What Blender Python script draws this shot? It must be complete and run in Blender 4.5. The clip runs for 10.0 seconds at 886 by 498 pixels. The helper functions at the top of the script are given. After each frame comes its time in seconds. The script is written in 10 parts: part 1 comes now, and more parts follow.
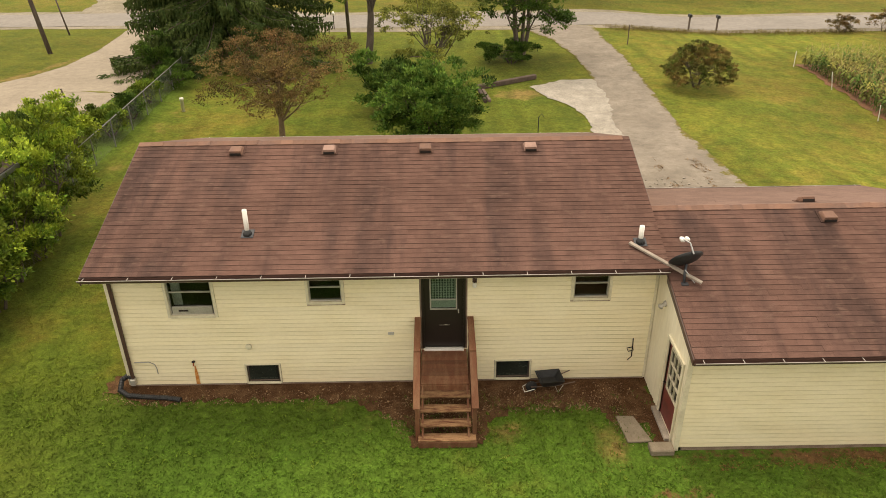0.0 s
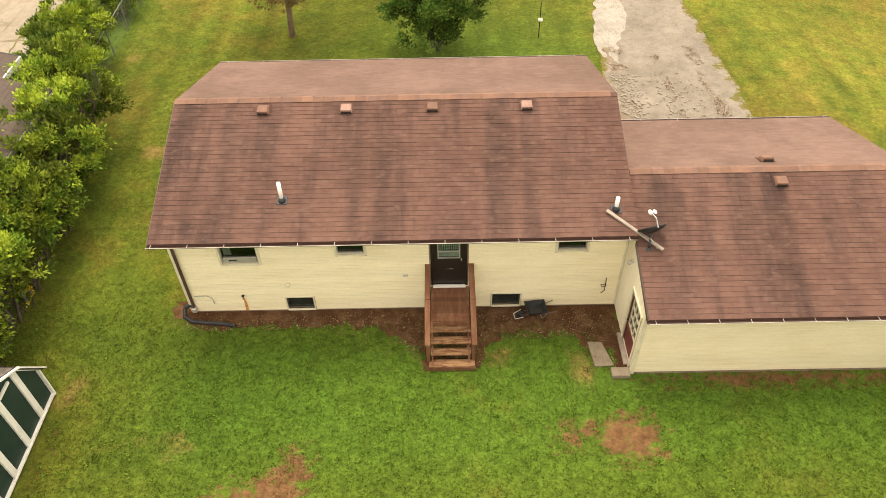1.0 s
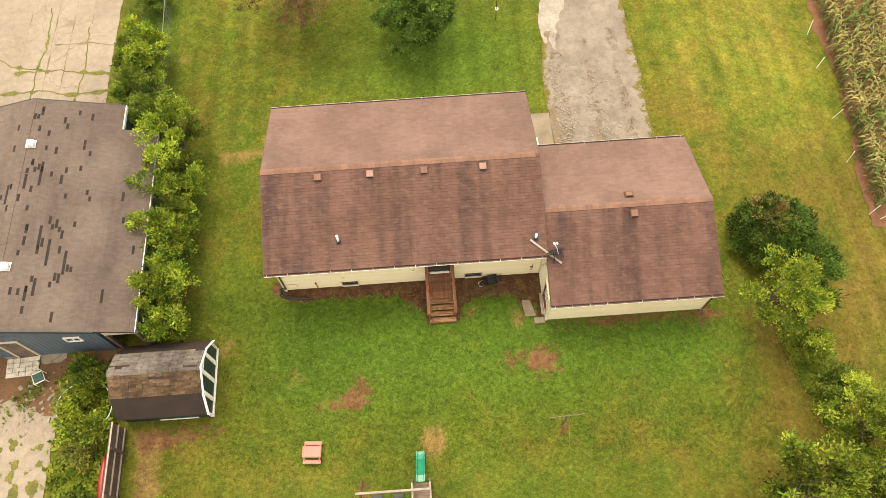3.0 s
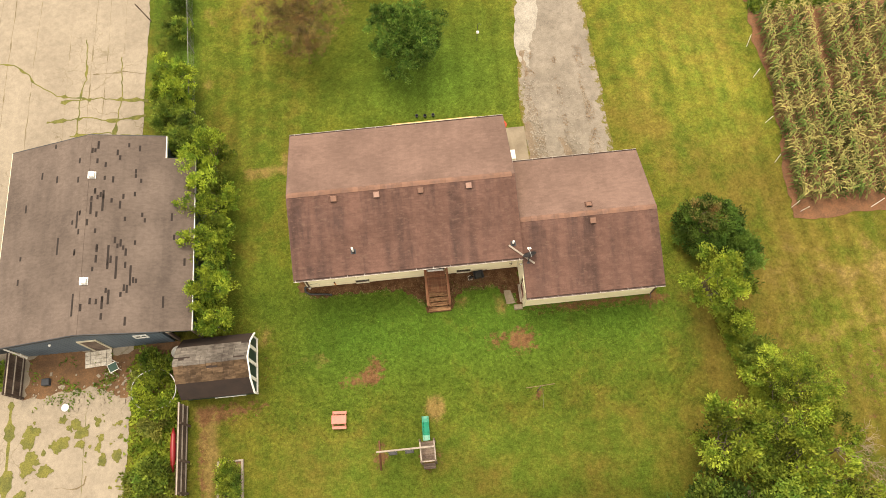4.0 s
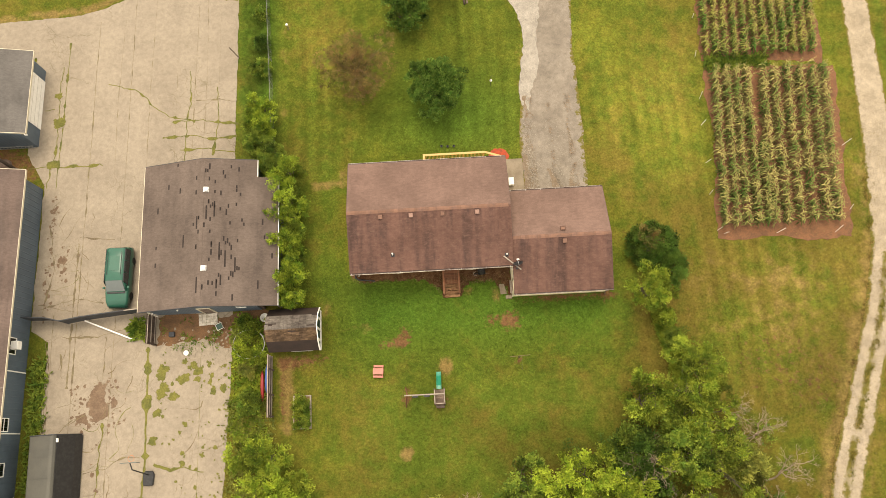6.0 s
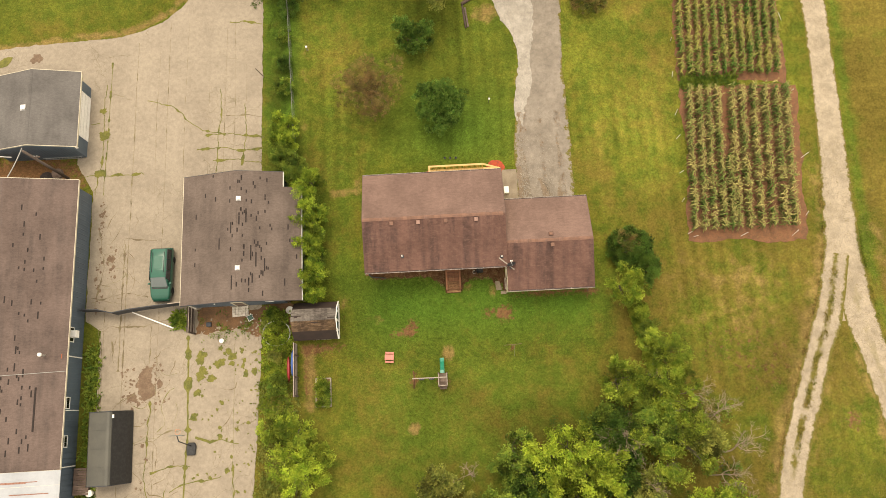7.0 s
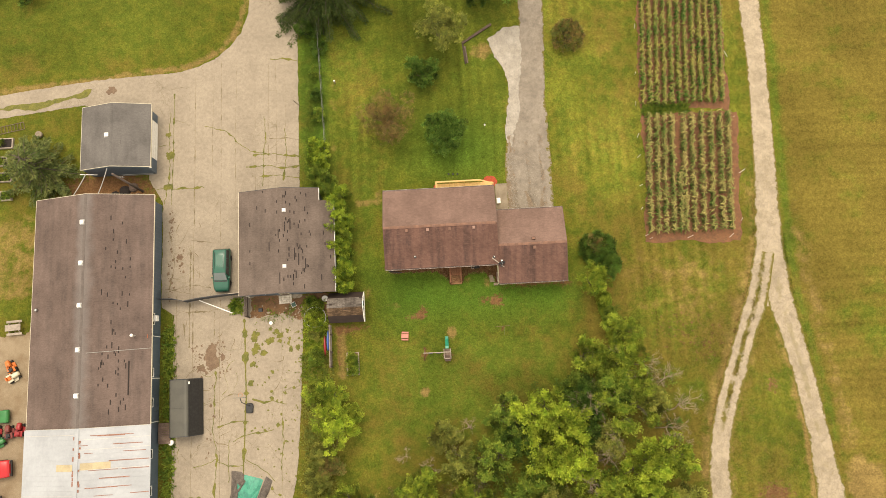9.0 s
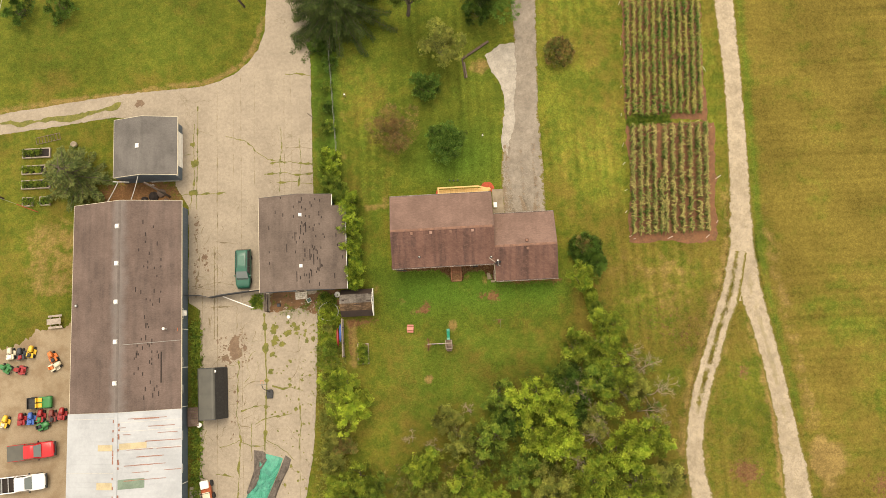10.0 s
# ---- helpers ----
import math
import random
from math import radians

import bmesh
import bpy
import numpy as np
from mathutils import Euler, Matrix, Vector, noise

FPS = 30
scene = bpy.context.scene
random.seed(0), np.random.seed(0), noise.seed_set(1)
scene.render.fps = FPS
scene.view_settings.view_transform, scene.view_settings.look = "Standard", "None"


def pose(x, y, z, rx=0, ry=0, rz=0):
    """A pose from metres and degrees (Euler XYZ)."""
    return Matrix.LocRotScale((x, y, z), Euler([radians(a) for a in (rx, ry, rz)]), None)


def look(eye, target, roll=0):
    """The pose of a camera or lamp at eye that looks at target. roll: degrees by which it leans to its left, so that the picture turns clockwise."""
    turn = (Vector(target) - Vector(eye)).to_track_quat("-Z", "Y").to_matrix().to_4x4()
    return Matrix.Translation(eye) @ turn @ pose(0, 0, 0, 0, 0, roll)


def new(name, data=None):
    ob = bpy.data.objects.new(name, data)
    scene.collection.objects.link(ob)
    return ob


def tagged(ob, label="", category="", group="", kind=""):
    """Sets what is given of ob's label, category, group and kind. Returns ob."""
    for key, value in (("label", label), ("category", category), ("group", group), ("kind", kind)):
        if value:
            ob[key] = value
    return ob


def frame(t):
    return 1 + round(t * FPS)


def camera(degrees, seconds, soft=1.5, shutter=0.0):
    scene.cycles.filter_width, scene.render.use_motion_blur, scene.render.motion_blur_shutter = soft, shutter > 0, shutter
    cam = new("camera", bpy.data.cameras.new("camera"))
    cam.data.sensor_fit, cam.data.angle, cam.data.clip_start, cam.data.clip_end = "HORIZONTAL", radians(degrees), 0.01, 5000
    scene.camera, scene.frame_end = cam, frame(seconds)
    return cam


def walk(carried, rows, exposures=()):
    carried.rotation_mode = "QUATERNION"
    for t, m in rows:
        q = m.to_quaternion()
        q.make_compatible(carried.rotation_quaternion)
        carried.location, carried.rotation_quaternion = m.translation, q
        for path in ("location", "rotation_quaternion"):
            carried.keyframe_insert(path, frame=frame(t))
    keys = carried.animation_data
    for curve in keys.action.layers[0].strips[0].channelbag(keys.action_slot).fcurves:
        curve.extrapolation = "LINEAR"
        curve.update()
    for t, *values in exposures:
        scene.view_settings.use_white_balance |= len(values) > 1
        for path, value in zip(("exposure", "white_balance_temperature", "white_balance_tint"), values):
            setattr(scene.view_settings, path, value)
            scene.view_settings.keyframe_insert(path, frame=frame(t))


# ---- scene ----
cam = camera(63.1, 10.0, 0.6)
PATH = [
    (0, (-0.092, -14.101, 11.138), (-0.08, -12.333, 10.203), -0.7),
    (0.5, (-0.096, -14.048, 13.262), (-0.092, -12.389, 12.145), -0.9),
    (1, (-0.1, -13.998, 16.394), (-0.106, -12.58, 14.984), -1.2),
    (1.5, (-0.103, -13.95, 20.523), (-0.12, -12.727, 18.94), -1.7),
    (2, (-0.106, -13.9, 24.458), (-0.126, -12.822, 22.774), -2.1),
    (2.5, (-0.109, -13.849, 28.58), (-0.114, -12.895, 26.823), -2.4),
    (2.7, (-0.11, -13.828, 30.281), (-0.103, -12.917, 28.5), -2.5),
    (3.8, (-0.116, -13.697, 39.395), (-0.083, -12.972, 37.531), -3.2),
    (4, (-0.117, -13.669, 40.971), (-0.085, -12.97, 39.097), -3.3),
    (4.5, (-0.119, -13.596, 45.237), (-0.093, -12.957, 43.342), -3.5),
    (5, (-0.12, -13.512, 49.605), (-0.11, -12.926, 47.692), -3.8),
    (5.5, (-0.122, -13.417, 53.704), (-0.127, -12.873, 51.78), -4.3),
    (5.7, (-0.122, -13.376, 55.348), (-0.132, -12.847, 53.419), -4.4),
    (6.8, (-0.125, -13.108, 64.712), (-0.143, -12.656, 62.764), -5.2),
    (7, (-0.125, -13.051, 66.331), (-0.145, -12.61, 64.38), -5.5),
    (7.5, (-0.125, -12.897, 70.452), (-0.149, -12.484, 68.495), -6.1),
    (8, (-0.126, -12.724, 74.716), (-0.151, -12.338, 72.754), -6.6),
    (8.5, (-0.126, -12.53, 79.009), (-0.153, -12.169, 77.042), -7.1),
    (9, (-0.126, -12.315, 83.245), (-0.154, -11.977, 81.274), -7.7),
    (9.5, (-0.125, -12.076, 87.405), (-0.155, -11.759, 85.43), -8.2),
    (10, (-0.125, -11.813, 91.636), (-0.155, -11.515, 89.659), -8.8),
]
walk(cam, [(t, look(eye, target, roll)) for t, eye, target, roll in PATH], [(0, 1.05, 7600, 11), (0.5, 1.5, 7600, 11), (1.0, 1.52, 7600, 11), (2.5, 1.52, 7600, 11), (4, 1.40, 7600, 11), (7, 1.13, 7600, 11), (10, 1.11, 7600, 11)])

# ---- light: a bright overcast day, the brighter sky on the street side ----
world = bpy.data.worlds.new("sky")
scene.world = world
world.use_nodes = True
wn = world.node_tree.nodes
sky = wn.new("ShaderNodeTexSky")
sky.sky_type = "NISHITA"
sky.sun_disc = False
sky.sun_elevation = radians(68)
sky.sun_rotation = radians(-12)
sky.dust_density = 4.0
sky.air_density = 1.2
sky.ozone_density = 0.6
cloud = wn.new("ShaderNodeMix")
cloud.data_type = "RGBA"
cloud.inputs[0].default_value = 0.82
cloud.inputs[7].default_value = (5.9, 5.7, 5.35, 1)
wn["Background"].inputs[1].default_value = 0.15
world.node_tree.links.new(sky.outputs[0], cloud.inputs[6])
world.node_tree.links.new(cloud.outputs[2], wn["Background"].inputs[0])
sun = new("sun", bpy.data.lights.new("sun", "SUN"))
sun.data.energy, sun.data.angle, sun.data.color = 1.0, radians(28), (1.0, 0.95, 0.87)
sun.matrix_world = look((0, 0, 60), (6, -23.5, 0))

# ---- geometry helpers ----
from mathutils import geometry


class Geo:
    """Collects vertices and faces of one mesh."""

    def __init__(self):
        self.v, self.f = [], []

    def add(self, verts, faces):
        n = len(self.v)
        self.v += [tuple(p) for p in verts]
        self.f += [tuple(n + i for i in f) for f in faces]
        return self

    def box(self, x0, x1, y0, y1, z0, z1, m=None):
        c = [Vector((x, y, z)) for z in (z0, z1) for x, y in ((x0, y0), (x1, y0), (x1, y1), (x0, y1))]
        if m is not None:
            c = [m @ p for p in c]
        return self.add(c, [(3, 2, 1, 0), (4, 5, 6, 7), (0, 1, 5, 4), (1, 2, 6, 5), (2, 3, 7, 6), (3, 0, 4, 7)])

    def beam(self, p, q, w, h, up=(0, 0, 1)):
        """A bar from p to q, w across and h high."""
        p, q = Vector(p), Vector(q)
        d = (q - p).normalized()
        side = d.cross(Vector(up))
        side = side.normalized() if side.length > 1e-4 else Vector((1, 0, 0))
        top = side.cross(d)
        c = [a + side * (sx * w / 2) + top * (sz * h / 2) for a in (p, q) for sx, sz in ((-1, -1), (1, -1), (1, 1), (-1, 1))]
        return self.add(c, [(0, 1, 2, 3), (7, 6, 5, 4), (0, 4, 5, 1), (1, 5, 6, 2), (2, 6, 7, 3), (3, 7, 4, 0)])

    def tube(self, pts, radii, n=8, caps=True):
        pts = [Vector(p) for p in pts]
        if not isinstance(radii, (list, tuple)):
            radii = [radii] * len(pts)
        base = len(self.v)
        side = None
        for i, p in enumerate(pts):
            d = (pts[min(i + 1, len(pts) - 1)] - pts[max(i - 1, 0)]).normalized()
            if side is None:
                side = d.cross(Vector((0.3, 0.9, 0.2)) if abs(d.z) > 0.9 else Vector((0, 0, 1)))
            side = (side - d * side.dot(d)).normalized()
            other = d.cross(side)
            for k in range(n):
                a = 2 * math.pi * k / n
                self.v.append(tuple(p + (side * math.cos(a) + other * math.sin(a)) * radii[i]))
        for i in range(len(pts) - 1):
            for k in range(n):
                a, b = base + i * n + k, base + i * n + (k + 1) % n
                self.f.append((a, b, b + n, a + n))
        if caps:
            self.f.append(tuple(base + k for k in reversed(range(n))))
            self.f.append(tuple(base + (len(pts) - 1) * n + k for k in range(n)))
        return self

    def prism(self, outline, y0, y1, axes="xz", m=None):
        """A 2D outline drawn out from y0 to y1 along the third axis."""
        n = len(outline)
        place = {"xz": lambda a, b, c: Vector((a, c, b)), "yz": lambda a, b, c: Vector((c, a, b)), "xy": lambda a, b, c: Vector((a, b, c))}[axes]
        c = [place(a, b, y0) for a, b in outline] + [place(a, b, y1) for a, b in outline]
        if m is not None:
            c = [m @ p for p in c]
        faces = [tuple(range(n)), tuple(reversed(range(n, 2 * n)))]
        faces += [(i, n + i, n + (i + 1) % n, (i + 1) % n) for i in range(n)]
        return self.add(c, faces)

    def lathe(self, profile, centre=(0, 0, 0), n=12, m=None):
        """profile: (radius, height) from the bottom up."""
        c = [Vector((centre[0] + r * math.cos(2 * math.pi * k / n), centre[1] + r * math.sin(2 * math.pi * k / n), centre[2] + h)) for r, h in profile for k in range(n)]
        if m is not None:
            c = [m @ p for p in c]
        faces = [(i * n + k, i * n + (k + 1) % n, (i + 1) * n + (k + 1) % n, (i + 1) * n + k) for i in range(len(profile) - 1) for k in range(n)]
        faces += [tuple(reversed(range(n))), tuple(range((len(profile) - 1) * n, len(profile) * n))]
        return self.add(c, faces)

    def mesh(self, name, material, bevel=0.0, smooth=False, fix=True):
        me = bpy.data.meshes.new(name)
        me.from_pydata(self.v, [], self.f)
        if bevel or fix:
            bm = bmesh.new()
            bm.from_mesh(me)
            if fix:
                bmesh.ops.recalc_face_normals(bm, faces=bm.faces)
            if bevel:
                bmesh.ops.bevel(bm, geom=bm.edges[:], offset=bevel, segments=1, affect="EDGES", clamp_overlap=True)
            bm.to_mesh(me)
            bm.free()
        if smooth:
            me.polygons.foreach_set("use_smooth", [True] * len(me.polygons))
        if material:
            me.materials.append(material)
        return me


def part(name, geo, material, parent, label="", bevel=0.0, smooth=False):
    """One mesh under a thing or a part, in its parent's own space."""
    ob = new(name, geo.mesh(name, material, bevel, smooth))
    ob.parent = parent
    return tagged(ob, label)


def thing(name, label, category, m=None, group="", kind=""):
    """An empty at a thing's base, which parents its parts."""
    ob = new(name)
    ob.empty_display_size = 0.2
    if m is not None:
        ob.matrix_basis = m
    return tagged(ob, label, category, group, kind)


def solo(name, geo, material, label, category, m=None, group="", kind="", bevel=0.0, smooth=False):
    """A thing of one mesh."""
    ob = new(name, geo.mesh(name, material, bevel, smooth))
    if m is not None:
        ob.matrix_basis = m
    return tagged(ob, label, category, group, kind)


def bulk(name, verts, faces, material, smooth=False):
    """A large mesh from arrays."""
    me = bpy.data.meshes.new(name)
    verts, faces = np.asarray(verts, np.float32), np.asarray(faces, np.int32)
    k = faces.shape[1]
    me.vertices.add(len(verts))
    me.vertices.foreach_set("co", verts.ravel())
    me.loops.add(faces.size)
    me.loops.foreach_set("vertex_index", faces.ravel())
    me.polygons.add(len(faces))
    me.polygons.foreach_set("loop_start", np.arange(0, faces.size, k, dtype=np.int32))
    me.polygons.foreach_set("loop_total", np.full(len(faces), k, dtype=np.int32))
    me.update(calc_edges=True)
    me.polygons.foreach_set("use_smooth", [smooth] * len(me.polygons))
    me.materials.append(material)
    return me


def step(a, b, x):
    t = np.clip((np.asarray(x, float) - a) / (b - a), 0, 1)
    return t * t * (3 - 2 * t)


def land(x, y):
    """The height of the ground: level round the house, falling a little to the corn and to the street."""
    e = step(13, 24, x)
    return -1.0 * e - 0.4 * step(9, 20, y) * step(-16.5, -9, x) * (1 - e)


def landf(x, y):
    return float(land(x, y))


# ---- materials ----


class Nodes:
    """Small shorthand over a node tree."""

    def __init__(self, name):
        self.mat = bpy.data.materials.new(name)
        self.mat.use_nodes = True
        self.t = self.mat.node_tree
        self.b = self.t.nodes["Principled BSDF"]
        self.pos = self.t.nodes.new("ShaderNodeNewGeometry").outputs["Position"]

    def link(self, a, b):
        self.t.links.new(a, b)

    def put(self, socket, value):
        if isinstance(value, bpy.types.NodeSocket):
            self.link(value, socket)
        elif isinstance(value, (tuple, list)) and len(value) == 3 and socket.type == "RGBA":
            socket.default_value = (*value, 1)
        else:
            socket.default_value = value

    def noise(self, scale, detail=4.0, rough=0.6, stretch=None, vec=None, distort=0.0):
        n = self.t.nodes.new("ShaderNodeTexNoise")
        n.inputs["Scale"].default_value, n.inputs["Detail"].default_value = scale, detail
        n.inputs["Roughness"].default_value, n.inputs["Distortion"].default_value = rough, distort
        vec = vec or self.pos
        if stretch:
            vec = self.vmath("MULTIPLY", vec, stretch)
        self.link(vec, n.inputs["Vector"])
        return n.outputs["Fac"]

    def vmath(self, op, a, b):
        n = self.t.nodes.new("ShaderNodeVectorMath")
        n.operation = op
        self.put(n.inputs[0], a)
        self.put(n.inputs[1], b)
        return n.outputs[0]

    def math(self, op, a, b=0.0, clamp=False):
        n = self.t.nodes.new("ShaderNodeMath")
        n.operation, n.use_clamp = op, clamp
        self.put(n.inputs[0], a)
        self.put(n.inputs[1], b)
        return n.outputs[0]

    def ramp(self, fac, lo, hi, a=0.0, b=1.0):
        n = self.t.nodes.new("ShaderNodeMapRange")
        n.interpolation_type = "SMOOTHSTEP"
        self.put(n.inputs[0], fac)
        for i, v in enumerate((lo, hi, a, b)):
            n.inputs[1 + i].default_value = v
        return n.outputs[0]

    def mix(self, fac, a, b, kind="MIX"):
        n = self.t.nodes.new("ShaderNodeMix")
        n.data_type, n.blend_type = "RGBA", kind
        self.put(n.inputs[0], fac)
        self.put(n.inputs[6], a)
        self.put(n.inputs[7], b)
        return n.outputs[2]

    def attr(self, name):
        n = self.t.nodes.new("ShaderNodeAttribute")
        n.attribute_name = name
        return n.outputs["Fac"]

    def bright(self, colour, factor):
        """The colour times a factor."""
        n = self.t.nodes.new("ShaderNodeVectorMath")
        n.operation = "SCALE"
        self.put(n.inputs[0], colour)
        self.put(n.inputs[3], factor)
        return n.outputs[0]

    def rand(self):
        return self.t.nodes.new("ShaderNodeObjectInfo").outputs["Random"]

    def island(self):
        return self.t.nodes.new("ShaderNodeNewGeometry").outputs["Random Per Island"]

    def bump(self, height, strength, distance=0.02):
        n = self.t.nodes.new("ShaderNodeBump")
        n.inputs["Strength"].default_value, n.inputs["Distance"].default_value = strength, distance
        self.link(height, n.inputs["Height"])
        self.link(n.outputs[0], self.b.inputs["Normal"])

    def done(self, colour, rough=0.8, metal=0.0, spec=0.5):
        self.put(self.b.inputs["Base Color"], colour)
        self.put(self.b.inputs["Roughness"], rough)
        self.b.inputs["Metallic"].default_value = metal
        self.b.inputs["Specular IOR Level"].default_value = spec
        return self.mat


def surface(name, base, other=None, rough=0.8, metal=0.0, big=(0.8, 0.5), fine=(18.0, 0.25), bump=0.2, rnd=0.0, stretch=None, spec=0.4, island=0.0):
    """A worn surface: base drifting to other in blotches, grain, and a difference from piece to piece."""
    n = Nodes(name)
    other = other or tuple(c * 0.7 for c in base)
    blot = n.ramp(n.noise(big[0], 5, 0.65, stretch), 0.38, 0.68, 0.0, big[1] * 2)
    col = n.mix(blot, base, other)
    grain = n.noise(fine[0], 4, 0.7, stretch)
    col = n.bright(col, n.ramp(grain, 0.2, 0.8, 1 - fine[1], 1 + fine[1]))
    if rnd:
        col = n.bright(col, n.ramp(n.rand(), 0, 1, 1 - rnd, 1 + rnd))
    if island:
        col = n.bright(col, n.ramp(n.island(), 0, 1, 1 - island, 1 + island))
    if bump:
        n.bump(grain, bump)
    return n.done(col, rough, metal, spec)


def paint(name, base, rough=0.4, metal=0.0, dirt=0.25):
    return surface(name, base, tuple(c * 0.75 for c in base), rough, metal, (1.5, dirt), (30, 0.08), 0.03, spec=0.5)


def leafy(name, base, other, through_light=0.3, big=1.2):
    """Leaves: two greens in drifts and from leaf to leaf, with light through them."""
    n = Nodes(name)
    col = n.mix(n.ramp(n.noise(big, 3), 0.35, 0.65), base, other)
    col = n.bright(col, n.ramp(n.island(), 0, 1, 0.82, 1.18))
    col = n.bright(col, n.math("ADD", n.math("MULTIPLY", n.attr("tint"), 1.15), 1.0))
    mat = n.done(col, 0.65, 0, 0.10)
    tr = n.t.nodes.new("ShaderNodeBsdfTranslucent")
    n.link(n.bright(col, 1.3), tr.inputs[0])
    mx = n.t.nodes.new("ShaderNodeMixShader")
    mx.inputs[0].default_value = through_light * 0.36
    n.link(n.b.outputs[0], mx.inputs[1])
    n.link(tr.outputs[0], mx.inputs[2])
    n.link(mx.outputs[0], n.t.nodes["Material Output"].inputs[0])
    return mat


def shingle_material(name, base, stain, edge, streak=1.0, per=0.07, tab=0.0, ridge=None):
    """Asphalt shingles: mineral grain, piece-to-piece shades and dark streaks that run down the slope."""
    n = Nodes(name)
    down = n.ramp(n.noise(1.0, 4, 0.6, (1.5, 0.16, 0.16)), 0.36, 0.70)
    blot = n.ramp(n.noise(0.55, 4, 0.6), 0.36, 0.66)
    amount = n.math("MULTIPLY", n.math("MULTIPLY", down, n.math("ADD", n.math("MULTIPLY", blot, 0.6), 0.4)), 1.0 * streak, True)
    col = n.mix(amount, base, stain)
    col = n.mix(n.ramp(n.noise(2.6, 4), 0.58, 0.8, 0, 0.35), col, edge)
    col = n.bright(col, n.ramp(n.noise(0.3, 5, 0.65, (1.0, 1.0, 1.0)), 0.34, 0.66, 0.86, 1.14))
    col = n.bright(col, n.ramp(n.rand(), 0, 1, 1 - per, 1 + per))
    col = n.bright(col, n.ramp(n.noise(3.2, 3, 0.6, (1.0, 2.2, 2.2)), 0.3, 0.7, 1 - per * 1.4, 1 + per * 1.4))
    if tab:
        col = n.bright(col, n.ramp(n.island(), 0, 1, 1 - tab, 1 + tab))
        tone = n.noise(3.6, 2, 0.5, (1.0, 2.4, 2.4))
        col = n.mix(n.ramp(tone, 0.55, 0.75, 0, 0.4), col, edge)
    # ridge: x of the ridge line, with a paler grey band along it
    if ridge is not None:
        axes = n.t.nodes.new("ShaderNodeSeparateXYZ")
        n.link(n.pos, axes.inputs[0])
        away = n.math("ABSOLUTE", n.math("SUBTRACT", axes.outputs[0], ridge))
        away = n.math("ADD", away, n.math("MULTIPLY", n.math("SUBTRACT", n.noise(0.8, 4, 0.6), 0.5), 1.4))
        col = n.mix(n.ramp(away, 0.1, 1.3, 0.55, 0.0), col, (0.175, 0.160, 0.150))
    grain = n.noise(60, 3, 0.7)
    col = n.bright(col, n.ramp(grain, 0.25, 0.75, 0.78, 1.22))
    n.bump(grain, 0.25, 0.01)
    return n.done(col, 0.95, 0, 0.05)


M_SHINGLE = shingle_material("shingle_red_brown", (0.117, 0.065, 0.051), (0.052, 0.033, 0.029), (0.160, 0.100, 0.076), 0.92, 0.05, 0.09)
# street-side slopes: a paler, less streaked version of the same shingle
M_SHINGLE_PALE = shingle_material("shingle_pale_red_brown", (0.158, 0.103, 0.083), (0.130, 0.084, 0.069), (0.178, 0.119, 0.096), 0.6, 0.035, 0.05)
M_CAP = surface("ridge_cap", (0.184, 0.098, 0.066), (0.132, 0.076, 0.058), 0.9, 0, (2.0, 0.5), (50, 0.2), 0.2, 0.12)
M_VENTPALE = surface("faded_pink_vent", (0.275, 0.168, 0.130), (0.22, 0.132, 0.103), 0.8, 0, (5.0, 0.5), (40, 0.15), 0.1)
M_GREYSH = shingle_material("shingle_grey_brown", (0.118, 0.092, 0.077), (0.080, 0.063, 0.054), (0.148, 0.118, 0.098), 0.7, 0.07)
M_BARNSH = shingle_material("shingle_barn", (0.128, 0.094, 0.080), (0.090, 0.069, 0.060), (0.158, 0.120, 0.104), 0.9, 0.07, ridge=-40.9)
M_HUTSH = shingle_material("shingle_slate", (0.112, 0.104, 0.096), (0.086, 0.079, 0.074), (0.135, 0.127, 0.117), 0.6, 0.06)
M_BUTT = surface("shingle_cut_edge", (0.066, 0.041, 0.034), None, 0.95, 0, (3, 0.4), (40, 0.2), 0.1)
M_RIDGE = surface("ridge_shingles", (0.138, 0.114, 0.100), (0.105, 0.086, 0.076), 0.9, 0, (2.0, 0.5), (50, 0.2), 0.2, 0.12)
M_BARE = surface("bare_felt", (0.024, 0.017, 0.014), None, 0.95, 0, (3, 0.4), (40, 0.2), 0.1)
M_SIDING = surface("cream_vinyl_siding", (0.80, 0.712, 0.495), (0.73, 0.63, 0.40), 0.5, 0, (0.7, 0.3), (9, 0.05), 0.04, 0.03, (1, 1, 2.2))
M_SIDEPANEL = surface("cream_panel", (0.80, 0.73, 0.56), (0.70, 0.61, 0.44), 0.6, 0, (1.6, 0.4), (12, 0.06), 0.05, 0, (1, 1, 0.25))
M_TRIM = surface("cream_trim", (0.66, 0.60, 0.44), (0.50, 0.44, 0.31), 0.5, 0, (3, 0.3), (20, 0.08), 0.05)
M_BROWN = paint("brown_paint", (0.070, 0.036, 0.026), 0.45)
M_DARKDOOR = paint("dark_brown_door", (0.018, 0.013, 0.011), 0.35)
M_REDDOOR = surface("red_door_paint", (0.17, 0.035, 0.028), (0.11, 0.030, 0.025), 0.5, 0, (3, 0.5), (25, 0.15), 0.05)
M_WHITE = surface("white_paint", (0.78, 0.76, 0.70), (0.62, 0.59, 0.53), 0.5, 0, (2.5, 0.3), (30, 0.06), 0.03)
M_ALU = surface("weathered_aluminium", (0.50, 0.47, 0.42), (0.36, 0.33, 0.29), 0.45, 0.5, (4, 0.4), (40, 0.1), 0.04)
M_GALV = surface("galvanised_steel", (0.42, 0.42, 0.41), (0.30, 0.29, 0.28), 0.4, 0.8, (5, 0.4), (40, 0.1), 0.03)
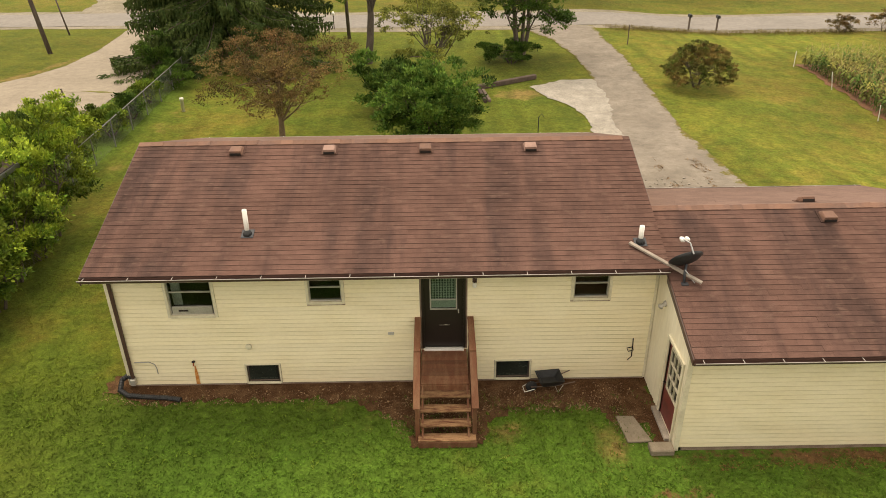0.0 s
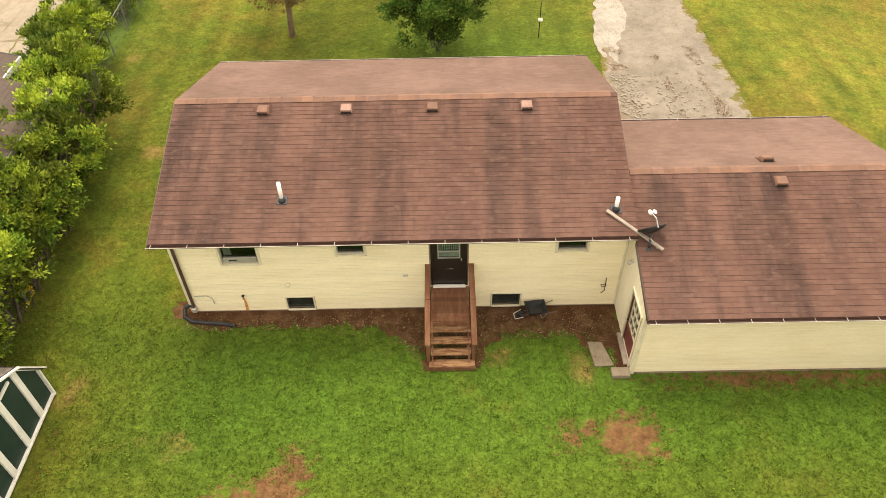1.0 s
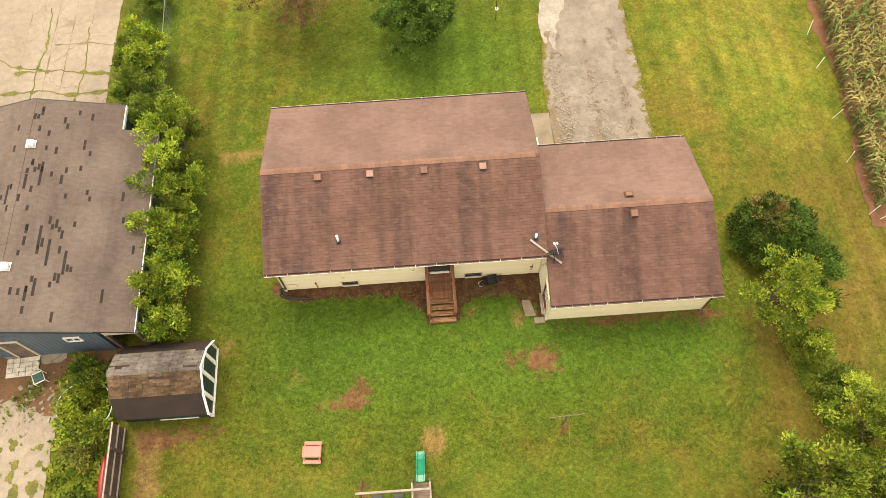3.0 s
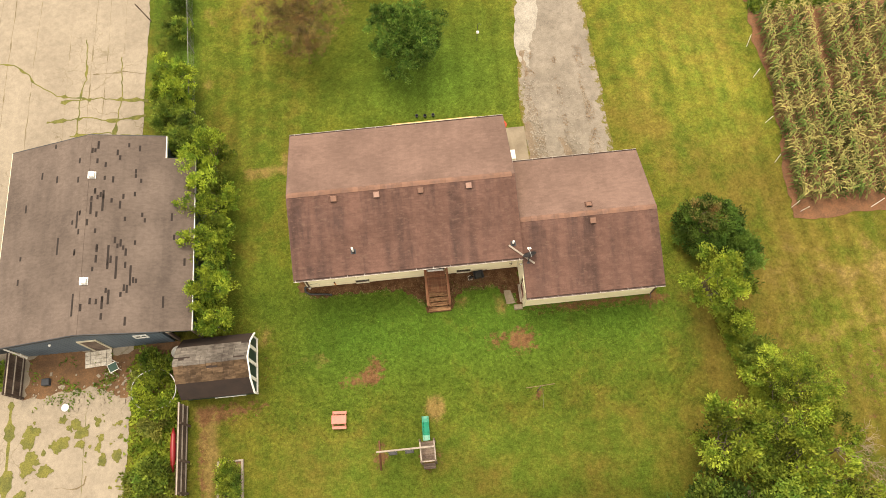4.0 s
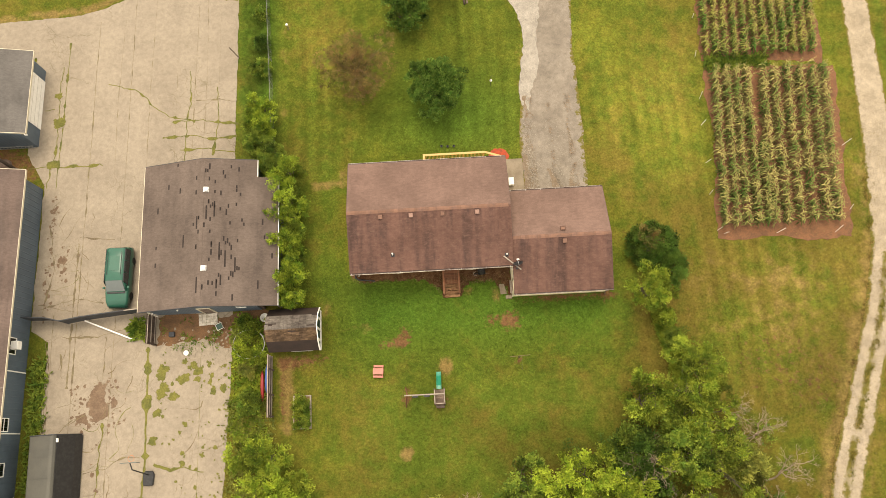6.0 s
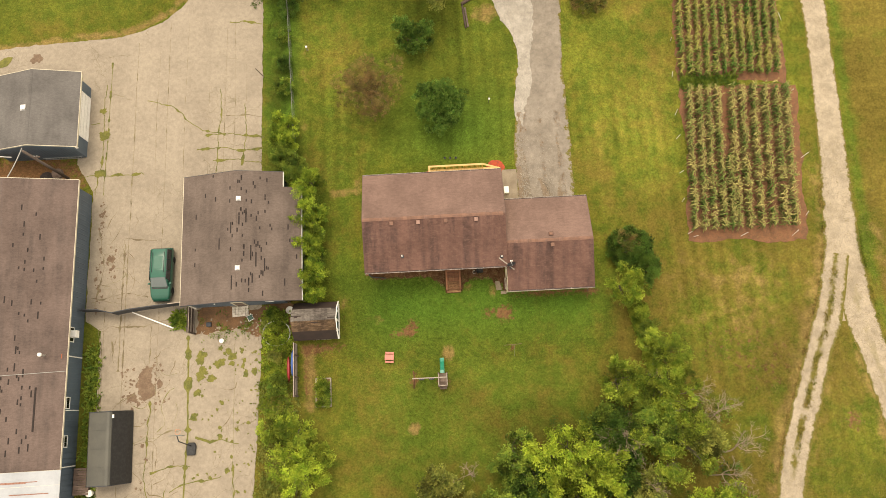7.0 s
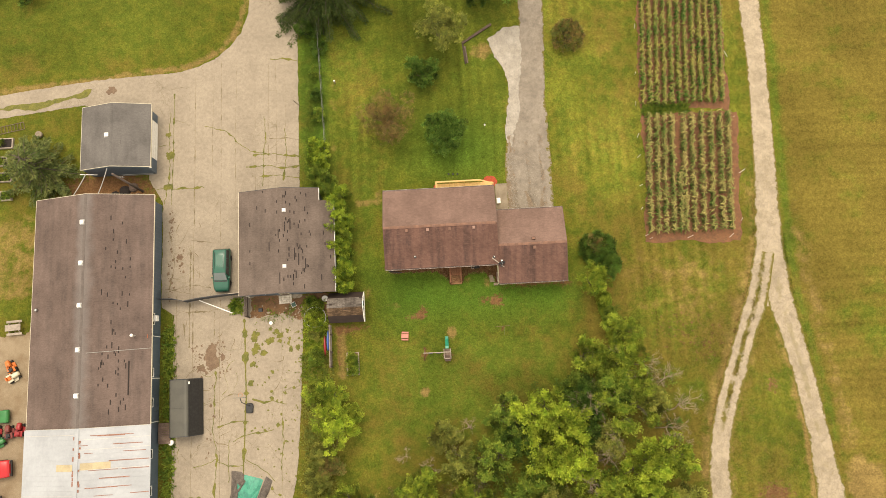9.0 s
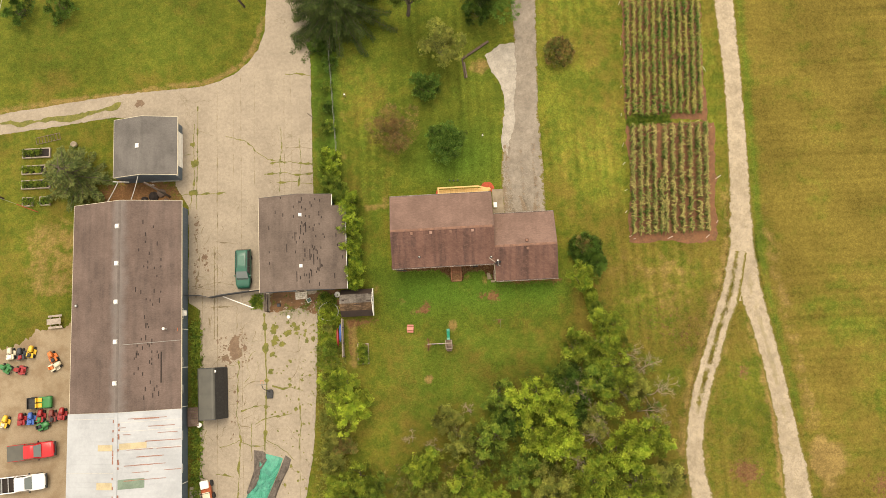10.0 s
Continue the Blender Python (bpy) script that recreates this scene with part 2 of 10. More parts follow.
M_OLDGALV = surface("dull_grey_steel", (0.20, 0.20, 0.185), (0.14, 0.14, 0.125), 0.6, 0.3, (5, 0.4), (40, 0.1), 0.03)
M_BLACK = surface("black_plastic", (0.014, 0.014, 0.015), (0.03, 0.03, 0.03), 0.5, 0, (4, 0.4), (30, 0.15), 0.05)
M_DARKGLASS = paint("dark_glass_blind", (0.006, 0.007, 0.008), 0.08)
M_CONC = surface("concrete", (0.235, 0.192, 0.136), (0.170, 0.134, 0.092), 0.9, 0, (1.2, 0.5), (30, 0.15), 0.15)
M_BLOCK = surface("foundation_block", (0.27, 0.20, 0.15), (0.17, 0.11, 0.08), 0.95, 0, (2, 0.5), (25, 0.2), 0.3)
M_DECK = surface("stained_red_wood", (0.135, 0.050, 0.023), (0.200, 0.108, 0.056), 0.85, 0, (1.6, 0.35), (22, 0.25), 0.2, 0.18, (4, 1, 1))
M_TREAD = surface("worn_treads", (0.240, 0.138, 0.070), (0.095, 0.038, 0.020), 0.85, 0, (3.4, 0.5), (25, 0.3), 0.25, 0.2, (1, 4, 1), spec=0.15)
M_OLDWOOD = surface("grey_brown_wood", (0.150, 0.109, 0.083), (0.083, 0.056, 0.044), 0.9, 0, (1.5, 0.5), (20, 0.3), 0.3, 0.2)
M_FENCEWOOD = surface("fence_wood", (0.105, 0.070, 0.052), (0.16, 0.115, 0.09), 0.9, 0, (1.5, 0.5), (20, 0.3), 0.3, 0.2)
M_NEWWOOD = surface("yellow_new_timber", (0.561, 0.365, 0.136), (0.468, 0.289, 0.102), 0.6, 0, (2, 0.3), (20, 0.1), 0.1, 0.06)
M_PALEWOOD = surface("pale_weathered_board", (0.330, 0.277, 0.225), (0.225, 0.188, 0.150), 0.85, 0, (3, 0.4), (30, 0.2), 0.2, 0.1)
M_BLUEGREY = surface("blue_grey_siding", (0.092, 0.122, 0.150), (0.070, 0.094, 0.117), 0.5, 0.1, (0.8, 0.4), (20, 0.1), 0.06, 0.04)
M_SHEDGREEN = surface("dark_green_boards", (0.010, 0.030, 0.022), (0.022, 0.045, 0.034), 0.6, 0, (2, 0.4), (20, 0.2), 0.1)
M_RUST = surface("rust", (0.34, 0.085, 0.030), (0.22, 0.055, 0.025), 0.9, 0, (3, 0.5), (30, 0.3), 0.2)
M_RUSTSTAIN = surface("rust_stain", (0.44, 0.14, 0.018), (0.62, 0.34, 0.12), 0.8, 0, (7, 0.5), (30, 0.15), 0.02)
M_BARK = surface("bark", (0.115, 0.090, 0.070), (0.07, 0.055, 0.043), 0.95, 0, (4, 0.5), (25, 0.35), 0.6, 0, (1, 1, 0.3))
M_DEADWOOD = surface("dead_branches", (0.32, 0.245, 0.180), (0.22, 0.165, 0.120), 0.95, 0, (3, 0.5), (20, 0.25), 0.3)
M_POLE = surface("utility_pole_wood", (0.085, 0.062, 0.050), (0.13, 0.10, 0.08), 0.9, 0, (2, 0.5), (30, 0.25), 0.3, 0, (1, 1, 0.2))
M_CABLE = paint("cable", (0.30, 0.29, 0.26), 0.6)
M_RUBBER = surface("tyre_rubber", (0.012, 0.012, 0.012), (0.03, 0.028, 0.026), 0.85, 0, (6, 0.4), (40, 0.2), 0.1)
M_RIM = paint("wheel_rim", (0.45, 0.45, 0.45), 0.3, 0.8)
M_VANGREEN = paint("green_car_paint", (0.017, 0.092, 0.060), 0.28, 0.0, 0.15)
M_CARRED = paint("red_car_paint", (0.42, 0.012, 0.016), 0.25, 0.1, 0.15)
M_CARWHITE = paint("white_car_paint", (0.75, 0.74, 0.72), 0.25, 0, 0.1)
M_CARGLASS = paint("car_glass", (0.02, 0.024, 0.026), 0.05, 0, 0.05)
M_WINDSHIELD = paint("windscreen_glass", (0.11, 0.13, 0.125), 0.06, 0, 0.1)
M_GREENPL = paint("green_plastic", (0.012, 0.22, 0.135), 0.35)
M_REDPL = paint("faded_red_plastic", (0.448, 0.160, 0.116), 0.5, 0, 0.35)
M_BRIGHTRED = paint("bright_red_paint", (0.27, 0.014, 0.016), 0.4)
M_YELLOW = paint("yellow_paint", (0.62, 0.37, 0.030), 0.45)
M_ORANGE = paint("orange_paint", (0.55, 0.14, 0.025), 0.45)
M_BLUE = paint("blue_plastic", (0.035, 0.10, 0.34), 0.4)
M_TRACTOR = paint("tractor_green", (0.022, 0.16, 0.040), 0.4)
M_TWIG = surface("dry_twig", (0.19, 0.130, 0.078), (0.13, 0.088, 0.052), 0.9, 0, (4, 0.5), (30, 0.3), 0.2)
M_FENCEDARK = surface("dark_fence_boards", (0.062, 0.041, 0.031), (0.095, 0.066, 0.05), 0.9, 0, (1.5, 0.5), (20, 0.3), 0.3, 0.2)
M_SEATGREEN = paint("seat_green", (0.03, 0.075, 0.055), 0.6)
M_PALEPAVER = surface("pale_paver", (0.62, 0.56, 0.47), (0.42, 0.37, 0.29), 0.85, 0, (3.0, 0.5), (30, 0.3), 0.2)
M_CREAM = paint("cream_paint", (0.55, 0.49, 0.36), 0.5)
M_REDMULCH = surface("red_mulch", (0.36, 0.060, 0.025), (0.22, 0.05, 0.025), 0.95, 0, (4, 0.5), (30, 0.35), 0.5)
M_CANOPY = surface("dark_olive_metal", (0.082, 0.079, 0.064), (0.064, 0.062, 0.052), 0.55, 0.2, (0.8, 0.4), (20, 0.1), 0.04)
M_TARPGREEN = surface("green_tarp", (0.040, 0.25, 0.165), (0.025, 0.16, 0.115), 0.5, 0, (1.6, 0.5), (9, 0.2), 0.5)
M_TARPBLACK = surface("dark_cloth", (0.075, 0.062, 0.052), (0.115, 0.095, 0.078), 0.8, 0, (2.5, 0.5), (12, 0.35), 0.8)
M_PANEL = surface("dark_metal_panel", (0.036, 0.040, 0.046), (0.055, 0.055, 0.058), 0.6, 0.2, (1.5, 0.4), (20, 0.15), 0.06)

L_BRIGHT = leafy("leaves_bright", (0.100, 0.160, 0.019), (0.245, 0.285, 0.036), 0.4, 1.5)
L_SAP = leafy("leaves_sapling", (0.074, 0.135, 0.015), (0.245, 0.300, 0.033), 0.38, 1.8)
L_LIME = leafy("leaves_lime", (0.140, 0.215, 0.021), (0.310, 0.365, 0.043), 0.42, 1.4)
L_MID = leafy("leaves_mid", (0.066, 0.118, 0.018), (0.175, 0.220, 0.032), 0.35, 1.5)
L_DARK = leafy("leaves_dark", (0.042, 0.088, 0.014), (0.082, 0.132, 0.022), 0.25)
L_OLIVE = leafy("leaves_olive", (0.125, 0.15, 0.032), (0.215, 0.215, 0.046), 0.32)
L_BROWN = leafy("leaves_browning", (0.172, 0.102, 0.040), (0.128, 0.104, 0.032), 0.25, 1.2)
L_RED = leafy("leaves_reddish", (0.112, 0.140, 0.032), (0.20, 0.135, 0.046), 0.25, 1.5)
L_NEEDLE = leafy("needles", (0.040, 0.068, 0.018), (0.082, 0.108, 0.028), 0.12)
L_NEEDLEPALE = leafy("needles_pale", (0.066, 0.094, 0.027), (0.150, 0.165, 0.050), 0.15)
L_APPLE = leafy("leaves_glossy", (0.036, 0.090, 0.014), (0.125, 0.19, 0.034), 0.2, 3.5)
L_CORN = leafy("corn_leaves", (0.078, 0.118, 0.026), (0.260, 0.222, 0.078), 0.3, 0.7)
L_CORNB = leafy("corn_leaves_green", (0.062, 0.120, 0.022), (0.220, 0.205, 0.052), 0.3, 0.45)
L_TASSEL = leafy("corn_tassels", (0.36, 0.29, 0.12), (0.27, 0.23, 0.08), 0.2)
L_GRASS = leafy("grass_blades", (0.063, 0.105, 0.015), (0.095, 0.119, 0.020), 0.3, 0.5)
L_YELLOW = leafy("yellowing_weeds", (0.150, 0.135, 0.022), (0.090, 0.115, 0.018), 0.3, 2.0)
L_STRAW = leafy("dry_grass", (0.180, 0.138, 0.051), (0.132, 0.105, 0.036), 0.25, 0.7)
L_CHIP = leafy("leaf_litter", (0.12, 0.062, 0.03), (0.35, 0.24, 0.14), 0.05, 9)


def ground_material(name="lawn", blades=False):
    n = Nodes(name)
    dry, dirt, lush_shade, straw = (n.attr(a) for a in ("dry", "dirt", "lush_shade", "straw"))
    big, mid, fine = n.noise(0.16, 5, 0.6), n.noise(0.75, 7, 0.68), n.noise(13.0, 5, 0.72)
    grain = n.noise(38.0, 3, 0.7)
    green = n.mix(n.ramp(mid, 0.32, 0.68), (0.066, 0.087, 0.012), (0.118, 0.119, 0.017))
    green = n.mix(n.math("MULTIPLY", lush_shade, n.ramp(mid, 0.25, 0.6, 0.5, 1.0), True), green, (0.046, 0.112, 0.014))
    yellow = n.mix(n.ramp(fine, 0.3, 0.7), (0.148, 0.110, 0.023), (0.104, 0.085, 0.018))
    wander = n.math("ADD", n.math("MULTIPLY", n.math("SUBTRACT", mid, 0.5), 1.25), n.math("MULTIPLY", n.math("SUBTRACT", big, 0.5), 1.9))
    col = n.mix(n.ramp(n.math("ADD", dry, wander), 0.15, 0.95), green, yellow)
    pale = n.mix(n.ramp(fine, 0.3, 0.7), (0.23, 0.160, 0.055), (0.165, 0.115, 0.040))
    col = n.mix(n.ramp(n.math("ADD", straw, n.math("MULTIPLY", n.math("SUBTRACT", mid, 0.5), 1.6)), 0.35, 0.85), col, pale)
    soil = n.mix(n.ramp(fine, 0.3, 0.7), (0.168, 0.086, 0.040), (0.112, 0.060, 0.029))
    rough = n.math("MULTIPLY", n.math("SUBTRACT", n.noise(2.3, 7, 0.78), 0.5), 3.0)
    col = n.mix(n.ramp(n.math("ADD", dirt, rough), 0.48, 0.95), col, soil)
    col = n.bright(col, n.ramp(fine, 0.25, 0.75, 0.66, 1.32))
    col = n.bright(col, n.ramp(n.noise(2.4, 6, 0.72), 0.3, 0.7, 0.80, 1.18))
    col = n.bright(col, n.ramp(n.noise(5.5, 5, 0.75), 0.3, 0.7, 0.70, 1.26))
    col = n.bright(col, n.ramp(n.noise(0.11, 4, 0.6), 0.34, 0.66, 0.84, 1.14))
    # thick darkens grass by zone: tree shade beside the wood put in as colour
    rank = n.math("MULTIPLY", n.attr("thick"), n.ramp(n.noise(0.5, 5, 0.65), 0.32, 0.62, 0.55, 1.15), True)
    col = n.bright(col, n.math("SUBTRACT", 1.0, n.math("MULTIPLY", rank, 0.42)))
    # negative thick only lightens the grass by zone
    young = n.math("MULTIPLY", n.attr("thick"), -1.0, True)
    col = n.bright(col, n.math("ADD", 1.0, n.math("MULTIPLY", n.math("MULTIPLY", young, n.ramp(n.noise(0.8, 5, 0.65), 0.3, 0.65, 0.5, 1.2)), 0.55)))
    part_of = n.t.nodes.new("ShaderNodeSeparateXYZ")
    n.link(n.pos, part_of.inputs[0])
    bend = n.math("MULTIPLY", n.noise(0.10, 2, 0.5), 5.0)
    for key, side, gap, way in (("ew", 1, 1.05, (0.03, 0.8, 1)), ("ns", 0, 1.25, (0.8, 0.03, 1))):
        pass_by = n.math("SINE", n.math("ADD", n.math("MULTIPLY", part_of.outputs[side], 2 * math.pi / gap), bend))
        lines = n.math("ADD", n.math("MULTIPLY", pass_by, 0.10 if side else 0.15), n.math("SUBTRACT", n.noise(1.0, 2, 0.5, way), 0.5))
        where = n.math("MULTIPLY", n.attr(key), n.ramp(n.noise(0.06, 2), 0.40, 0.62, 0.15, 0.75 if side else 1.0))
        col = n.bright(col, n.math("ADD", n.math("MULTIPLY", n.math("MULTIPLY", where, lines), 0.85), 1.0))
    clod = n.noise(6.0, 4, 0.7)
    col = n.mix(n.ramp(clod, 0.56, 0.70, 0, 0.50), col, (0.050, 0.068, 0.012))
    if blades:
        col = n.bright(col, n.ramp(n.island(), 0, 1, 0.95, 1.85))
    mat = n.done(col, 1.0, 0, 0.04)
    n.b.inputs["Sheen Weight"].default_value = 0.09
    n.b.inputs["Sheen Roughness"].default_value = 0.5
    n.b.inputs["Sheen Tint"].default_value = (0.85, 0.80, 0.30, 1)
    if not blades:
        n.bump(n.math("ADD", grain, n.math("MULTIPLY", fine, 1.5)), 0.5, 0.03)
        return mat
    tr = n.t.nodes.new("ShaderNodeBsdfTranslucent")
    n.link(n.bright(col, 1.3), tr.inputs[0])
    mx = n.t.nodes.new("ShaderNodeMixShader")
    mx.inputs[0].default_value = 0.3
    n.link(n.b.outputs[0], mx.inputs[1])
    n.link(tr.outputs[0], mx.inputs[2])
    n.link(mx.outputs[0], n.t.nodes["Material Output"].inputs[0])
    return mat


def paving_material(name, base, other, crack, weed=None, joint=0.0, gravel=0.0, crackscale=0.22, fringe=None):
    """Old paving or gravel: drifts, stones, cracks with weeds in them."""
    n = Nodes(name)
    col = n.mix(n.ramp(n.noise(0.35, 5, 0.6), 0.35, 0.7), base, other)
    col = n.bright(col, n.ramp(n.noise(2.5, 6, 0.7), 0.25, 0.75, 0.86, 1.12))
    grain = n.noise(26.0, 4, 0.75)
    col = n.bright(col, n.ramp(grain, 0.25, 0.75, 1 - 0.16 - gravel, 1 + 0.16 + gravel))
    if crack:
        warp = n.t.nodes.new("ShaderNodeTexNoise")
        warp.inputs["Scale"].default_value, warp.inputs["Detail"].default_value = 0.6, 4
        n.link(n.pos, warp.inputs["Vector"])
        vec = n.vmath("ADD", n.pos, n.vmath("MULTIPLY", n.vmath("SUBTRACT", warp.outputs["Color"], (0.5, 0.5, 0.5)), (2.6, 2.6, 0)))
        vo = n.t.nodes.new("ShaderNodeTexVoronoi")
        vo.feature = "DISTANCE_TO_EDGE"
        vo.inputs["Scale"].default_value = crackscale
        n.link(vec, vo.inputs["Vector"])
        where = n.ramp(n.noise(0.13, 3), 0.46, 0.66, 0, 0.75)
        line = n.math("MULTIPLY", n.ramp(vo.outputs["Distance"], 0.0, 0.007, 1, 0), where)
        col = n.mix(line, col, crack)
        small = n.t.nodes.new("ShaderNodeTexVoronoi")
        small.feature = "DISTANCE_TO_EDGE"
        small.inputs["Scale"].default_value = crackscale * 5.5
        n.link(vec, small.inputs["Vector"])
        where = n.ramp(n.noise(0.19, 3, 0.5), 0.53, 0.66, 0, 0.45)
        col = n.mix(n.math("MULTIPLY", n.ramp(small.outputs["Distance"], 0.0, 0.035, 1, 0), where), col, crack)
    if gravel:
        stones = n.t.nodes.new("ShaderNodeTexVoronoi")
        stones.inputs["Scale"].default_value = 22.0
        n.link(n.pos, stones.inputs["Vector"])
        col = n.bright(col, n.ramp(stones.outputs["Color"], 0.1, 0.9, 1 - gravel * 0.9, 1 + gravel * 0.9))
        col = n.bright(col, n.ramp(n.noise(0.9, 6, 0.7), 0.3, 0.7, 0.84, 1.15))
    if fringe:
        a = n.attr("across")
        off = n.math("ABSOLUTE", n.math("SUBTRACT", a, 0.5))
        rag = n.math("MULTIPLY", n.math("SUBTRACT", n.noise(1.6, 6, 0.75), 0.5), 0.42)
        grown = n.ramp(n.math("ADD", off, rag), 0.5 - fringe[0], 0.5 - fringe[0] * 0.35)
        if fringe[1]:
            sep = n.t.nodes.new("ShaderNodeSeparateXYZ")
            n.link(n.pos, sep.inputs[0])
            south = n.math("MULTIPLY", n.ramp(sep.outputs[1], -8.0, 6.0, 1.0, 0.62), n.ramp(sep.outputs[1], -21.0, -14.5, 0.62, 1.0))
            mid = n.ramp(n.math("ADD", off, n.math("MULTIPLY", rag, 1.2)), 0.03, 0.16, 1, 0)
            strong = n.ramp(n.math("ADD", n.noise(0.45, 3), n.math("MULTIPLY", south, 0.5)), 0.85, 1.05)
            grown = n.math("MAXIMUM", grown, n.math("MULTIPLY", n.math("MULTIPLY", mid, strong), fringe[1]))
        col = n.mix(grown, col, n.mix(n.ramp(n.noise(9.0, 4, 0.7), 0.3, 0.7), (0.155, 0.118, 0.030), (0.080, 0.084, 0.016)))
    n.bump(grain, 0.3 + gravel, 0.02)
    return n.done(col, 0.95, 0, 0.12)


M_GROUND = ground_material()
M_BLADES = ground_material("lawn_blades", True)
M_LOT = paving_material("old_concrete_lot", (0.278, 0.235, 0.179), (0.235, 0.197, 0.150), (0.110, 0.088, 0.046))
M_ROAD = paving_material("pale_road", (0.225, 0.203, 0.178), (0.195, 0.176, 0.154), None)
M_SHOULDER = paving_material("gravel_shoulder", (0.223, 0.192, 0.143), (0.186, 0.161, 0.112), None, gravel=0.15)
M_DRIVE = paving_material("worn_driveway", (0.214, 0.184, 0.148), (0.180, 0.153, 0.121), (0.083, 0.070, 0.041), gravel=0.07, crackscale=0.9, fringe=(0.045, 0.0))
M_GRAVEL = paving_material("pale_gravel", (0.310, 0.280, 0.235), (0.262, 0.235, 0.194), None, gravel=0.12)
M_BRANCH = paving_material("gravel_branch", (0.315, 0.262, 0.190), (0.262, 0.216, 0.152), None, gravel=0.10, fringe=(0.10, 0.0))
M_BRANCHMID = paving_material("gravel_branch_middle", (0.315, 0.262, 0.190), (0.262, 0.216, 0.152), None, gravel=0.10, fringe=(0.10, 0.35))
M_TRACK = paving_material("gravel_track", (0.315, 0.262, 0.190), (0.262, 0.216, 0.152), None, gravel=0.10, fringe=(0.14, 1.0))
M_DAMP = paving_material("damp_gravel", (0.195, 0.162, 0.124), (0.145, 0.118, 0.088), None, gravel=0.3)
M_EARTH = surface("bare_earth", (0.160, 0.086, 0.040), (0.105, 0.058, 0.029), 0.95, 0, (1.2, 0.5), (14, 0.3), 0.5)
M_CORNSOIL = surface("red_garden_soil", (0.172, 0.080, 0.038), (0.118, 0.058, 0.029), 0.95, 0, (1.6, 0.5), (16, 0.35), 0.5)
M_MULCH = surface("mulch_bed", (0.070, 0.034, 0.017), (0.125, 0.070, 0.036), 0.95, 0, (2.2, 0.5), (34, 0.6), 0.9, spec=0.05)
M_DIRTYARD = surface("dirt_yard", (0.244, 0.191, 0.125), (0.185, 0.132, 0.079), 0.95, 0, (0.5, 0.5), (14, 0.2), 0.3)
M_WEED = surface("moss_and_weeds", (0.140, 0.130, 0.028), (0.082, 0.086, 0.020), 0.95, 0, (1.1, 0.5), (14, 0.4), 0.6)
M_CRACKDARK = surface("deep_crack", (0.125, 0.090, 0.050), (0.17, 0.130, 0.070), 0.95, 0, (1.2, 0.5), (14, 0.3), 0.2)
M_CRACK = surface("dark_crack", (0.130, 0.100, 0.062), (0.175, 0.142, 0.075), 0.95, 0, (1.2, 0.5), (14, 0.3), 0.2)
M_MUD = surface("wet_mud", (0.150, 0.108, 0.070), (0.190, 0.145, 0.098), 0.8, 0, (2.0, 0.5), (18, 0.35), 0.3)
M_STONE = surface("pale_drive_stone", (0.36, 0.315, 0.25), (0.26, 0.22, 0.17), 0.9, 0, (3.0, 0.5), (30, 0.2), 0.2, 0.25)
M_OIL = surface("oil_stain", (0.120, 0.075, 0.046), (0.165, 0.112, 0.070), 0.8, 0, (1.4, 0.5), (10, 0.25), 0.1)

# ---- the ground: one sheet to the horizon ----


def axis(lo, hi, stepsize, far):
    inner = np.arange(lo, hi + 1e-6, stepsize)
    out = np.array([4, 10, 20, 45, 100, 220, 500, 1100])
    return np.r_[lo - out[::-1] * far, inner, hi + out * far]


gx, gy = axis(-66, 64, 0.45, 1.0), axis(-40, 62, 0.45, 1.0)
X, Y = np.meshgrid(gx, gy)
Z = land(X, Y)


def spot(cx, cy, rx, ry=None):
    """1 in the middle of an oval, 0 outside it."""
    return np.clip(1.3 - 0.8 * np.sqrt(((X - cx) / rx) ** 2 + ((Y - cy) / (ry or rx)) ** 2), 0, 1)


def zone(x0, x1, y0, y1, soft=2.0):
    return step(x0 - soft, x0 + soft, X) * (1 - step(x1 - soft, x1 + soft, X)) * step(y0 - soft, y0 + soft, Y) * (1 - step(y1 - soft, y1 + soft, Y))


rows_ns = 0.5 + 0.5 * np.sin(X * 2 * np.pi / 2.1 + 0.8 * np.sin(Y * 0.07))
rows_ew = 0.5 + 0.5 * np.sin(Y * 2 * np.pi / 2.3 + 0.6 * np.sin(X * 0.05))
dry = 0.38 + 0 * X
dry += zone(13, 36, -36, 4) * (0.20 + 0.12 * (rows_ns - 0.5)) + zone(13, 36, 4, 46) * (0.10 + 0.10 * (rows_ns - 0.5))
dry += zone(40, 300, -200, 46) * (0.50 + 0.16 * (rows_ew - 0.5))
dry += zone(-16, 7, 9, 46) * (0.08 + 0.10 * (rows_ns - 0.5))
dry += zone(-12, 16, -18, -8, 3) * 0.04 + zone(-11, 5, -34, -17, 3) * 0.08
dry -= zone(-9.5, 13, -7, 1, 3.5) * 0.36 + spot(0.5, 13.5, 5, 4) * 0.35 + spot(-6, 15.5, 4, 3) * 0.2
dry -= zone(-70, -25, 27, 47, 3) * 0.22 + zone(-16, 36, 10, 46, 3) * 0.12 + zone(-16, 8, 9, 46, 2) * 0.30 + spot(24, 10, 4, 3) * 0.3
dry -= zone(-14, -8.9, -2, 11, 1.2) * 0.12 - zone(-14, -7, 9, 30, 1.5) * 0.34
dry -= spot(24, -8, 3, 4) * 0.2 + spot(34.6, -20.8, 3.0, 4.5) * 0.45 + spot(53, -8.5, 8, 4.5) * 0.4 + spot(56, -22, 9, 6) * 0.35
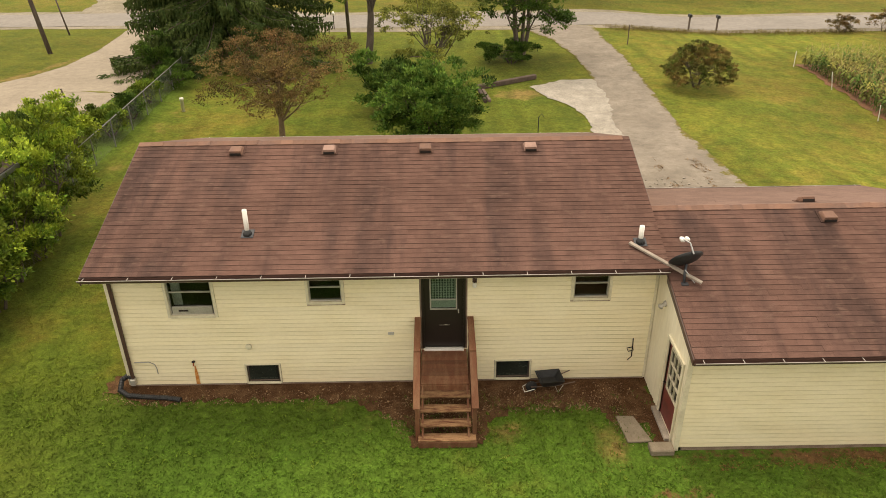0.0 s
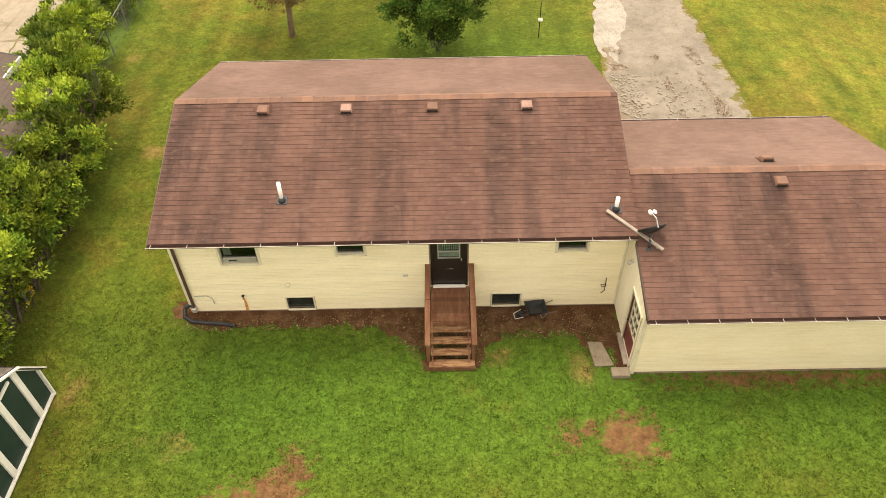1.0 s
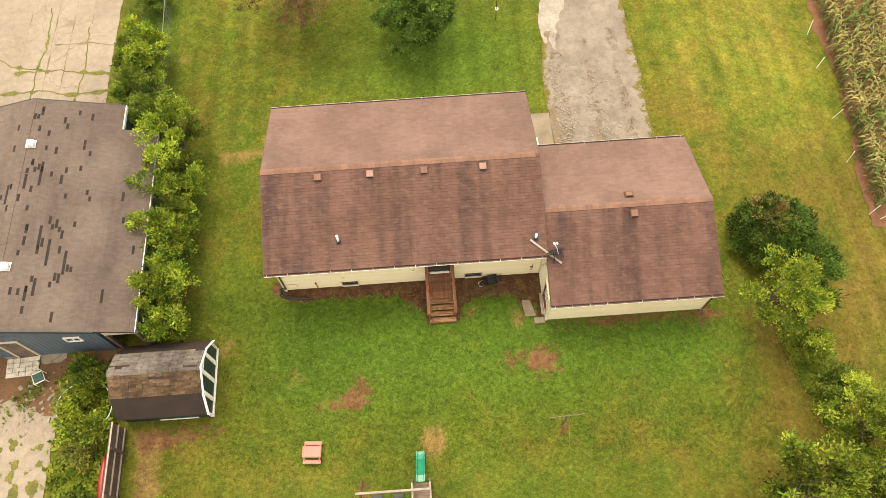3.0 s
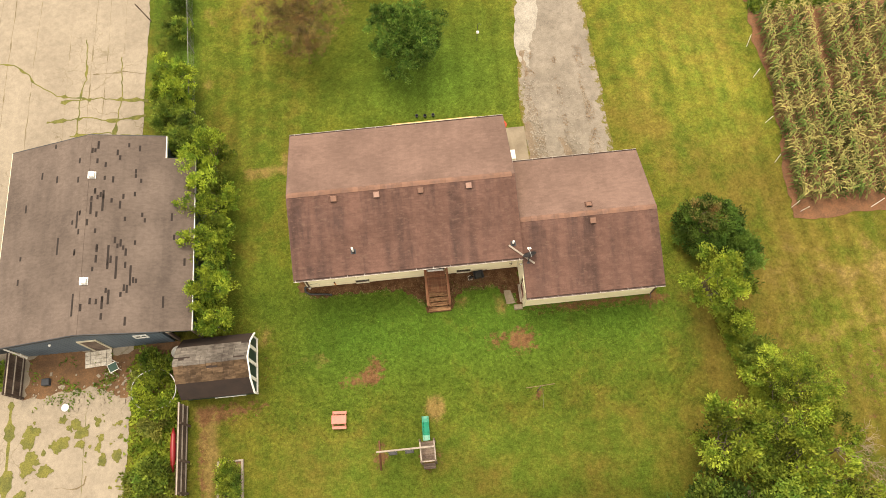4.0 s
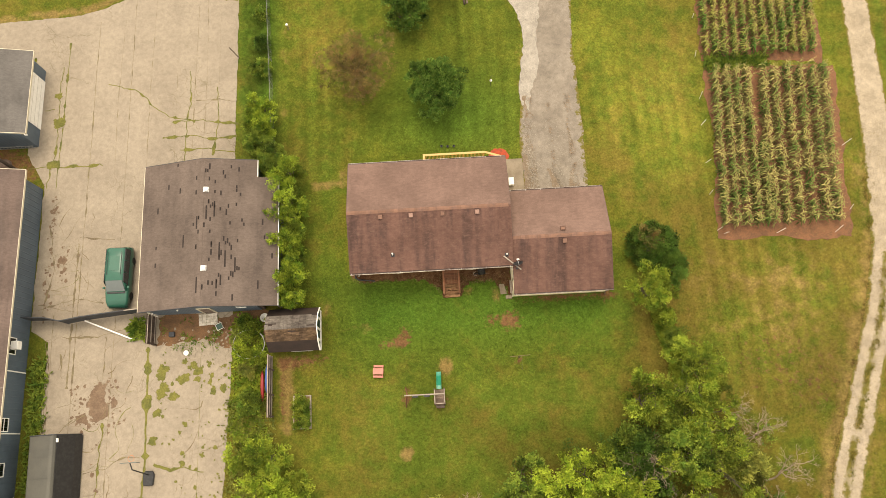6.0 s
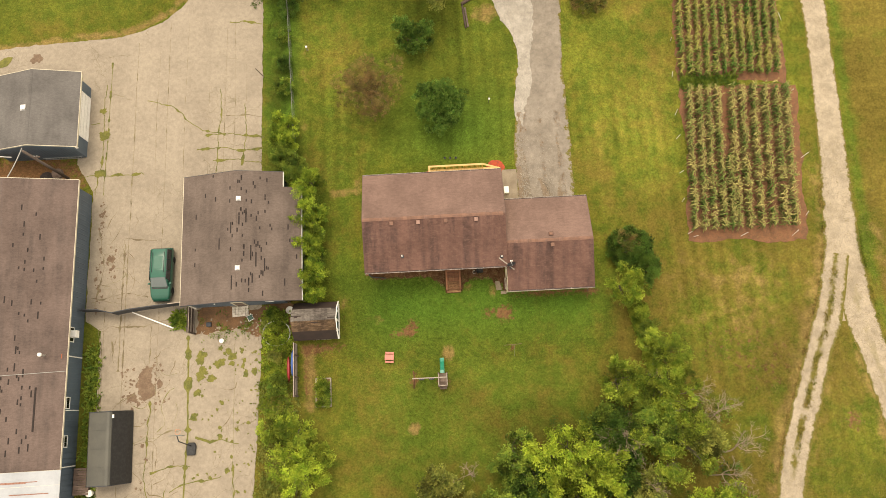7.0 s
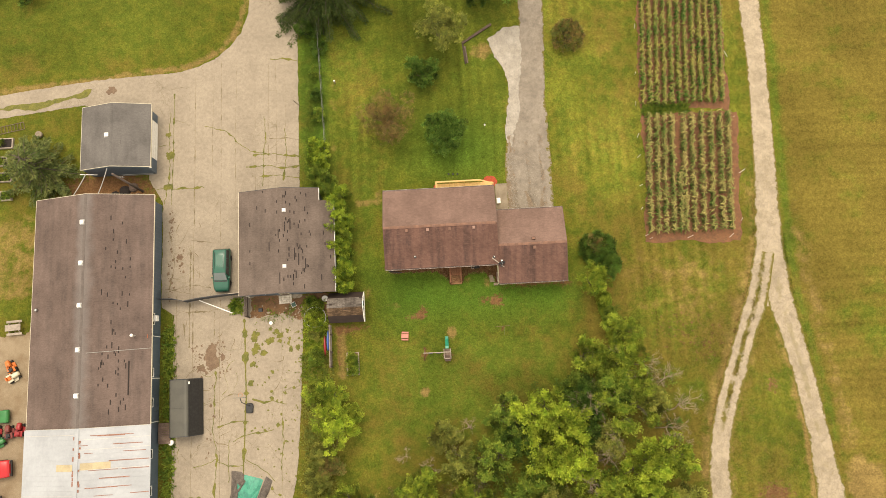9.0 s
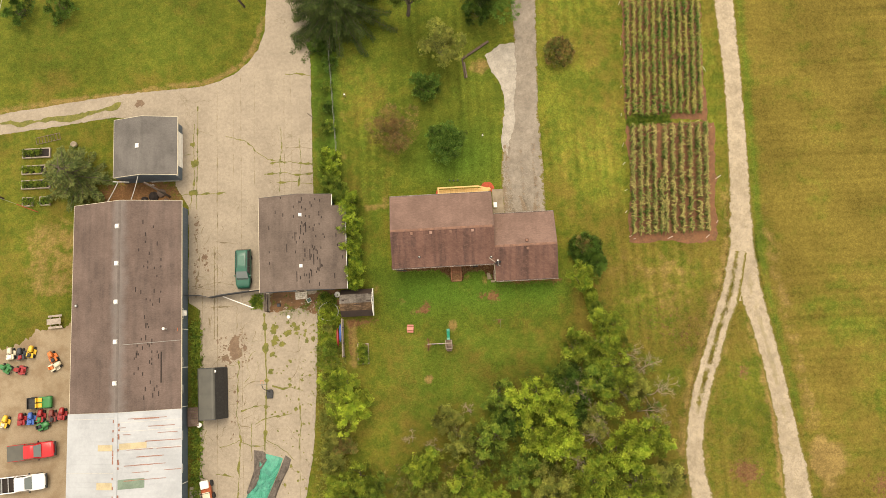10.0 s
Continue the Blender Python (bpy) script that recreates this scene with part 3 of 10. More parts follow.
# greener grass, plus tree shade painted in by the wood and front trees
lush_shade = zone(-18, -14.6, 9.5, 40, 0.8) * 0.7 + zone(-9, 14, -6.5, 0.5, 3.0) * 0.80 + zone(-14, -9, -2, 11, 1) * 0.3 + spot(1, 14, 5, 4) * 0.5 + zone(-9, 12, -20, -8, 3) * 0.38 +  zone(-60, -30, 28, 44, 3) * 0.15 + zone(-15, 7, 10, 44, 2) * 0.18
straw = spot(-5.1, -5.6, 0.9) * 0.3 + spot(-0.8, -7.8, 0.55, 0.75) + spot(-10.2, 8.0, 1.3, 0.5) * 0.8 + spot(-4.2, -14.4, 0.6) * 1.0
straw += spot(4.9, 26.3, 1.6, 1.2) * 0.8 + zone(-56, -48, -2, 9, 2) * 0.6 + spot(22, -3, 6, 4) * 0.2 + spot(7.3, 22, 0.5, 7) * 0.4
straw += spot(-1.6, -1.35, 0.9, 0.6) * 0.45 + spot(1.3, -1.9, 0.5, 0.6) * 0.7 + spot(3.6, -2.2, 0.5, 0.8) * 0.6 + spot(-3.2, -0.9, 1.2, 0.4) * 0.35
straw += zone(-14.5, -10.0, -7.2, -6.1, 0.5) * 0.3 + zone(-13.9, -12.9, -12.5, -6.5, 0.5) * 0.6
straw += zone(-15, -11.5, -13, -6.5, 0.8) * 0.22 + spot(-10.3, -2.5, 0.8, 1.2) * 0.5 + spot(44.6, -26.6, 2.4, 2.0) * 0.8 + zone(40, 300, -200, 46) * 0.12
straw += zone(13, 36, 3, 46) * 0.14 + zone(-14.3, -13.1, 9, 26, 0.5) * 0.4
straw += zone(25.5, 39, -36, 2, 1.5) * 0.16 + spot(-8.6, 8.4, 0.5, 1.2) * 0.6 + spot(7, 6, 0.7, 12) * 0.25
dirt = spot(4.6, -4.4, 0.95, 0.75) * 1.15 + spot(3.0, -4.2, 0.5) * 0.95 + spot(-5.1, -5.8, 1.0, 0.5) * 0.85 + spot(-3.9, -5.2, 0.6, 0.9) * 0.9
dirt += zone(-14.5, -10.1, -6.9, -6.1, 0.45) * 0.20 + zone(-10.7, -10.0, -6.5, -2.4, 0.4) * 0.5 + zone(-13.7, -13.0, -12, -6.5, 0.5) * 0.30
dirt += spot(-4.05, -10.05, 0.35, 0.8) * 1.1 + spot(-1.3, -10.4, 0.6, 0.7) + spot(35.3, -15.4, 0.9, 1.2) * 0.7 + spot(34.4, -27.6, 1.9, 1.6) * 1.0 + spot(-12.3, -6.9, 2.0, 0.5) * 0.8
dirt += spot(8.8, -2.75, 4.5, 0.28) + spot(-13.9, -9.5, 0.35, 3.0) * 0.7 + spot(-41, 11, 6, 2.6) * 1.3 + spot(12.6, -2.9, 0.6) * 0.6
dirt += spot(14.5, 3.0, 1.0, 7) * 0.25 + spot(27.5, -9, 5, 4) * 0.45 + spot(20, -6, 5, 5) * 0.2 + spot(30, -20, 4, 8) * 0.2 + spot(52, -30, 4, 2) * 0.8 + spot(15.5, -20, 6, 4) * 0.4 + zone(-20, -16, -34, -4, 1.0) * 0.35
dirt += spot(1, -25, 5, 6) * 0.3 + spot(-15, 6, 1.0, 8) * 0.4 + spot(5.03, -7.5, 0.32) * 1.2 + spot(-7.1, 17.3, 0.5) * 0.4 + zone(15, 28, 44.6, 46.2, 0.6) * 0.3


def off_line(pts):
    """The distance of every ground point from a line."""
    best = np.full(X.shape, 1e9)
    for (ax, ay), (bx, by) in zip(pts, pts[1:]):
        t = np.clip(((X - ax) * (bx - ax) + (Y - ay) * (by - ay)) / ((bx - ax) ** 2 + (by - ay) ** 2), 0, 1)
        best = np.minimum(best, np.hypot(X - ax - t * (bx - ax), Y - ay - t * (by - ay)))
    return best


# the farm track: one way from the street, forking round a grass triangle
TRACK_WEST = [(36.4, 46.2), (36.8, 34.3), (37.0, 26.2), (36.8, 18.3), (36.1, 8.4), (35.1, 0.1), (33.6, -4.9), (31.9, -9.1), (30.5, -12.6), (28.8, -16.7), (27.6, -20.8), (27.0, -24.9), (27.0, -28.3), (27.4, -31.5), (30.5, -50)]
TRACK_EAST = [(39.9, 46.2), (39.6, 34.1), (39.5, 25.2), (39.1, 14.3), (38.9, 8.2), (38.6, 0.0), (38.9, -5.2), (39.7, -10.9), (40.4, -15.2), (40.8, -19.4), (41.4, -24.2), (41.9, -28.3), (42.1, -31.0), (40.5, -50)]
FORK_WEST = [(37.4, -0.5), (36.6, -3.6), (35.75, -6.6), (34.1, -9.9), (32.6, -14.1), (31.4, -16.8), (30.1, -20.9), (29.5, -24.3), (29.5, -27.7), (30.1, -30.5), (33.5, -50)]
FORK_EAST = [(35.6, -0.5), (35.8, -3.6), (36.05, -6.6), (36.7, -9.4), (37.6, -13.7), (38.1, -17.9), (38.6, -21.4), (38.6, -25.5), (38.6, -28.8), (38.4, -31.5), (36.5, -50)]
straw += 0.55 * np.exp(-(off_line(TRACK_WEST[4:]) / 1.2) ** 2) + 0.5 * np.exp(-(off_line(FORK_EAST[3:]) / 0.9) ** 2) + 0.35 * np.exp(-(off_line(FORK_WEST[3:]) / 0.8) ** 2)
straw += 0.75 * np.exp(-(off_line([(-60, 24.0), (-48, 25.0), (-37, 25.9), (-31.5, 26.4), (-27.5, 28.3), (-25.4, 31), (-24.3, 35)]) / 0.7) ** 2) + zone(19, 31, -9, 1) * 0.22 + spot(-8.0, -4.4, 1.8, 0.6) * 0.5
straw += 0.45 * np.exp(-((off_line(TRACK_EAST[5:]) - 2.2) / 1.3) ** 2) * (X > 38)
dry -= 0.4 * np.exp(-((off_line(TRACK_EAST) - 0.7) / 0.5) ** 2) * (X > 38.5)
lush_shade += 0.35 * np.exp(-((off_line(TRACK_EAST) - 0.7) / 0.5) ** 2) * (X > 38.5)
ew = zone(39.5, 300, -200, 46, 1.0)
ns = zone(-16, 36, 9, 46, 1.5) + zone(20, 37, -36, 9, 2) * 0.7
# darker (+) and paler (-) grass; the wood's soft shade is painted in
thick = zone(-90, -25, 27, 47, 3) * 0.30 + zone(-7, 4, 17, 33, 3) * 0.26 + zone(20, 34, -30, -4, 4) * 0.22 + zone(2, 13, -21, -12, 3) * 0.38 + spot(14, -9, 3, 3) * 0.3 - zone(12.5, 35, 6, 46, 2) * 0.42 - zone(-14, -8, 10, 30, 2) * 0.25
ny, nx = X.shape
verts = np.c_[X.ravel(), Y.ravel(), Z.ravel()]
i0 = (np.arange(ny - 1)[:, None] * nx + np.arange(nx - 1)).ravel()
ground = new("ground", bulk("ground", verts, np.c_[i0, i0 + 1, i0 + nx + 1, i0 + nx], M_GROUND, True))
tagged(ground, "mown lawn and field grass with dry and bare patches", "ground", kind="structure")
for key, field in (("dry", dry), ("dirt", dirt), ("lush_shade", lush_shade), ("straw", straw), ("ew", ew), ("ns", ns), ("thick", thick)):
    ground.data.attributes.new(key, "FLOAT", "POINT").data.foreach_set("value", field.ravel().astype(np.float32))


def sampled(me):
    """Gives a mesh the ground's own fields at its vertices, so that grass takes the colour of its place."""
    co = np.empty(len(me.vertices) * 3, np.float32)
    me.vertices.foreach_get("co", co)
    co = co.reshape(-1, 3)
    ix, iy = np.clip(np.searchsorted(gx, co[:, 0]), 0, len(gx) - 1), np.clip(np.searchsorted(gy, co[:, 1]), 0, len(gy) - 1)
    for key, field in (("dry", dry), ("dirt", dirt), ("lush_shade", lush_shade), ("straw", straw), ("ew", ew), ("ns", ns), ("thick", thick)):
        me.attributes.new(key, "FLOAT", "POINT").data.foreach_set("value", field[iy, ix].astype(np.float32))


def ragged(pts, amount, spacing, seed, closed=False):
    """A line through pts, cut into short steps that wander a little."""
    r = np.random.default_rng(seed)
    pts = [np.array(p, float) for p in pts]
    if closed:
        pts.append(pts[0])
    out, offs = [], 0.0
    for a, b in zip(pts, pts[1:]):
        n = max(1, int(np.linalg.norm(b - a) / spacing))
        d = (b - a) / max(np.linalg.norm(b - a), 1e-6)
        for k in range(n):
            offs = 0.7 * offs + r.normal(0, amount * 0.7)
            out.append(a + (b - a) * k / n + np.array([-d[1], d[0]]) * offs)
    if not closed:
        out.append(pts[-1])
    return out


def strip(name, left, right, material, lift, label, category, amount=0.12, spacing=0.35, cross=8, seed=1, parent=None, kind="structure"):
    """A sheet between two lines, lying on the land."""
    count = int(max(sum(math.dist(a, b) for a, b in zip(s, s[1:])) for s in (left, right)) / spacing) + 2

    def even(line):
        line = np.array(line, float)
        s = np.r_[0, np.cumsum(np.hypot(*np.diff(line, axis=0).T))]
        w = np.linspace(0, s[-1], count)
        return np.c_[np.interp(w, s, line[:, 0]), np.interp(w, s, line[:, 1])]

    a, b = even(left), even(right)
    r = np.random.default_rng(seed)
    for s in (a, b):
        wob = np.convolve(r.normal(0, amount * 1.6, count + 6), np.ones(5) / 5, "same")[:count] + r.normal(0, amount * 0.5, count)
        way = (b - a) / np.maximum(np.linalg.norm(b - a, axis=1), 1e-6)[:, None]
        s += way * wob[:, None]
    t = np.linspace(0, 1, cross + 1)
    p = a[:, None] * (1 - t)[None, :, None] + b[:, None] * t[None, :, None]
    z = land(p[..., 0], p[..., 1]) + lift
    v = np.c_[p.reshape(-1, 2), z.ravel()]
    q = (np.arange(count - 1)[:, None] * (cross + 1) + np.arange(cross)).ravel()
    me = bulk(name, v, np.c_[q, q + 1, q + cross + 2, q + cross + 1], material)
    me.attributes.new("across", "FLOAT", "POINT").data.foreach_set("value", np.tile(t, count).astype(np.float32))
    bm = bmesh.new()
    bm.from_mesh(me)
    bmesh.ops.recalc_face_normals(bm, faces=bm.faces)
    if sum(f.normal.z for f in bm.faces) < 0:
        bmesh.ops.reverse_faces(bm, faces=bm.faces)
    bm.to_mesh(me)
    bm.free()
    ob = new(name, me)
    ob.parent = parent
    return tagged(ob, label, category, "", kind)


def sheet(name, outline, material, lift, label, category, amount=0.1, spacing=0.4, seed=1, kind="structure", parent=None):
    """A flat piece of ground cover inside a ragged outline."""
    line = ragged(outline, amount, spacing, seed, True)
    n = len(line)
    v2, _, f2, *_ = geometry.delaunay_2d_cdt([Vector(p) for p in line], [(i, (i + 1) % n) for i in range(n)], [list(range(n))], 1, 1e-4)
    geo = Geo().add([(p.x, p.y, landf(p.x, p.y) + lift) for p in v2], [tuple(f) for f in f2])
    me = geo.mesh(name, material, 0, False, False)
    bm = bmesh.new()
    bm.from_mesh(me)
    for f in bm.faces:
        f.normal_update()
        if f.normal.z < 0:
            f.normal_flip()
    bm.to_mesh(me)
    bm.free()
    ob = new(name, me)
    ob.parent = parent
    return tagged(ob, label, category, "", kind)


strip("gravel_shoulder", [(x, 44.9 + 0.02 * abs(x)) for x in range(-160, 161, 20)], [(x, 53.8) for x in range(-160, 161, 20)], M_SHOULDER, 0.012, "gravel shoulders of the street", "road", 0.15, 1.0, 4, 3)
strip("road", [(x, 46.6) for x in range(-160, 161, 20)], [(x, 52.4) for x in range(-160, 161, 20)], M_ROAD, 0.035, "pale worn street surface", "road", 0.05, 1.0, 4, 4)
strip("side_road", [(-31.5, 53.5), (-33, 60), (-36, 80)], [(-26, 53.5), (-28, 60), (-31, 80)], M_SHOULDER, 0.018, "gravel drive across the street", "road", 0.3, 1.0, 4, 5)
lot_line = [(-17.4, 46.0), (-17.8, 37.2), (-18.0, 29.1), (-18.0, 21.2), (-18.05, 10.5), (-17.8, 4), (-17.9, -4.5), (-18.0, -8.7), (-18.3, -15.7), (-18.8, -22.6), (-19.9, -28), (-20.2, -60), (-34.4, -60), (-34.2, -26), (-33.0, -25.9), (-32.9, -4.2), (-34.4, -3.2), (-34.4, 9.3), (-36.2, 12.3), (-36.2, 21.6), (-44.6, 22.1), (-52.2, 21.3), (-60, 20.6), (-90, 18.5), (-90, 21.8), (-60, 23.5), (-47.8, 24.8), (-41.7, 25.4), (-36.8, 25.5), (-33.0, 25.7), (-30.4, 26.3), (-28.3, 27.2), (-26.4, 28.7), (-25.0, 30.6), (-24.1, 33.0), (-23.8, 37.5), (-24.5, 46.0)]
lot = sheet("paved_lot", lot_line, M_LOT, 0.03, "old cracked concrete yard with weeds in its joints", "pavement", 0.035, 0.16, 11)
sheet("grass_median", [(-60, 22.2), (-52, 22.6), (-46, 23.6), (-43.5, 24.2), (-44, 23.3), (-50, 22.3), (-57, 21.6)], M_WEED, 0.045, "strip of grass between wheel tracks", "grass", 0.15, 0.4, 12)
strip("driveway", [(6.6, 46.2), (8.6, 41), (9.4, 35.7), (9.5, 30), (8.2, 23.7), (7.3, 17.5), (6.62, 12.1), (6.56, 5.7)], [(12.8, 46.2), (12.6, 41), (12.8, 35.5), (12.5, 29), (12.0, 19.6), (12.1, 12.5), (11.9, 5.7)], M_DRIVE, 0.03, "worn gravelly asphalt driveway", "driveway", 0.05, 0.35, 10, 21)
sheet("gravel_patch", [(5.6, 28.3), (7.5, 29.4), (9.2, 29.5), (9.7, 26.8), (9.0, 22.0), (8.4, 17.5), (7.6, 13.8), (6.9, 14.5), (7.3, 18.6), (7.7, 22.2), (7.2, 24.2), (6.2, 25.6)], M_GRAVEL, 0.037, "heap of pale crushed stone beside the driveway", "gravel", 0.10, 0.3, 22)
for k, pts in enumerate([[(6.9, 11.8), (7.4, 11.6), (7.7, 8.2), (8.3, 5.9), (6.8, 5.9), (6.72, 8.5)], [(8.8, 8.6), (9.2, 8.4), (9.9, 6.3), (9.2, 6.2)], [(10.6, 8.2), (10.9, 7.4), (11.1, 6.4), (10.3, 6.3)], [(10.7, 12.5), (11.0, 11.8), (11.0, 9.8), (10.7, 9.9)]]):
    sheet("damp_patch", pts, M_DAMP, 0.034 + 0.0003 * k, "damp dark patch on the driveway", "stain", 0.10, 0.2, 30 + k)
for k, pts in enumerate([[(6.72, 9.6), (7.0, 10.0), (7.25, 8.2), (7.6, 5.9), (6.75, 5.9)], [(8.7, 8.4), (8.95, 8.3), (9.5, 6.6), (9.1, 6.4)], [(7.15, 15.2), (7.4, 15.4), (7.5, 13.4), (7.2, 13.2)], [(10.55, 7.6), (10.8, 7.2), (10.9, 6.4), (10.45, 6.4)]]):
    sheet("mud_patch", pts, M_MUD, 0.037 + 0.0003 * k, "brown mud and wet grit on the driveway", "stain", 0.08, 0.15, 80 + k)
strip("gravel_track", TRACK_WEST[:7] + [(32.9, -6.6)], TRACK_EAST[:7] + [(39.0, -6.6)], M_BRANCH, 0.022, "pale gravel farm track", "track", 0.03, 0.35, 8, 41)
strip("gravel_fork", TRACK_WEST[5:], FORK_WEST, M_TRACK, 0.03, "two-wheel gravel farm track with a grassy middle", "track", 0.03, 0.35, 8, 43)
strip("gravel_branch", FORK_EAST, TRACK_EAST[5:], M_BRANCHMID, 0.026, "gravel farm track branching off", "track", 0.03, 0.35, 8, 42)
for k, (a, b) in enumerate([((22.6, 1.7), (23.7, 17.7)), ((23.4, 18.2), (24.5, 35.0))]):
    right = [((35.1, 17.1), (33.7, 1.1)), ((34.9, 34.4), (34.2, 17.7))][k]
    sheet("corn_soil", [a, b, *right], M_CORNSOIL, 0.03, "bare brown garden soil under the corn", "soil", 0.15, 0.4, 50 + k)
sheet("dirt_yard", [(-47.8, -5.5), (-50, -4.8), (-53, -5.6), (-60, -7.8), (-80, -8), (-80, -45), (-47.8, -45)], M_DIRTYARD, 0.03, "bare dirt yard beside the barn", "yard", 0.32, 0.25, 55)
mulch_line = [(-8.1, 0.4), (-8.3, -0.3), (-6.6, -0.75), (-5.6, -0.55), (-4.4, -0.62), (-3.2, -0.55), (-2.3, -0.72), (-1.5, -1.0), (-0.9, -1.7), (-0.78, -2.3), (0.85, -2.2), (0.95, -1.5), (1.5, -1.12), (2.8, -1.0), (3.6, -1.05), (3.8, -1.5), (4.5, -1.6), (4.6, -2.5), (4.9, -2.6), (4.9, 0.3)]
sheet("mulch_bed", mulch_line, M_MULCH, 0.022, "bare bed of old mulch and leaves along the wall", "flower bed", 0.09, 0.08, 60)

# ---- the house ----


def cells(x0, x1, z0, z1, holes):
    """The rectangles of a wall that its openings leave."""
    xs = sorted({x0, x1, *(min(max(h[i], x0), x1) for h in holes for i in (0, 1))})
    for a, b in zip(xs, xs[1:]):
        if b - a < 1e-4:
            continue
        cuts = sorted((max(h[2], z0), min(h[3], z1)) for h in holes if h[0] < (a + b) / 2 < h[1])
        low = z0
        for c, d in cuts:
            if c - low > 1e-3:
                yield a, b, low, c
            low = max(low, d)
        if z1 - low > 1e-3:
            yield a, b, low, z1


def boards(place, x0, x1, z0, z1, holes, parent, material, pitch=0.1143, join=False):
    """Lapped siding: one piece a course and stretch. place(u, out, z) gives the point on the wall."""
    made = Geo()
    count = int(round((z1 - z0) / pitch))
    for k in range(count):
        a, b = z0 + k * pitch, min(z0 + (k + 1) * pitch, z1)
        spans = [(x0, x1)]
        for h in holes:
            if min(b, h[3]) - max(a, h[2]) > 0.25 * pitch:
                spans = [s for u, v in spans for s in ((u, min(v, h[0])), (max(u, h[1]), v)) if s[1] - s[0] > 0.03]
        for u, v in spans:
            geo = made if join else Geo()
            lip = b - 0.015
            prof = [(0.0, a + 0.003), (0.021, a), (0.021, a + 0.004), (0.015, lip), (0.003, lip + 0.002), (0.003, b + 0.004), (0.0, b + 0.004)]
            c = [place(q, o, z) for q in (u, v) for o, z in prof]
            m = len(prof)
            geo.add(c, [tuple(range(m)), tuple(range(m, 2 * m))] + [(i, (i + 1) % m, m + (i + 1) % m, m + i) for i in range(m)])
            if not join:
                part("siding_board", geo, material, parent)
    if join:
        tagged(part("siding", made, material, parent), kind="stuff")


house = thing("house", "cream vinyl-sided house with a stained red-brown shingle roof", "house")
HOLES = [(-6.29, -5.27, 2.07, 3.06), (-3.07, -2.32, 2.38, 3.06), (2.98, 3.78, 2.38, 3.06), (-0.51, 0.51, 1.04, 3.06), (-4.74, -4.0, 0.13, 0.6), (1.27, 2.04, 0.13, 0.6)]
TRIMS = [(h[0] - 0.065, h[1] + 0.065, h[2] - 0.065, h[3] + 0.065) for h in HOLES]
TRIMS[3] = (-0.55, 0.55, 1.0, 3.1)
XL, XR = -7.64, 4.86


def rear(u, out, z):
    return (u, -out, z)


def pierced(place, u0, u1, z0, z1, holes, thick):
    """One wall with openings through it. place(u, depth, z) gives the point."""
    us = sorted({u0, u1, *(min(max(h[i], u0), u1) for h in holes for i in (0, 1))})
    zs = sorted({z0, z1, *(min(max(h[i], z0), z1) for h in holes for i in (2, 3))})
    nu, nz = len(us), len(zs)
    solid = {(i, k) for i in range(nu - 1) for k in range(nz - 1) if not any(h[0] < (us[i] + us[i + 1]) / 2 < h[1] and h[2] < (zs[k] + zs[k + 1]) / 2 < h[3] for h in holes)}
    verts = [place(u, d, z) for d in (0.0, thick) for u in us for z in zs]
    at = lambda i, k, d: d * nu * nz + i * nz + k
    faces = []
    for i, k in solid:
        faces += [(at(i, k, 0), at(i + 1, k, 0), at(i + 1, k + 1, 0), at(i, k + 1, 0)), (at(i, k + 1, 1), at(i + 1, k + 1, 1), at(i + 1, k, 1), at(i, k, 1))]
        for (p, q), near in (((i, k), (i + 1, k)), (i, k - 1)), (((i + 1, k), (i + 1, k + 1)), (i + 1, k)), (((i + 1, k + 1), (i, k + 1)), (i, k + 1)), (((i, k + 1), (i, k)), (i - 1, k)):
            if near not in solid:
                faces.append((at(*p, 0), at(*q, 0), at(*q, 1), at(*p, 1)))
    return Geo().add(verts, faces)


rear_wall = part("rear_wall", pierced(lambda u, d, z: (u, d, z), XL, XR, 0.0, 3.3, HOLES, 0.16), M_BLOCK, house)
boards(rear, XL + 0.07, XR - 0.02, 0.085, 3.3, TRIMS, rear_wall, M_SIDING)
part("corner_post", Geo().box(XL - 0.02, XL + 0.07, -0.042, 0.06, 0.08, 3.3), M_TRIM, rear_wall, "cream corner trim", 0.006)
part("corner_post", Geo().box(XR - 0.03, XR + 0.03, -0.04, 0.0, 0.08, 3.0), M_TRIM, rear_wall, "", 0.004)
for name, box in (("front_wall", (XL, XR, 7.68, 7.84)), ("west_wall", (XL, XL + 0.16, 0.16, 7.68)), ("east_wall", (XR - 0.16, XR, 0.16, 7.68))):
    w = part(name, Geo().box(*box, 0, 3.3), M_BLOCK, house)
    if name == "front_wall":
        boards(lambda u, out, z: (u, 7.84 + out, z), XL, XR, 0.1, 3.3, [], w, M_SIDING, join=True)
    elif name == "west_wall":
        boards(lambda u, out, z: (XL - out, u, z), 0.06, 7.84, 0.1, 3.3, [], w, M_SIDING, join=True)
    else:
        boards(lambda u, out, z: (XR + out, u, z), 5.5, 7.84, 0.1, 3.3, [], w, M_SIDING, join=True)
for x, s in ((XL, -1), (XR, 1)):
    g = part("gable_wall", Geo().prism([(0.0, 3.3), (7.84, 3.3), (3.9, 4.70)], x - 0.08 - s * 0.08, x + 0.08 - s * 0.08, "yz"), M_SIDING, house)
part("floor_slab", Geo().box(XL + 0.16, XR - 0.16, 0.16, 7.68, 0.85, 1.0), M_OLDWOOD, house)
part("ceiling", Geo().box(XL + 0.16, XR - 0.16, 0.16, 7.68, 3.2, 3.28), M_WHITE, house)
part("basement_floor", Geo().box(XL + 0.16, XR - 0.16, 0.16, 7.68, -0.2, -0.05), M_CONC, house)

SLOPE = 0.3217
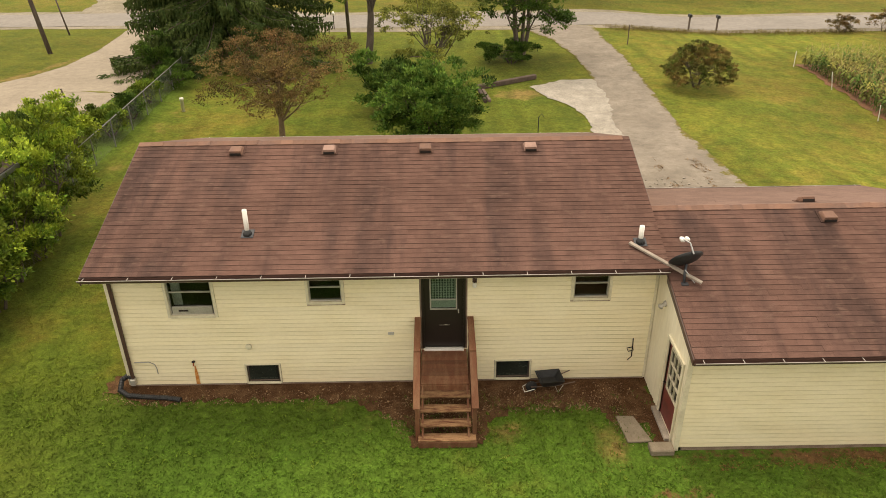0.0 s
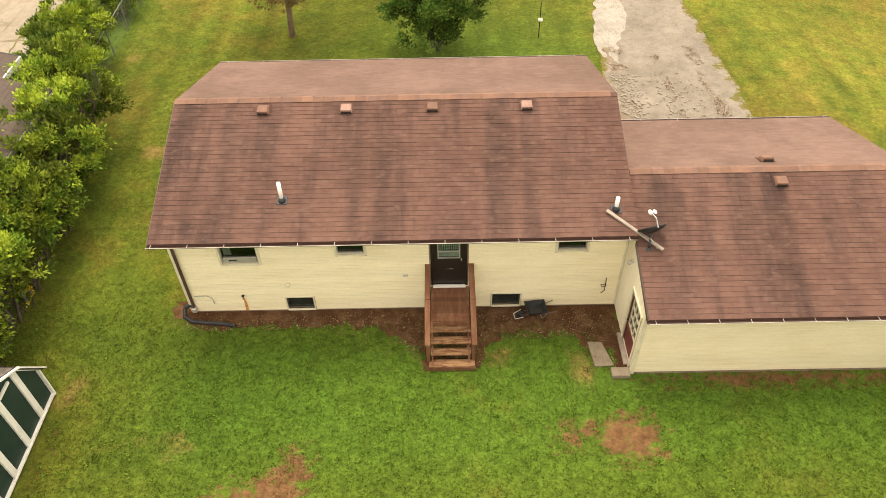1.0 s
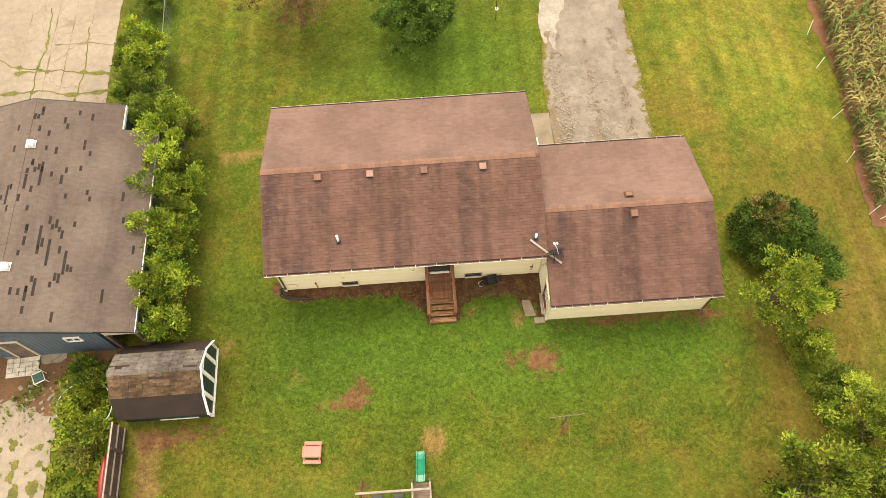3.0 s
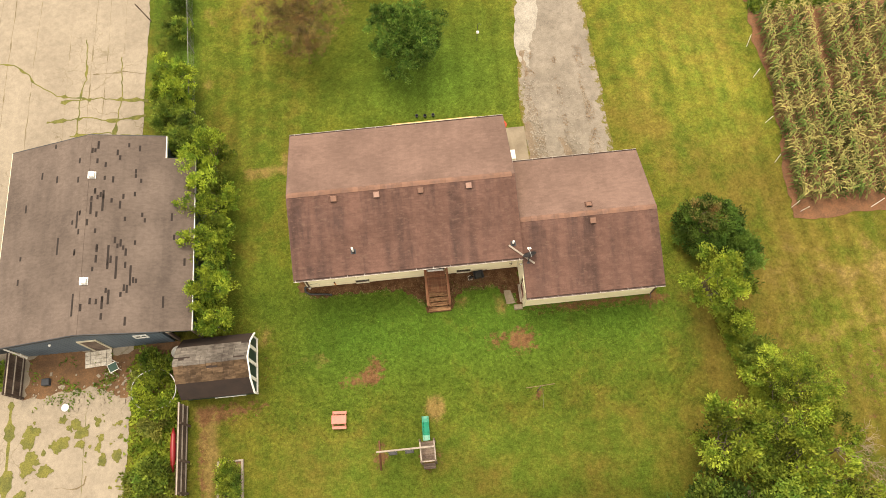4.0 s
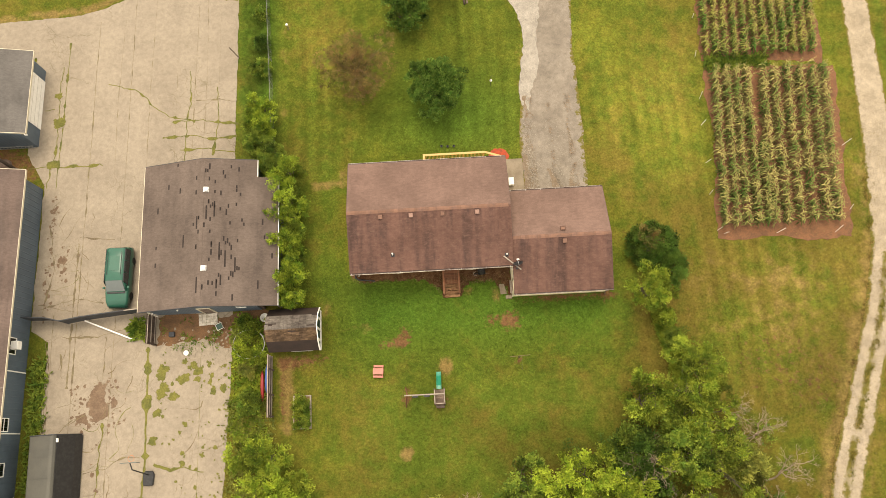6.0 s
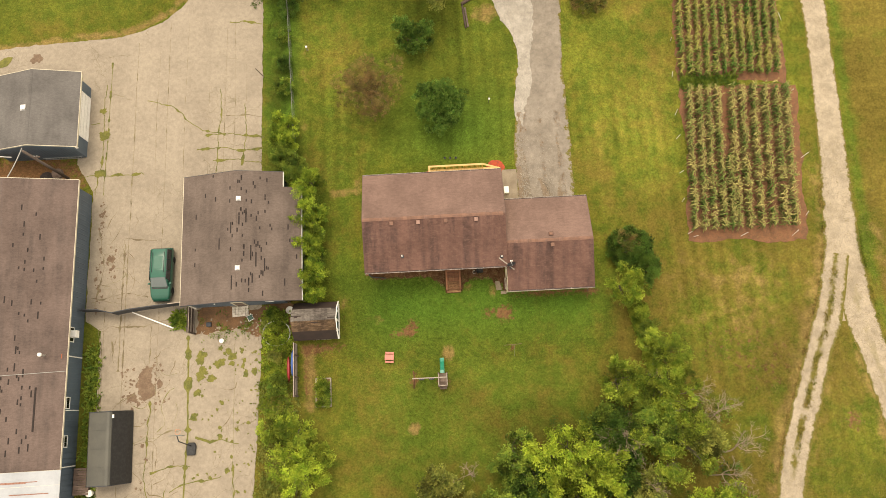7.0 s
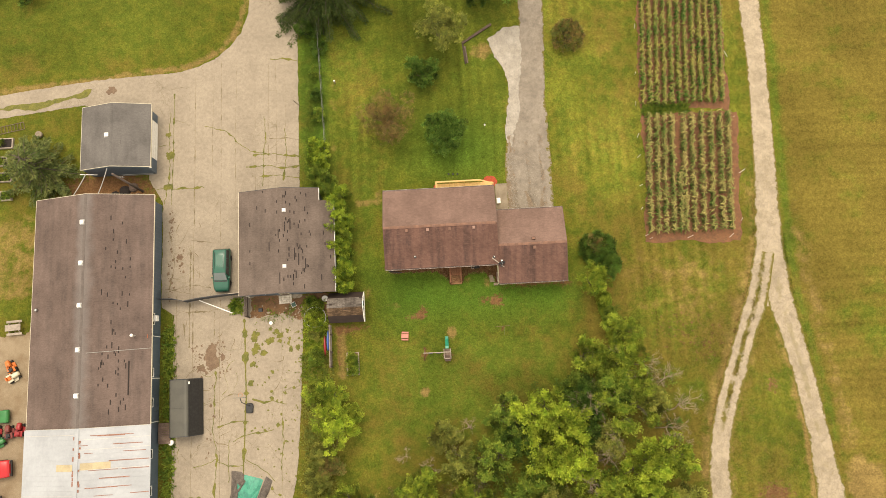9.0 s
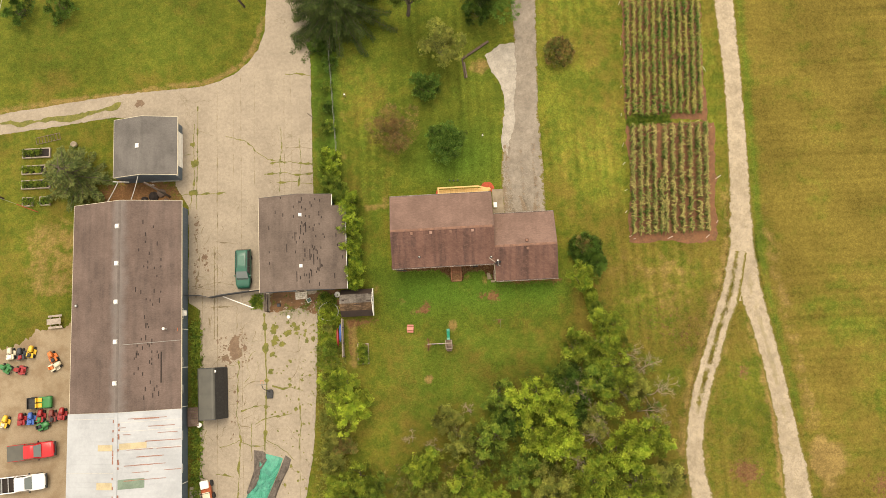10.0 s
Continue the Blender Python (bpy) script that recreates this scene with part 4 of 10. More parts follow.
EY, EZ, RY, RZ, FY = -0.64, 3.45, 3.82, 4.885, 8.354


def roof_slab(name, x0, x1, ey, ez, ry, rz, fy, parent, thick=0.11, material=M_BROWN):
    geo = Geo().prism([(ey, ez - thick), (ry, rz - thick), (fy, ez - thick), (fy, ez - 0.012), (ry, rz - 0.012), (ey, ez - 0.012)], x0, x1, "yz")
    return part(name, geo, material, parent)


TAB = Geo()
for k in range(3):
    x = -0.4572 + k * 0.3048
    w, e, low = x + 0.0006, x + 0.3042, (-0.0765, -0.0785, -0.0755)[k]
    c = [(w, low, 0.004), (e, low + 0.003, 0.004), (e, 0.085, -0.006), (w, 0.085, -0.006)]
    c += [(w, low, 0.0135), (e, low + 0.003, 0.0135), (e, 0.085, 0.004), (w, 0.085, 0.004)]
    TAB.add(c, [(3, 2, 1, 0), (4, 5, 6, 7), (0, 1, 5, 4), (1, 2, 6, 5), (2, 3, 7, 6), (3, 0, 4, 7)])
SHINGLE = TAB.mesh("shingle", M_SHINGLE)


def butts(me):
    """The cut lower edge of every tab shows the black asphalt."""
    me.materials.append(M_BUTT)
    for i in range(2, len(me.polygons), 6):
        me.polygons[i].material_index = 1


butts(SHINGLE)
TAB_V, TAB_F = np.array(TAB.v), np.array(TAB.f)


def lay_shingles(roof, x0, x1, ya, za, yb, zb, singles, material=M_SHINGLE):
    """Courses of three-tab shingles from the eave (ya, za) up to the ridge (yb, zb). singles(x, y): whether one is a piece of its own."""
    length = math.hypot(yb - ya, zb - za)
    sgn = 1 if yb > ya else -1
    turn = Matrix.Rotation(math.atan2(zb - za, abs(yb - ya)), 4, "X")
    if sgn < 0:
        turn = Matrix.Rotation(math.pi, 4, "Z") @ turn
    r = np.random.default_rng(int(abs(x0 * 100 + ya * 10)))
    vv, ff, n = [], [], 0
    count = int(length / 0.145)
    pitch = length / count
    for k in range(count):
        s = (k + 0.5) * pitch / length
        y, z = ya + (yb - ya) * s, za + (zb - za) * s
        x = x0 - (0.1524 * (k % 6))
        while x < x1 - 0.02:
            a, b = max(x, x0), min(x + 0.9144, x1)
            if b - a > 0.05:
                lift = 0.006 * r.random()
                m = Matrix.Translation(((a + b) / 2, y, z + lift)) @ turn @ Matrix.Translation((0, r.normal(0, 0.0018), 0)) @ Matrix.Rotation(r.normal(0, 0.0012), 4, "Z") @ Matrix.Diagonal(((b - a) / 0.9144, 1, 1, 1))
                if singles((a + b) / 2, y) and b - a > 0.9:
                    ob = new("shingle", SHINGLE)
                    ob.parent, ob.matrix_basis = roof, m
                else:
                    mm = np.array(m)
                    vv.append(TAB_V @ mm[:3, :3].T + mm[:3, 3])
                    ff.append(TAB_F + n)
                    n += len(TAB_V)
            x += 0.9144
    rest = new("shingles", bulk("shingles", np.concatenate(vv), np.concatenate(ff), material))
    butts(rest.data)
    rest.parent = roof
    tagged(rest, kind="stuff")


CAP = Geo().add([(-0.15, -0.15, -0.048), (0.17, -0.15, -0.048), (0.17, 0, 0.006), (-0.15, 0, 0.006), (0.17, 0.15, -0.048), (-0.15, 0.15, -0.048),
                 (-0.15, -0.15, -0.038), (0.17, -0.15, -0.030), (0.17, 0, 0.026), (-0.15, 0, 0.016), (0.17, 0.15, -0.030), (-0.15, 0.15, -0.038)],
                [(0, 1, 2, 3), (3, 2, 4, 5), (9, 8, 7, 6), (11, 10, 8, 9), (1, 7, 8, 2), (2, 8, 10, 4), (0, 3, 9, 6), (3, 5, 11, 9), (0, 6, 7, 1), (5, 4, 10, 11)]).mesh("ridge_cap", M_CAP)


def ridge_caps(roof, x0, x1, y, z):
    x, k = x0 + 0.15, 0
    while x < x1 - 0.1:
        ob = new("ridge_cap", CAP)
        ob.parent = roof
        ob.matrix_basis = Matrix.Translation((x, y, z + 0.018 + 0.004 * math.sin(k * 1.7)))
        x, k = x + 0.305, k + 1


def gutter(parent, x0, x1, y, z, first, gap, out=-1):
    """A brown trough along an eave, with its pale front lip and hangers."""
    o = [(0, 0), (0, -0.075), (out * 0.08, -0.075), (out * 0.115, -0.015), (out * 0.105, -0.015), (out * 0.073, -0.065), (out * 0.01, -0.065), (out * 0.01, 0)]
    g = part("gutter", Geo().prism([(y + a, z + b) for a, b in o], x0, x1, "yz"), M_BROWN, parent, "dark brown metal gutter")
    part("gutter_lip", Geo().box(x0, x1, y + out * 0.118 - 0.005, y + out * 0.118 + 0.005, z - 0.022, z - 0.008), M_ALU, g, "thin pale lip")
    x = first
    while x < x1:
        part("gutter_hanger", Geo().box(x - 0.006, x + 0.006, min(y, y + out * 0.125), max(y, y + out * 0.125), z - 0.006, z + 0.004), M_ALU, g)
        x += gap
    return g


def roof_vent(parent, x, y, z, slope, w=0.34, material=M_CAP):
    m = Matrix.Translation((x, y, z)) @ Matrix.Rotation(slope, 4, "X")
    v = part("roof_vent", Geo().box(-w * 0.62, w * 0.62, -w * 0.5, w * 0.66, 0.012, 0.03, m), M_SHINGLE, parent, "square red-brown roof vent")
    top = [(-w / 2, -w / 2, 0.03), (w / 2, -w / 2, 0.03), (w / 2, w / 2, 0.03), (-w / 2, w / 2, 0.03), (-w / 2 + 0.02, -w / 2 + 0.01, 0.16), (w / 2 - 0.02, -w / 2 + 0.01, 0.16), (w / 2 - 0.04, w / 2 - 0.07, 0.13), (-w / 2 + 0.04, w / 2 - 0.07, 0.13)]
    part("hood", Geo().add([m @ Vector(p) for p in top], [(3, 2, 1, 0), (4, 5, 6, 7), (0, 1, 5, 4), (1, 2, 6, 5), (2, 3, 7, 6), (3, 0, 4, 7)]), material, v, "", 0.012)
    part("louvre", Geo().box(-w * 0.4, w * 0.4, -w / 2 - 0.012, -w / 2 + 0.002, 0.035, 0.10, m), M_BARE, v)


def vent_pipe(parent, x, y, z, slope, h=0.62, r=0.055):
    m = Matrix.Translation((x, y, z)) @ Matrix.Rotation(slope, 4, "X")
    p = part("vent_pipe", Geo().lathe([(r, -0.02), (r, h), (r * 0.72, h), (r * 0.72, h - 0.1)], (x, y, z), 14), M_WHITE, parent, "white plastic vent pipe", 0, True)
    part("flashing", Geo().box(-0.14, 0.14, -0.12, 0.15, 0.008, 0.026, m), M_PANEL, p, "dark metal flashing", 0.006)
    part("boot", Geo().lathe([(r * 2.1, -0.03), (r * 1.7, 0.06), (r * 1.05, 0.13)], (x, y, z), 14), M_BLACK, p, "", 0, True)


TH = math.atan(SLOPE)
roof = roof_slab("roof", -7.80, 4.90, EY, EZ, RY, RZ, FY, house)
roof["label"] = "low-pitched roof of red-brown shingles with dark algae streaks"
part("rake_board", Geo().prism([(EY, EZ - 0.20), (RY, RZ - 0.20), (FY, EZ - 0.20), (FY, EZ - 0.02), (RY, RZ - 0.02), (EY, EZ - 0.02)], -7.83, -7.802, "yz"), M_BROWN, roof)
part("rake_board", Geo().prism([(1.5, EZ + 0.688 - 0.14), (RY, RZ - 0.16), (FY, EZ - 0.16), (FY, EZ - 0.02), (RY, RZ - 0.02), (1.5, EZ + 0.688 - 0.02)], 4.902, 4.922, "yz"), M_BROWN, roof)
part("soffit", Geo().box(-7.80, 4.86, EY + 0.02, -0.02, 3.285, 3.30), M_TRIM, roof)
part("fascia", Geo().box(-7.80, 4.88, EY - 0.0, EY + 0.02, 3.30, EZ - 0.03), M_BROWN, roof)
part("front_fascia", Geo().box(-7.80, 4.88, FY - 0.02, FY, 3.27, EZ - 0.03), M_WHITE, roof)
gutter(roof, -7.82, 4.86, EY, EZ - 0.01, -7.70, 0.95)
gutter(roof, -7.82, 4.9, FY, EZ - 0.01, -7.5, 1.2, 1)
for x in (-5.21, -2.84, -0.39, 2.29):
    roof_vent(roof, x, 3.42, EZ + (3.42 - EY) * SLOPE, TH, material=M_VENTPALE if x in (-2.84, 2.29) else M_CAP)
vent_pipe(roof, -4.41, 0.55, EZ + (0.55 - EY) * SLOPE, TH)
vent_pipe(roof, 4.40, 0.12, EZ + (0.12 - EY) * SLOPE, TH, 0.42)

# the garage wing
GX0, GX1, GEY, GEZ, GRY, GRZ, GFY = 4.87, 12.575, -2.735, 2.60, 1.40, 3.97, 5.646
GS = (GRZ - GEZ) / (GRY - GEY)
GT = math.atan(GS)
garage = thing("garage", "cream-sided attached garage with a low shingle roof", "garage", pose(0, 0, 0))
GDOOR = (-2.20, -1.27, 0.06, 2.06)
geo = Geo()
for a, b, c, d in cells(-2.47, 0.0, 0.0, 2.5, [GDOOR]):
    geo.box(4.90, 5.04, a, b, c, d)
geo.prism([(-2.47, 2.5), (0.0, 2.5), (0.0, 3.42), (-2.47, 2.60)], 4.90, 5.04, "yz")
west = part("side_wall", geo, M_SIDEPANEL, garage, "smooth cream painted panel wall with faint runs")
part("corner_post", Geo().box(4.862, 4.97, -2.512, -2.40, 0.02, 2.56), M_TRIM, west, "", 0.006)
w = part("rear_wall", Geo().box(4.9, 12.4, -2.47, -2.32, 0.0, 2.56), M_BLOCK, garage)
boards(lambda u, out, z: (u, -2.47 - out, z), 4.97, 12.36, 0.11, 2.55, [], w, M_SIDING)
part("corner_post", Geo().box(12.34, 12.44, -2.512, -2.40, 0.05, 2.54), M_TRIM, w, "", 0.006)
w = part("east_wall", Geo().box(12.25, 12.4, -2.32, 5.2, 0, 2.56).prism([(-2.47, 2.56), (5.25, 2.56), (1.4, 3.8)], 12.25, 12.4, "yz"), M_BLOCK, garage)
boards(lambda u, out, z: (12.40 + out, u, z), -2.4, 5.2, 0.1, 2.5, [], w, M_SIDING, join=True)
w = part("front_wall", Geo().box(4.9, 12.4, 5.1, 5.25, 0, 2.56), M_SIDING, garage)
part("garage_door", Geo().box(6.4, 11.2, 5.25, 5.29, 0.05, 2.15), M_WHITE, w, "white panelled garage door", 0.01)
part("garage_slab", Geo().box(5.05, 12.25, -2.3, 5.1, -0.05, 0.03), M_CONC, garage)
groof = roof_slab("roof", GX0, GX1, GEY, GEZ, GRY, GRZ, GFY, garage)
groof["label"] = "low roof of red-brown shingles with dark streaks"
part("rake_board", Geo().prism([(GEY, GEZ - 0.15), (-0.66, GEZ + (-.66 - GEY) * GS - 0.15), (-0.66, GEZ + (-.66 - GEY) * GS - 0.01), (GEY, GEZ - 0.01)], 4.845, 4.868, "yz"), M_BROWN, groof)
part("rake_board", Geo().prism([(GEY, GEZ - 0.15), (GRY, GRZ - 0.15), (GFY, GEZ - 0.15), (GFY, GEZ - 0.01), (GRY, GRZ - 0.01), (GEY, GEZ - 0.01)], 12.577, 12.60, "yz"), M_BROWN, groof)
part("soffit", Geo().box(4.88, 12.57, GEY + 0.02, -2.48, 2.45, 2.47), M_TRIM, groof)
part("fascia", Geo().box(4.88, 12.57, GEY, GEY + 0.02, 2.44, GEZ - 0.03), M_BROWN, groof)
part("front_fascia", Geo().box(4.88, 12.57, GFY - 0.02, GFY + 0.004, 2.42, GEZ), M_WHITE, groof)
gutter(groof, 4.86, 12.60, GEY, GEZ - 0.01, 5.03, 0.78)
gutter(groof, 4.92, 12.60, GFY + 0.006, GEZ - 0.005, 5.2, 1.2, 1)["label"] = "gutter at the driveway side"
roof_vent(groof, 8.96, 0.98, GEZ + (0.98 - GEY) * GS, GT)
roof_vent(groof, 8.90, 1.95, GRZ - (1.95 - GRY) * GS, -GT)
ridge_caps(roof, -7.80, 4.90, RY, RZ)
ridge_caps(groof, 4.95, 12.575, GRY, GRZ)
sp = part("downspout", Geo().tube([(12.48, -2.70, 2.48), (12.42, -2.56, 2.3), (12.38, -2.53, 0.25), (12.38, -2.75, 0.12)], 0.04, 6), M_BROWN, garage, "dark brown downspout")


def window(parent, h, sash=True, depth=0.05):
    """A white-framed window in the rear wall: casing, frame, sashes and panes."""
    x0, x1, z0, z1 = h
    if not sash:
        x0, x1, z0, z1 = x0 - 0.02, x1 + 0.02, z0 - 0.02, z1 + 0.02
    c = 0.065 if sash else 0.035
    w = part("window", Geo().box(x0 - c, x0, -0.045, 0.02, z0 - c, z1 + c).box(x1, x1 + c, -0.045, 0.02, z0 - c, z1 + c).box(x0, x1, -0.045, 0.02, z1, z1 + c).box(x0, x1, -0.06, 0.02, z0 - c, z0), M_TRIM, parent, "double-hung window in a cream casing" if sash else "small basement window", 0.004)
    f = 0.03
    part("frame", Geo().box(x0, x0 + f, 0.0, 0.07, z0, z1).box(x1 - f, x1, 0.0, 0.07, z0, z1).box(x0 + f, x1 - f, 0.0, 0.07, z1 - f, z1).box(x0 + f, x1 - f, 0.0, 0.07, z0, z0 + f), M_ALU if sash else M_OLDWOOD, w)
    if sash:
        zm = z0 + (z1 - z0) * (0.53 if z1 - z0 < 0.8 else 0.60)
        part("meeting_rail", Geo().box(x0 + f, x1 - f, 0.012, 0.05, zm - 0.016, zm + 0.016), M_ALU, w)
    pane = part("pane", Geo().box(x0 + f, x1 - f, 0.045, 0.051, z0 + f, z1 - f), M_PANE, w)
    pane.visible_shadow = False
    if not sash:
        # added grey sheet: the sky's reflection in the glass, put in as colour
        part("dusty_screen", Geo().box(x0 + f, x1 - f, 0.06, 0.064, z0 + f, z1 - f), M_REFLECTION, w, "grey sheet standing in for the sky's reflection")
    return w


def pane_material():
    n = Nodes("window_glass")
    gl = n.t.nodes.new("ShaderNodeBsdfGlass")
    gl.inputs["Color"].default_value, gl.inputs["IOR"].default_value, gl.inputs["Roughness"].default_value = (0.75, 0.8, 0.78, 1), 1.42, 0.02
    n.link(gl.outputs[0], n.t.nodes["Material Output"].inputs[0])
    return n.mat


M_PANE = pane_material()
# flat grey for the sky reflected in the basement panes
M_REFLECTION = surface("dusty_screen", (0.060, 0.060, 0.054), (0.035, 0.035, 0.032), 0.7, 0, (3, 0.5), (30, 0.2), 0.05)
for k, h in enumerate(HOLES):
    if k != 3:
        w = window(house, h, k < 3)
        if k == 0:
            part("air_conditioner", Geo().box(h[0] + 0.05, h[1] - 0.05, -0.02, 0.044, h[2] + 0.03, h[2] + 0.22), M_ALU, w, "grey panel in the lower sash", 0.008)
            part("vent_slot", Geo().box(h[0] + 0.2, h[0] + 0.42, -0.028, -0.016, h[2] + 0.10, h[2] + 0.14), M_BARE, w)
            part("curtain", Geo().box(h[0] + 0.06, h[0] + 0.27, 0.12, 0.15, h[2] + 0.2, h[3]), M_ALU, w, "pale curtain")
# storm door
x0, x1, z0, z1 = HOLES[3]
door = part("door", Geo().box(x0 + 0.06, x1 - 0.06, 0.03, 0.07, z0, 2.08).box(x0 + 0.06, -0.31, 0.03, 0.07, 2.08, 3.0).box(0.31, x1 - 0.06, 0.03, 0.07, 2.08, 3.0).box(-0.31, 0.31, 0.03, 0.07, 2.97, 3.0), M_DARKDOOR, house, "dark brown storm door with a lace-curtained glass")
part("door_frame", Geo().box(x0, x0 + 0.06, -0.03, 0.12, z0, 3.06).box(x1 - 0.06, x1, -0.03, 0.12, z0, 3.06).box(x0 + 0.06, x1 - 0.06, -0.03, 0.12, 3.0, 3.06), M_DARKDOOR, door, "", 0.005)
part("door_light", Geo().box(-0.315, -0.285, 0.02, 0.045, 2.08, 2.97).box(0.285, 0.315, 0.02, 0.045, 2.08, 2.97).box(-0.285, 0.285, 0.02, 0.045, 2.94, 2.97).box(-0.285, 0.285, 0.02, 0.045, 2.08, 2.11).box(-0.285, 0.285, 0.02, 0.045, 2.335, 2.365), M_ALU, door, "pale aluminium light frame")
part("pane", Geo().box(-0.285, 0.285, 0.05, 0.055, 2.11, 2.94), M_PANE, door).visible_shadow = False
geo = Geo()
for i in range(9):
    for j in range(9):
        u, v = -0.27 + i * 0.062, 2.38 + j * 0.066
        geo.prism([(u, v + 0.033), (u + 0.024, v), (u, v - 0.033), (u - 0.024, v)], 0.066, 0.072)
gaps = geo
geo = Geo()
part("lace_curtain", geo.box(-0.285, 0.285, 0.074, 0.078, 2.11, 2.94), surface("lace", (0.50, 0.56, 0.45), (0.40, 0.45, 0.36), 0.9, 0, (6, 0.4), (40, 0.2), 0.1), door, "greenish lace curtain")
part("lace_pattern", gaps, surface("lace_gaps", (0.10, 0.135, 0.10), (0.07, 0.10, 0.075), 0.9, 0, (6, 0.4), (40, 0.2), 0.1), door, "dark lozenges of the lace")
part("handle", Geo().box(0.33, 0.36, -0.02, 0.03, 2.0, 2.09), M_ALU, door, "pale door handle", 0.006)
part("kick_mark", Geo().box(-0.1, 0.14, 0.026, 0.0295, 1.645, 1.655).box(0.02, 0.09, 0.026, 0.0295, 1.66, 1.668), M_ALU, door, "scuff on the door")
part("threshold", Geo().box(-0.47, 0.47, -0.09, 0.06, 0.97, z0), M_WHITE, door, "white painted sill", 0.008)

# fixtures on the rear wall
part("downspout", Geo().box(XL + 0.085, XL + 0.165, -0.105, -0.043, 0.28, 3.26), M_BROWN, house, "dark brown square downspout", 0.012)
part("downspout_elbow", Geo().tube([(XL + 0.125, -0.60, 3.36), (XL + 0.125, -0.5, 3.25), (XL + 0.125, -0.08, 3.12), (XL + 0.125, -0.06, 3.0)], 0.045, 6), M_BROWN, house)
part("downspout_boot", Geo().box(XL + 0.06, XL + 0.19, -0.16, -0.02, 0.14, 0.32), M_ALU, house, "crushed pale metal boot", 0.02)
l = part("porch_lamp", Geo().box(0.66, 0.76, -0.055, -0.028, 2.83, 2.95), M_BROWN, house, "small jar wall lamp", 0.01)
part("globe", Geo().lathe([(0.02, 0.12), (0.05, 0.10), (0.055, 0.03), (0.03, 0.0)], (0.71, -0.10, 2.74), 12), M_WHITE, l, "", 0, True)
part("lamp_arm", Geo().box(0.695, 0.725, -0.11, -0.04, 2.85, 2.88), M_BROWN, l)
part("outlet_box", Geo().box(-1.31, -1.17, -0.065, -0.028, 1.45, 1.52), M_ALU, house, "covered outdoor socket", 0.008)
s = part("spigot", Geo().tube([(-5.98, 0, 0.75), (-5.98, -0.10, 0.75), (-5.98, -0.13, 0.69)], 0.018, 8), M_RUST, house, "rusty garden tap")
part("tap_wheel", Geo().lathe([(0.045, 0), (0.045, 0.012), (0.02, 0.02)], (-5.98, -0.08, 0.78), 10), M_BARE, s)
part("rust_stain", Geo().add([(-5.995, -0.033, 0.64), (-5.97, -0.033, 0.64), (-5.945, -0.033, 0.42), (-5.935, -0.033, 0.09), (-6.03, -0.033, 0.09), (-6.02, -0.033, 0.42)], [(0, 1, 2, 5), (5, 2, 3, 4)]), M_RUSTSTAIN, house, "orange rust streak below the tap")
part("cable_loop", Geo().tube([(-7.4, -0.045, 0.76), (-7.05, -0.045, 0.77), (-6.93, -0.045, 0.70), (-6.9, -0.045, 0.58), (-6.9, -0.045, 0.42)], 0.011, 6), M_CABLE, house, "loose grey cable")
part("dryer_hood", Geo().lathe([(0.075, 0), (0.075, 0.03), (0.06, 0.05)], (0, 0, 0), 12, Matrix.Translation((-4.62, -0.028, 1.17)) @ Matrix.Rotation(math.pi / 2, 4, "X")), M_TRIM, house, "round cream vent hood", 0, True)
part("hose_bib", Geo().tube([(4.49, -0.02, 1.22), (4.49, -0.05, 1.05), (4.49, -0.06, 0.72), (4.40, -0.06, 0.62)], 0.012, 6).tube([(4.36, -0.05, 0.96), (4.5, -0.05, 0.99), (4.52, -0.05, 0.9), (4.4, -0.05, 0.86), (4.36, -0.05, 0.96)], 0.010, 6), M_BARE, house, "dark service line and loop")
l = part("side_lamp", Geo().lathe([(0.07, 0), (0.065, 0.03), (0.03, 0.05)], (0, 0, 0), 12, Matrix.Translation((4.872, -0.72, 2.62)) @ Matrix.Rotation(-math.pi / 2, 4, "Y")), M_ALU, garage, "small twin floodlight on the siding")
for dy in (-0.07, 0.07):
    part("lamp_head", Geo().lathe([(0.025, 0), (0.055, 0.10), (0.05, 0.13)], (0, 0, 0), 12, Matrix.Translation((4.84, -0.72 + dy * 0.5, 2.60)) @ Matrix.Rotation(-2.2, 4, "Y") @ Matrix.Rotation(dy * 8, 4, "X")), M_ALU, l, "", 0, True)

# the garage's side door
a, b, c, d = GDOOR
part("door_frame", Geo().box(4.86, 5.02, a - 0.08, a, 0.02, d + 0.08).box(4.86, 5.02, b, b + 0.08, 0.02, d + 0.08).box(4.86, 5.02, a, b, d, d + 0.08), M_TRIM, garage, "weathered cream door casing", 0.005)
gd = part("side_door", Geo().box(4.93, 4.97, a, b, c, 0.86).box(4.93, 4.97, a, a + 0.12, 0.86, d).box(4.93, 4.97, b - 0.12, b, 0.86, d).box(4.93, 4.97, a + 0.12, b - 0.12, 1.92, d), M_REDDOOR, garage, "faded red wooden door with nine lights")
for i in range(4):
    y = a + 0.12 + i * (b - a - 0.24) / 3
    z = 0.86 + i * 1.06 / 3
    part("glazing_bar", Geo().box(4.918, 4.965, y - 0.018, y + 0.018, 0.86, 1.92), M_CREAM, gd, "pale glazing bar")
    part("glazing_bar", Geo().box(4.915, 4.963, a + 0.12, b - 0.12, z - 0.018, z + 0.018), M_CREAM, gd)
part("pane", Geo().box(4.950, 4.955, a + 0.12, b - 0.12, 0.86, 1.92), M_DARKGLASS, gd, "dark glass")
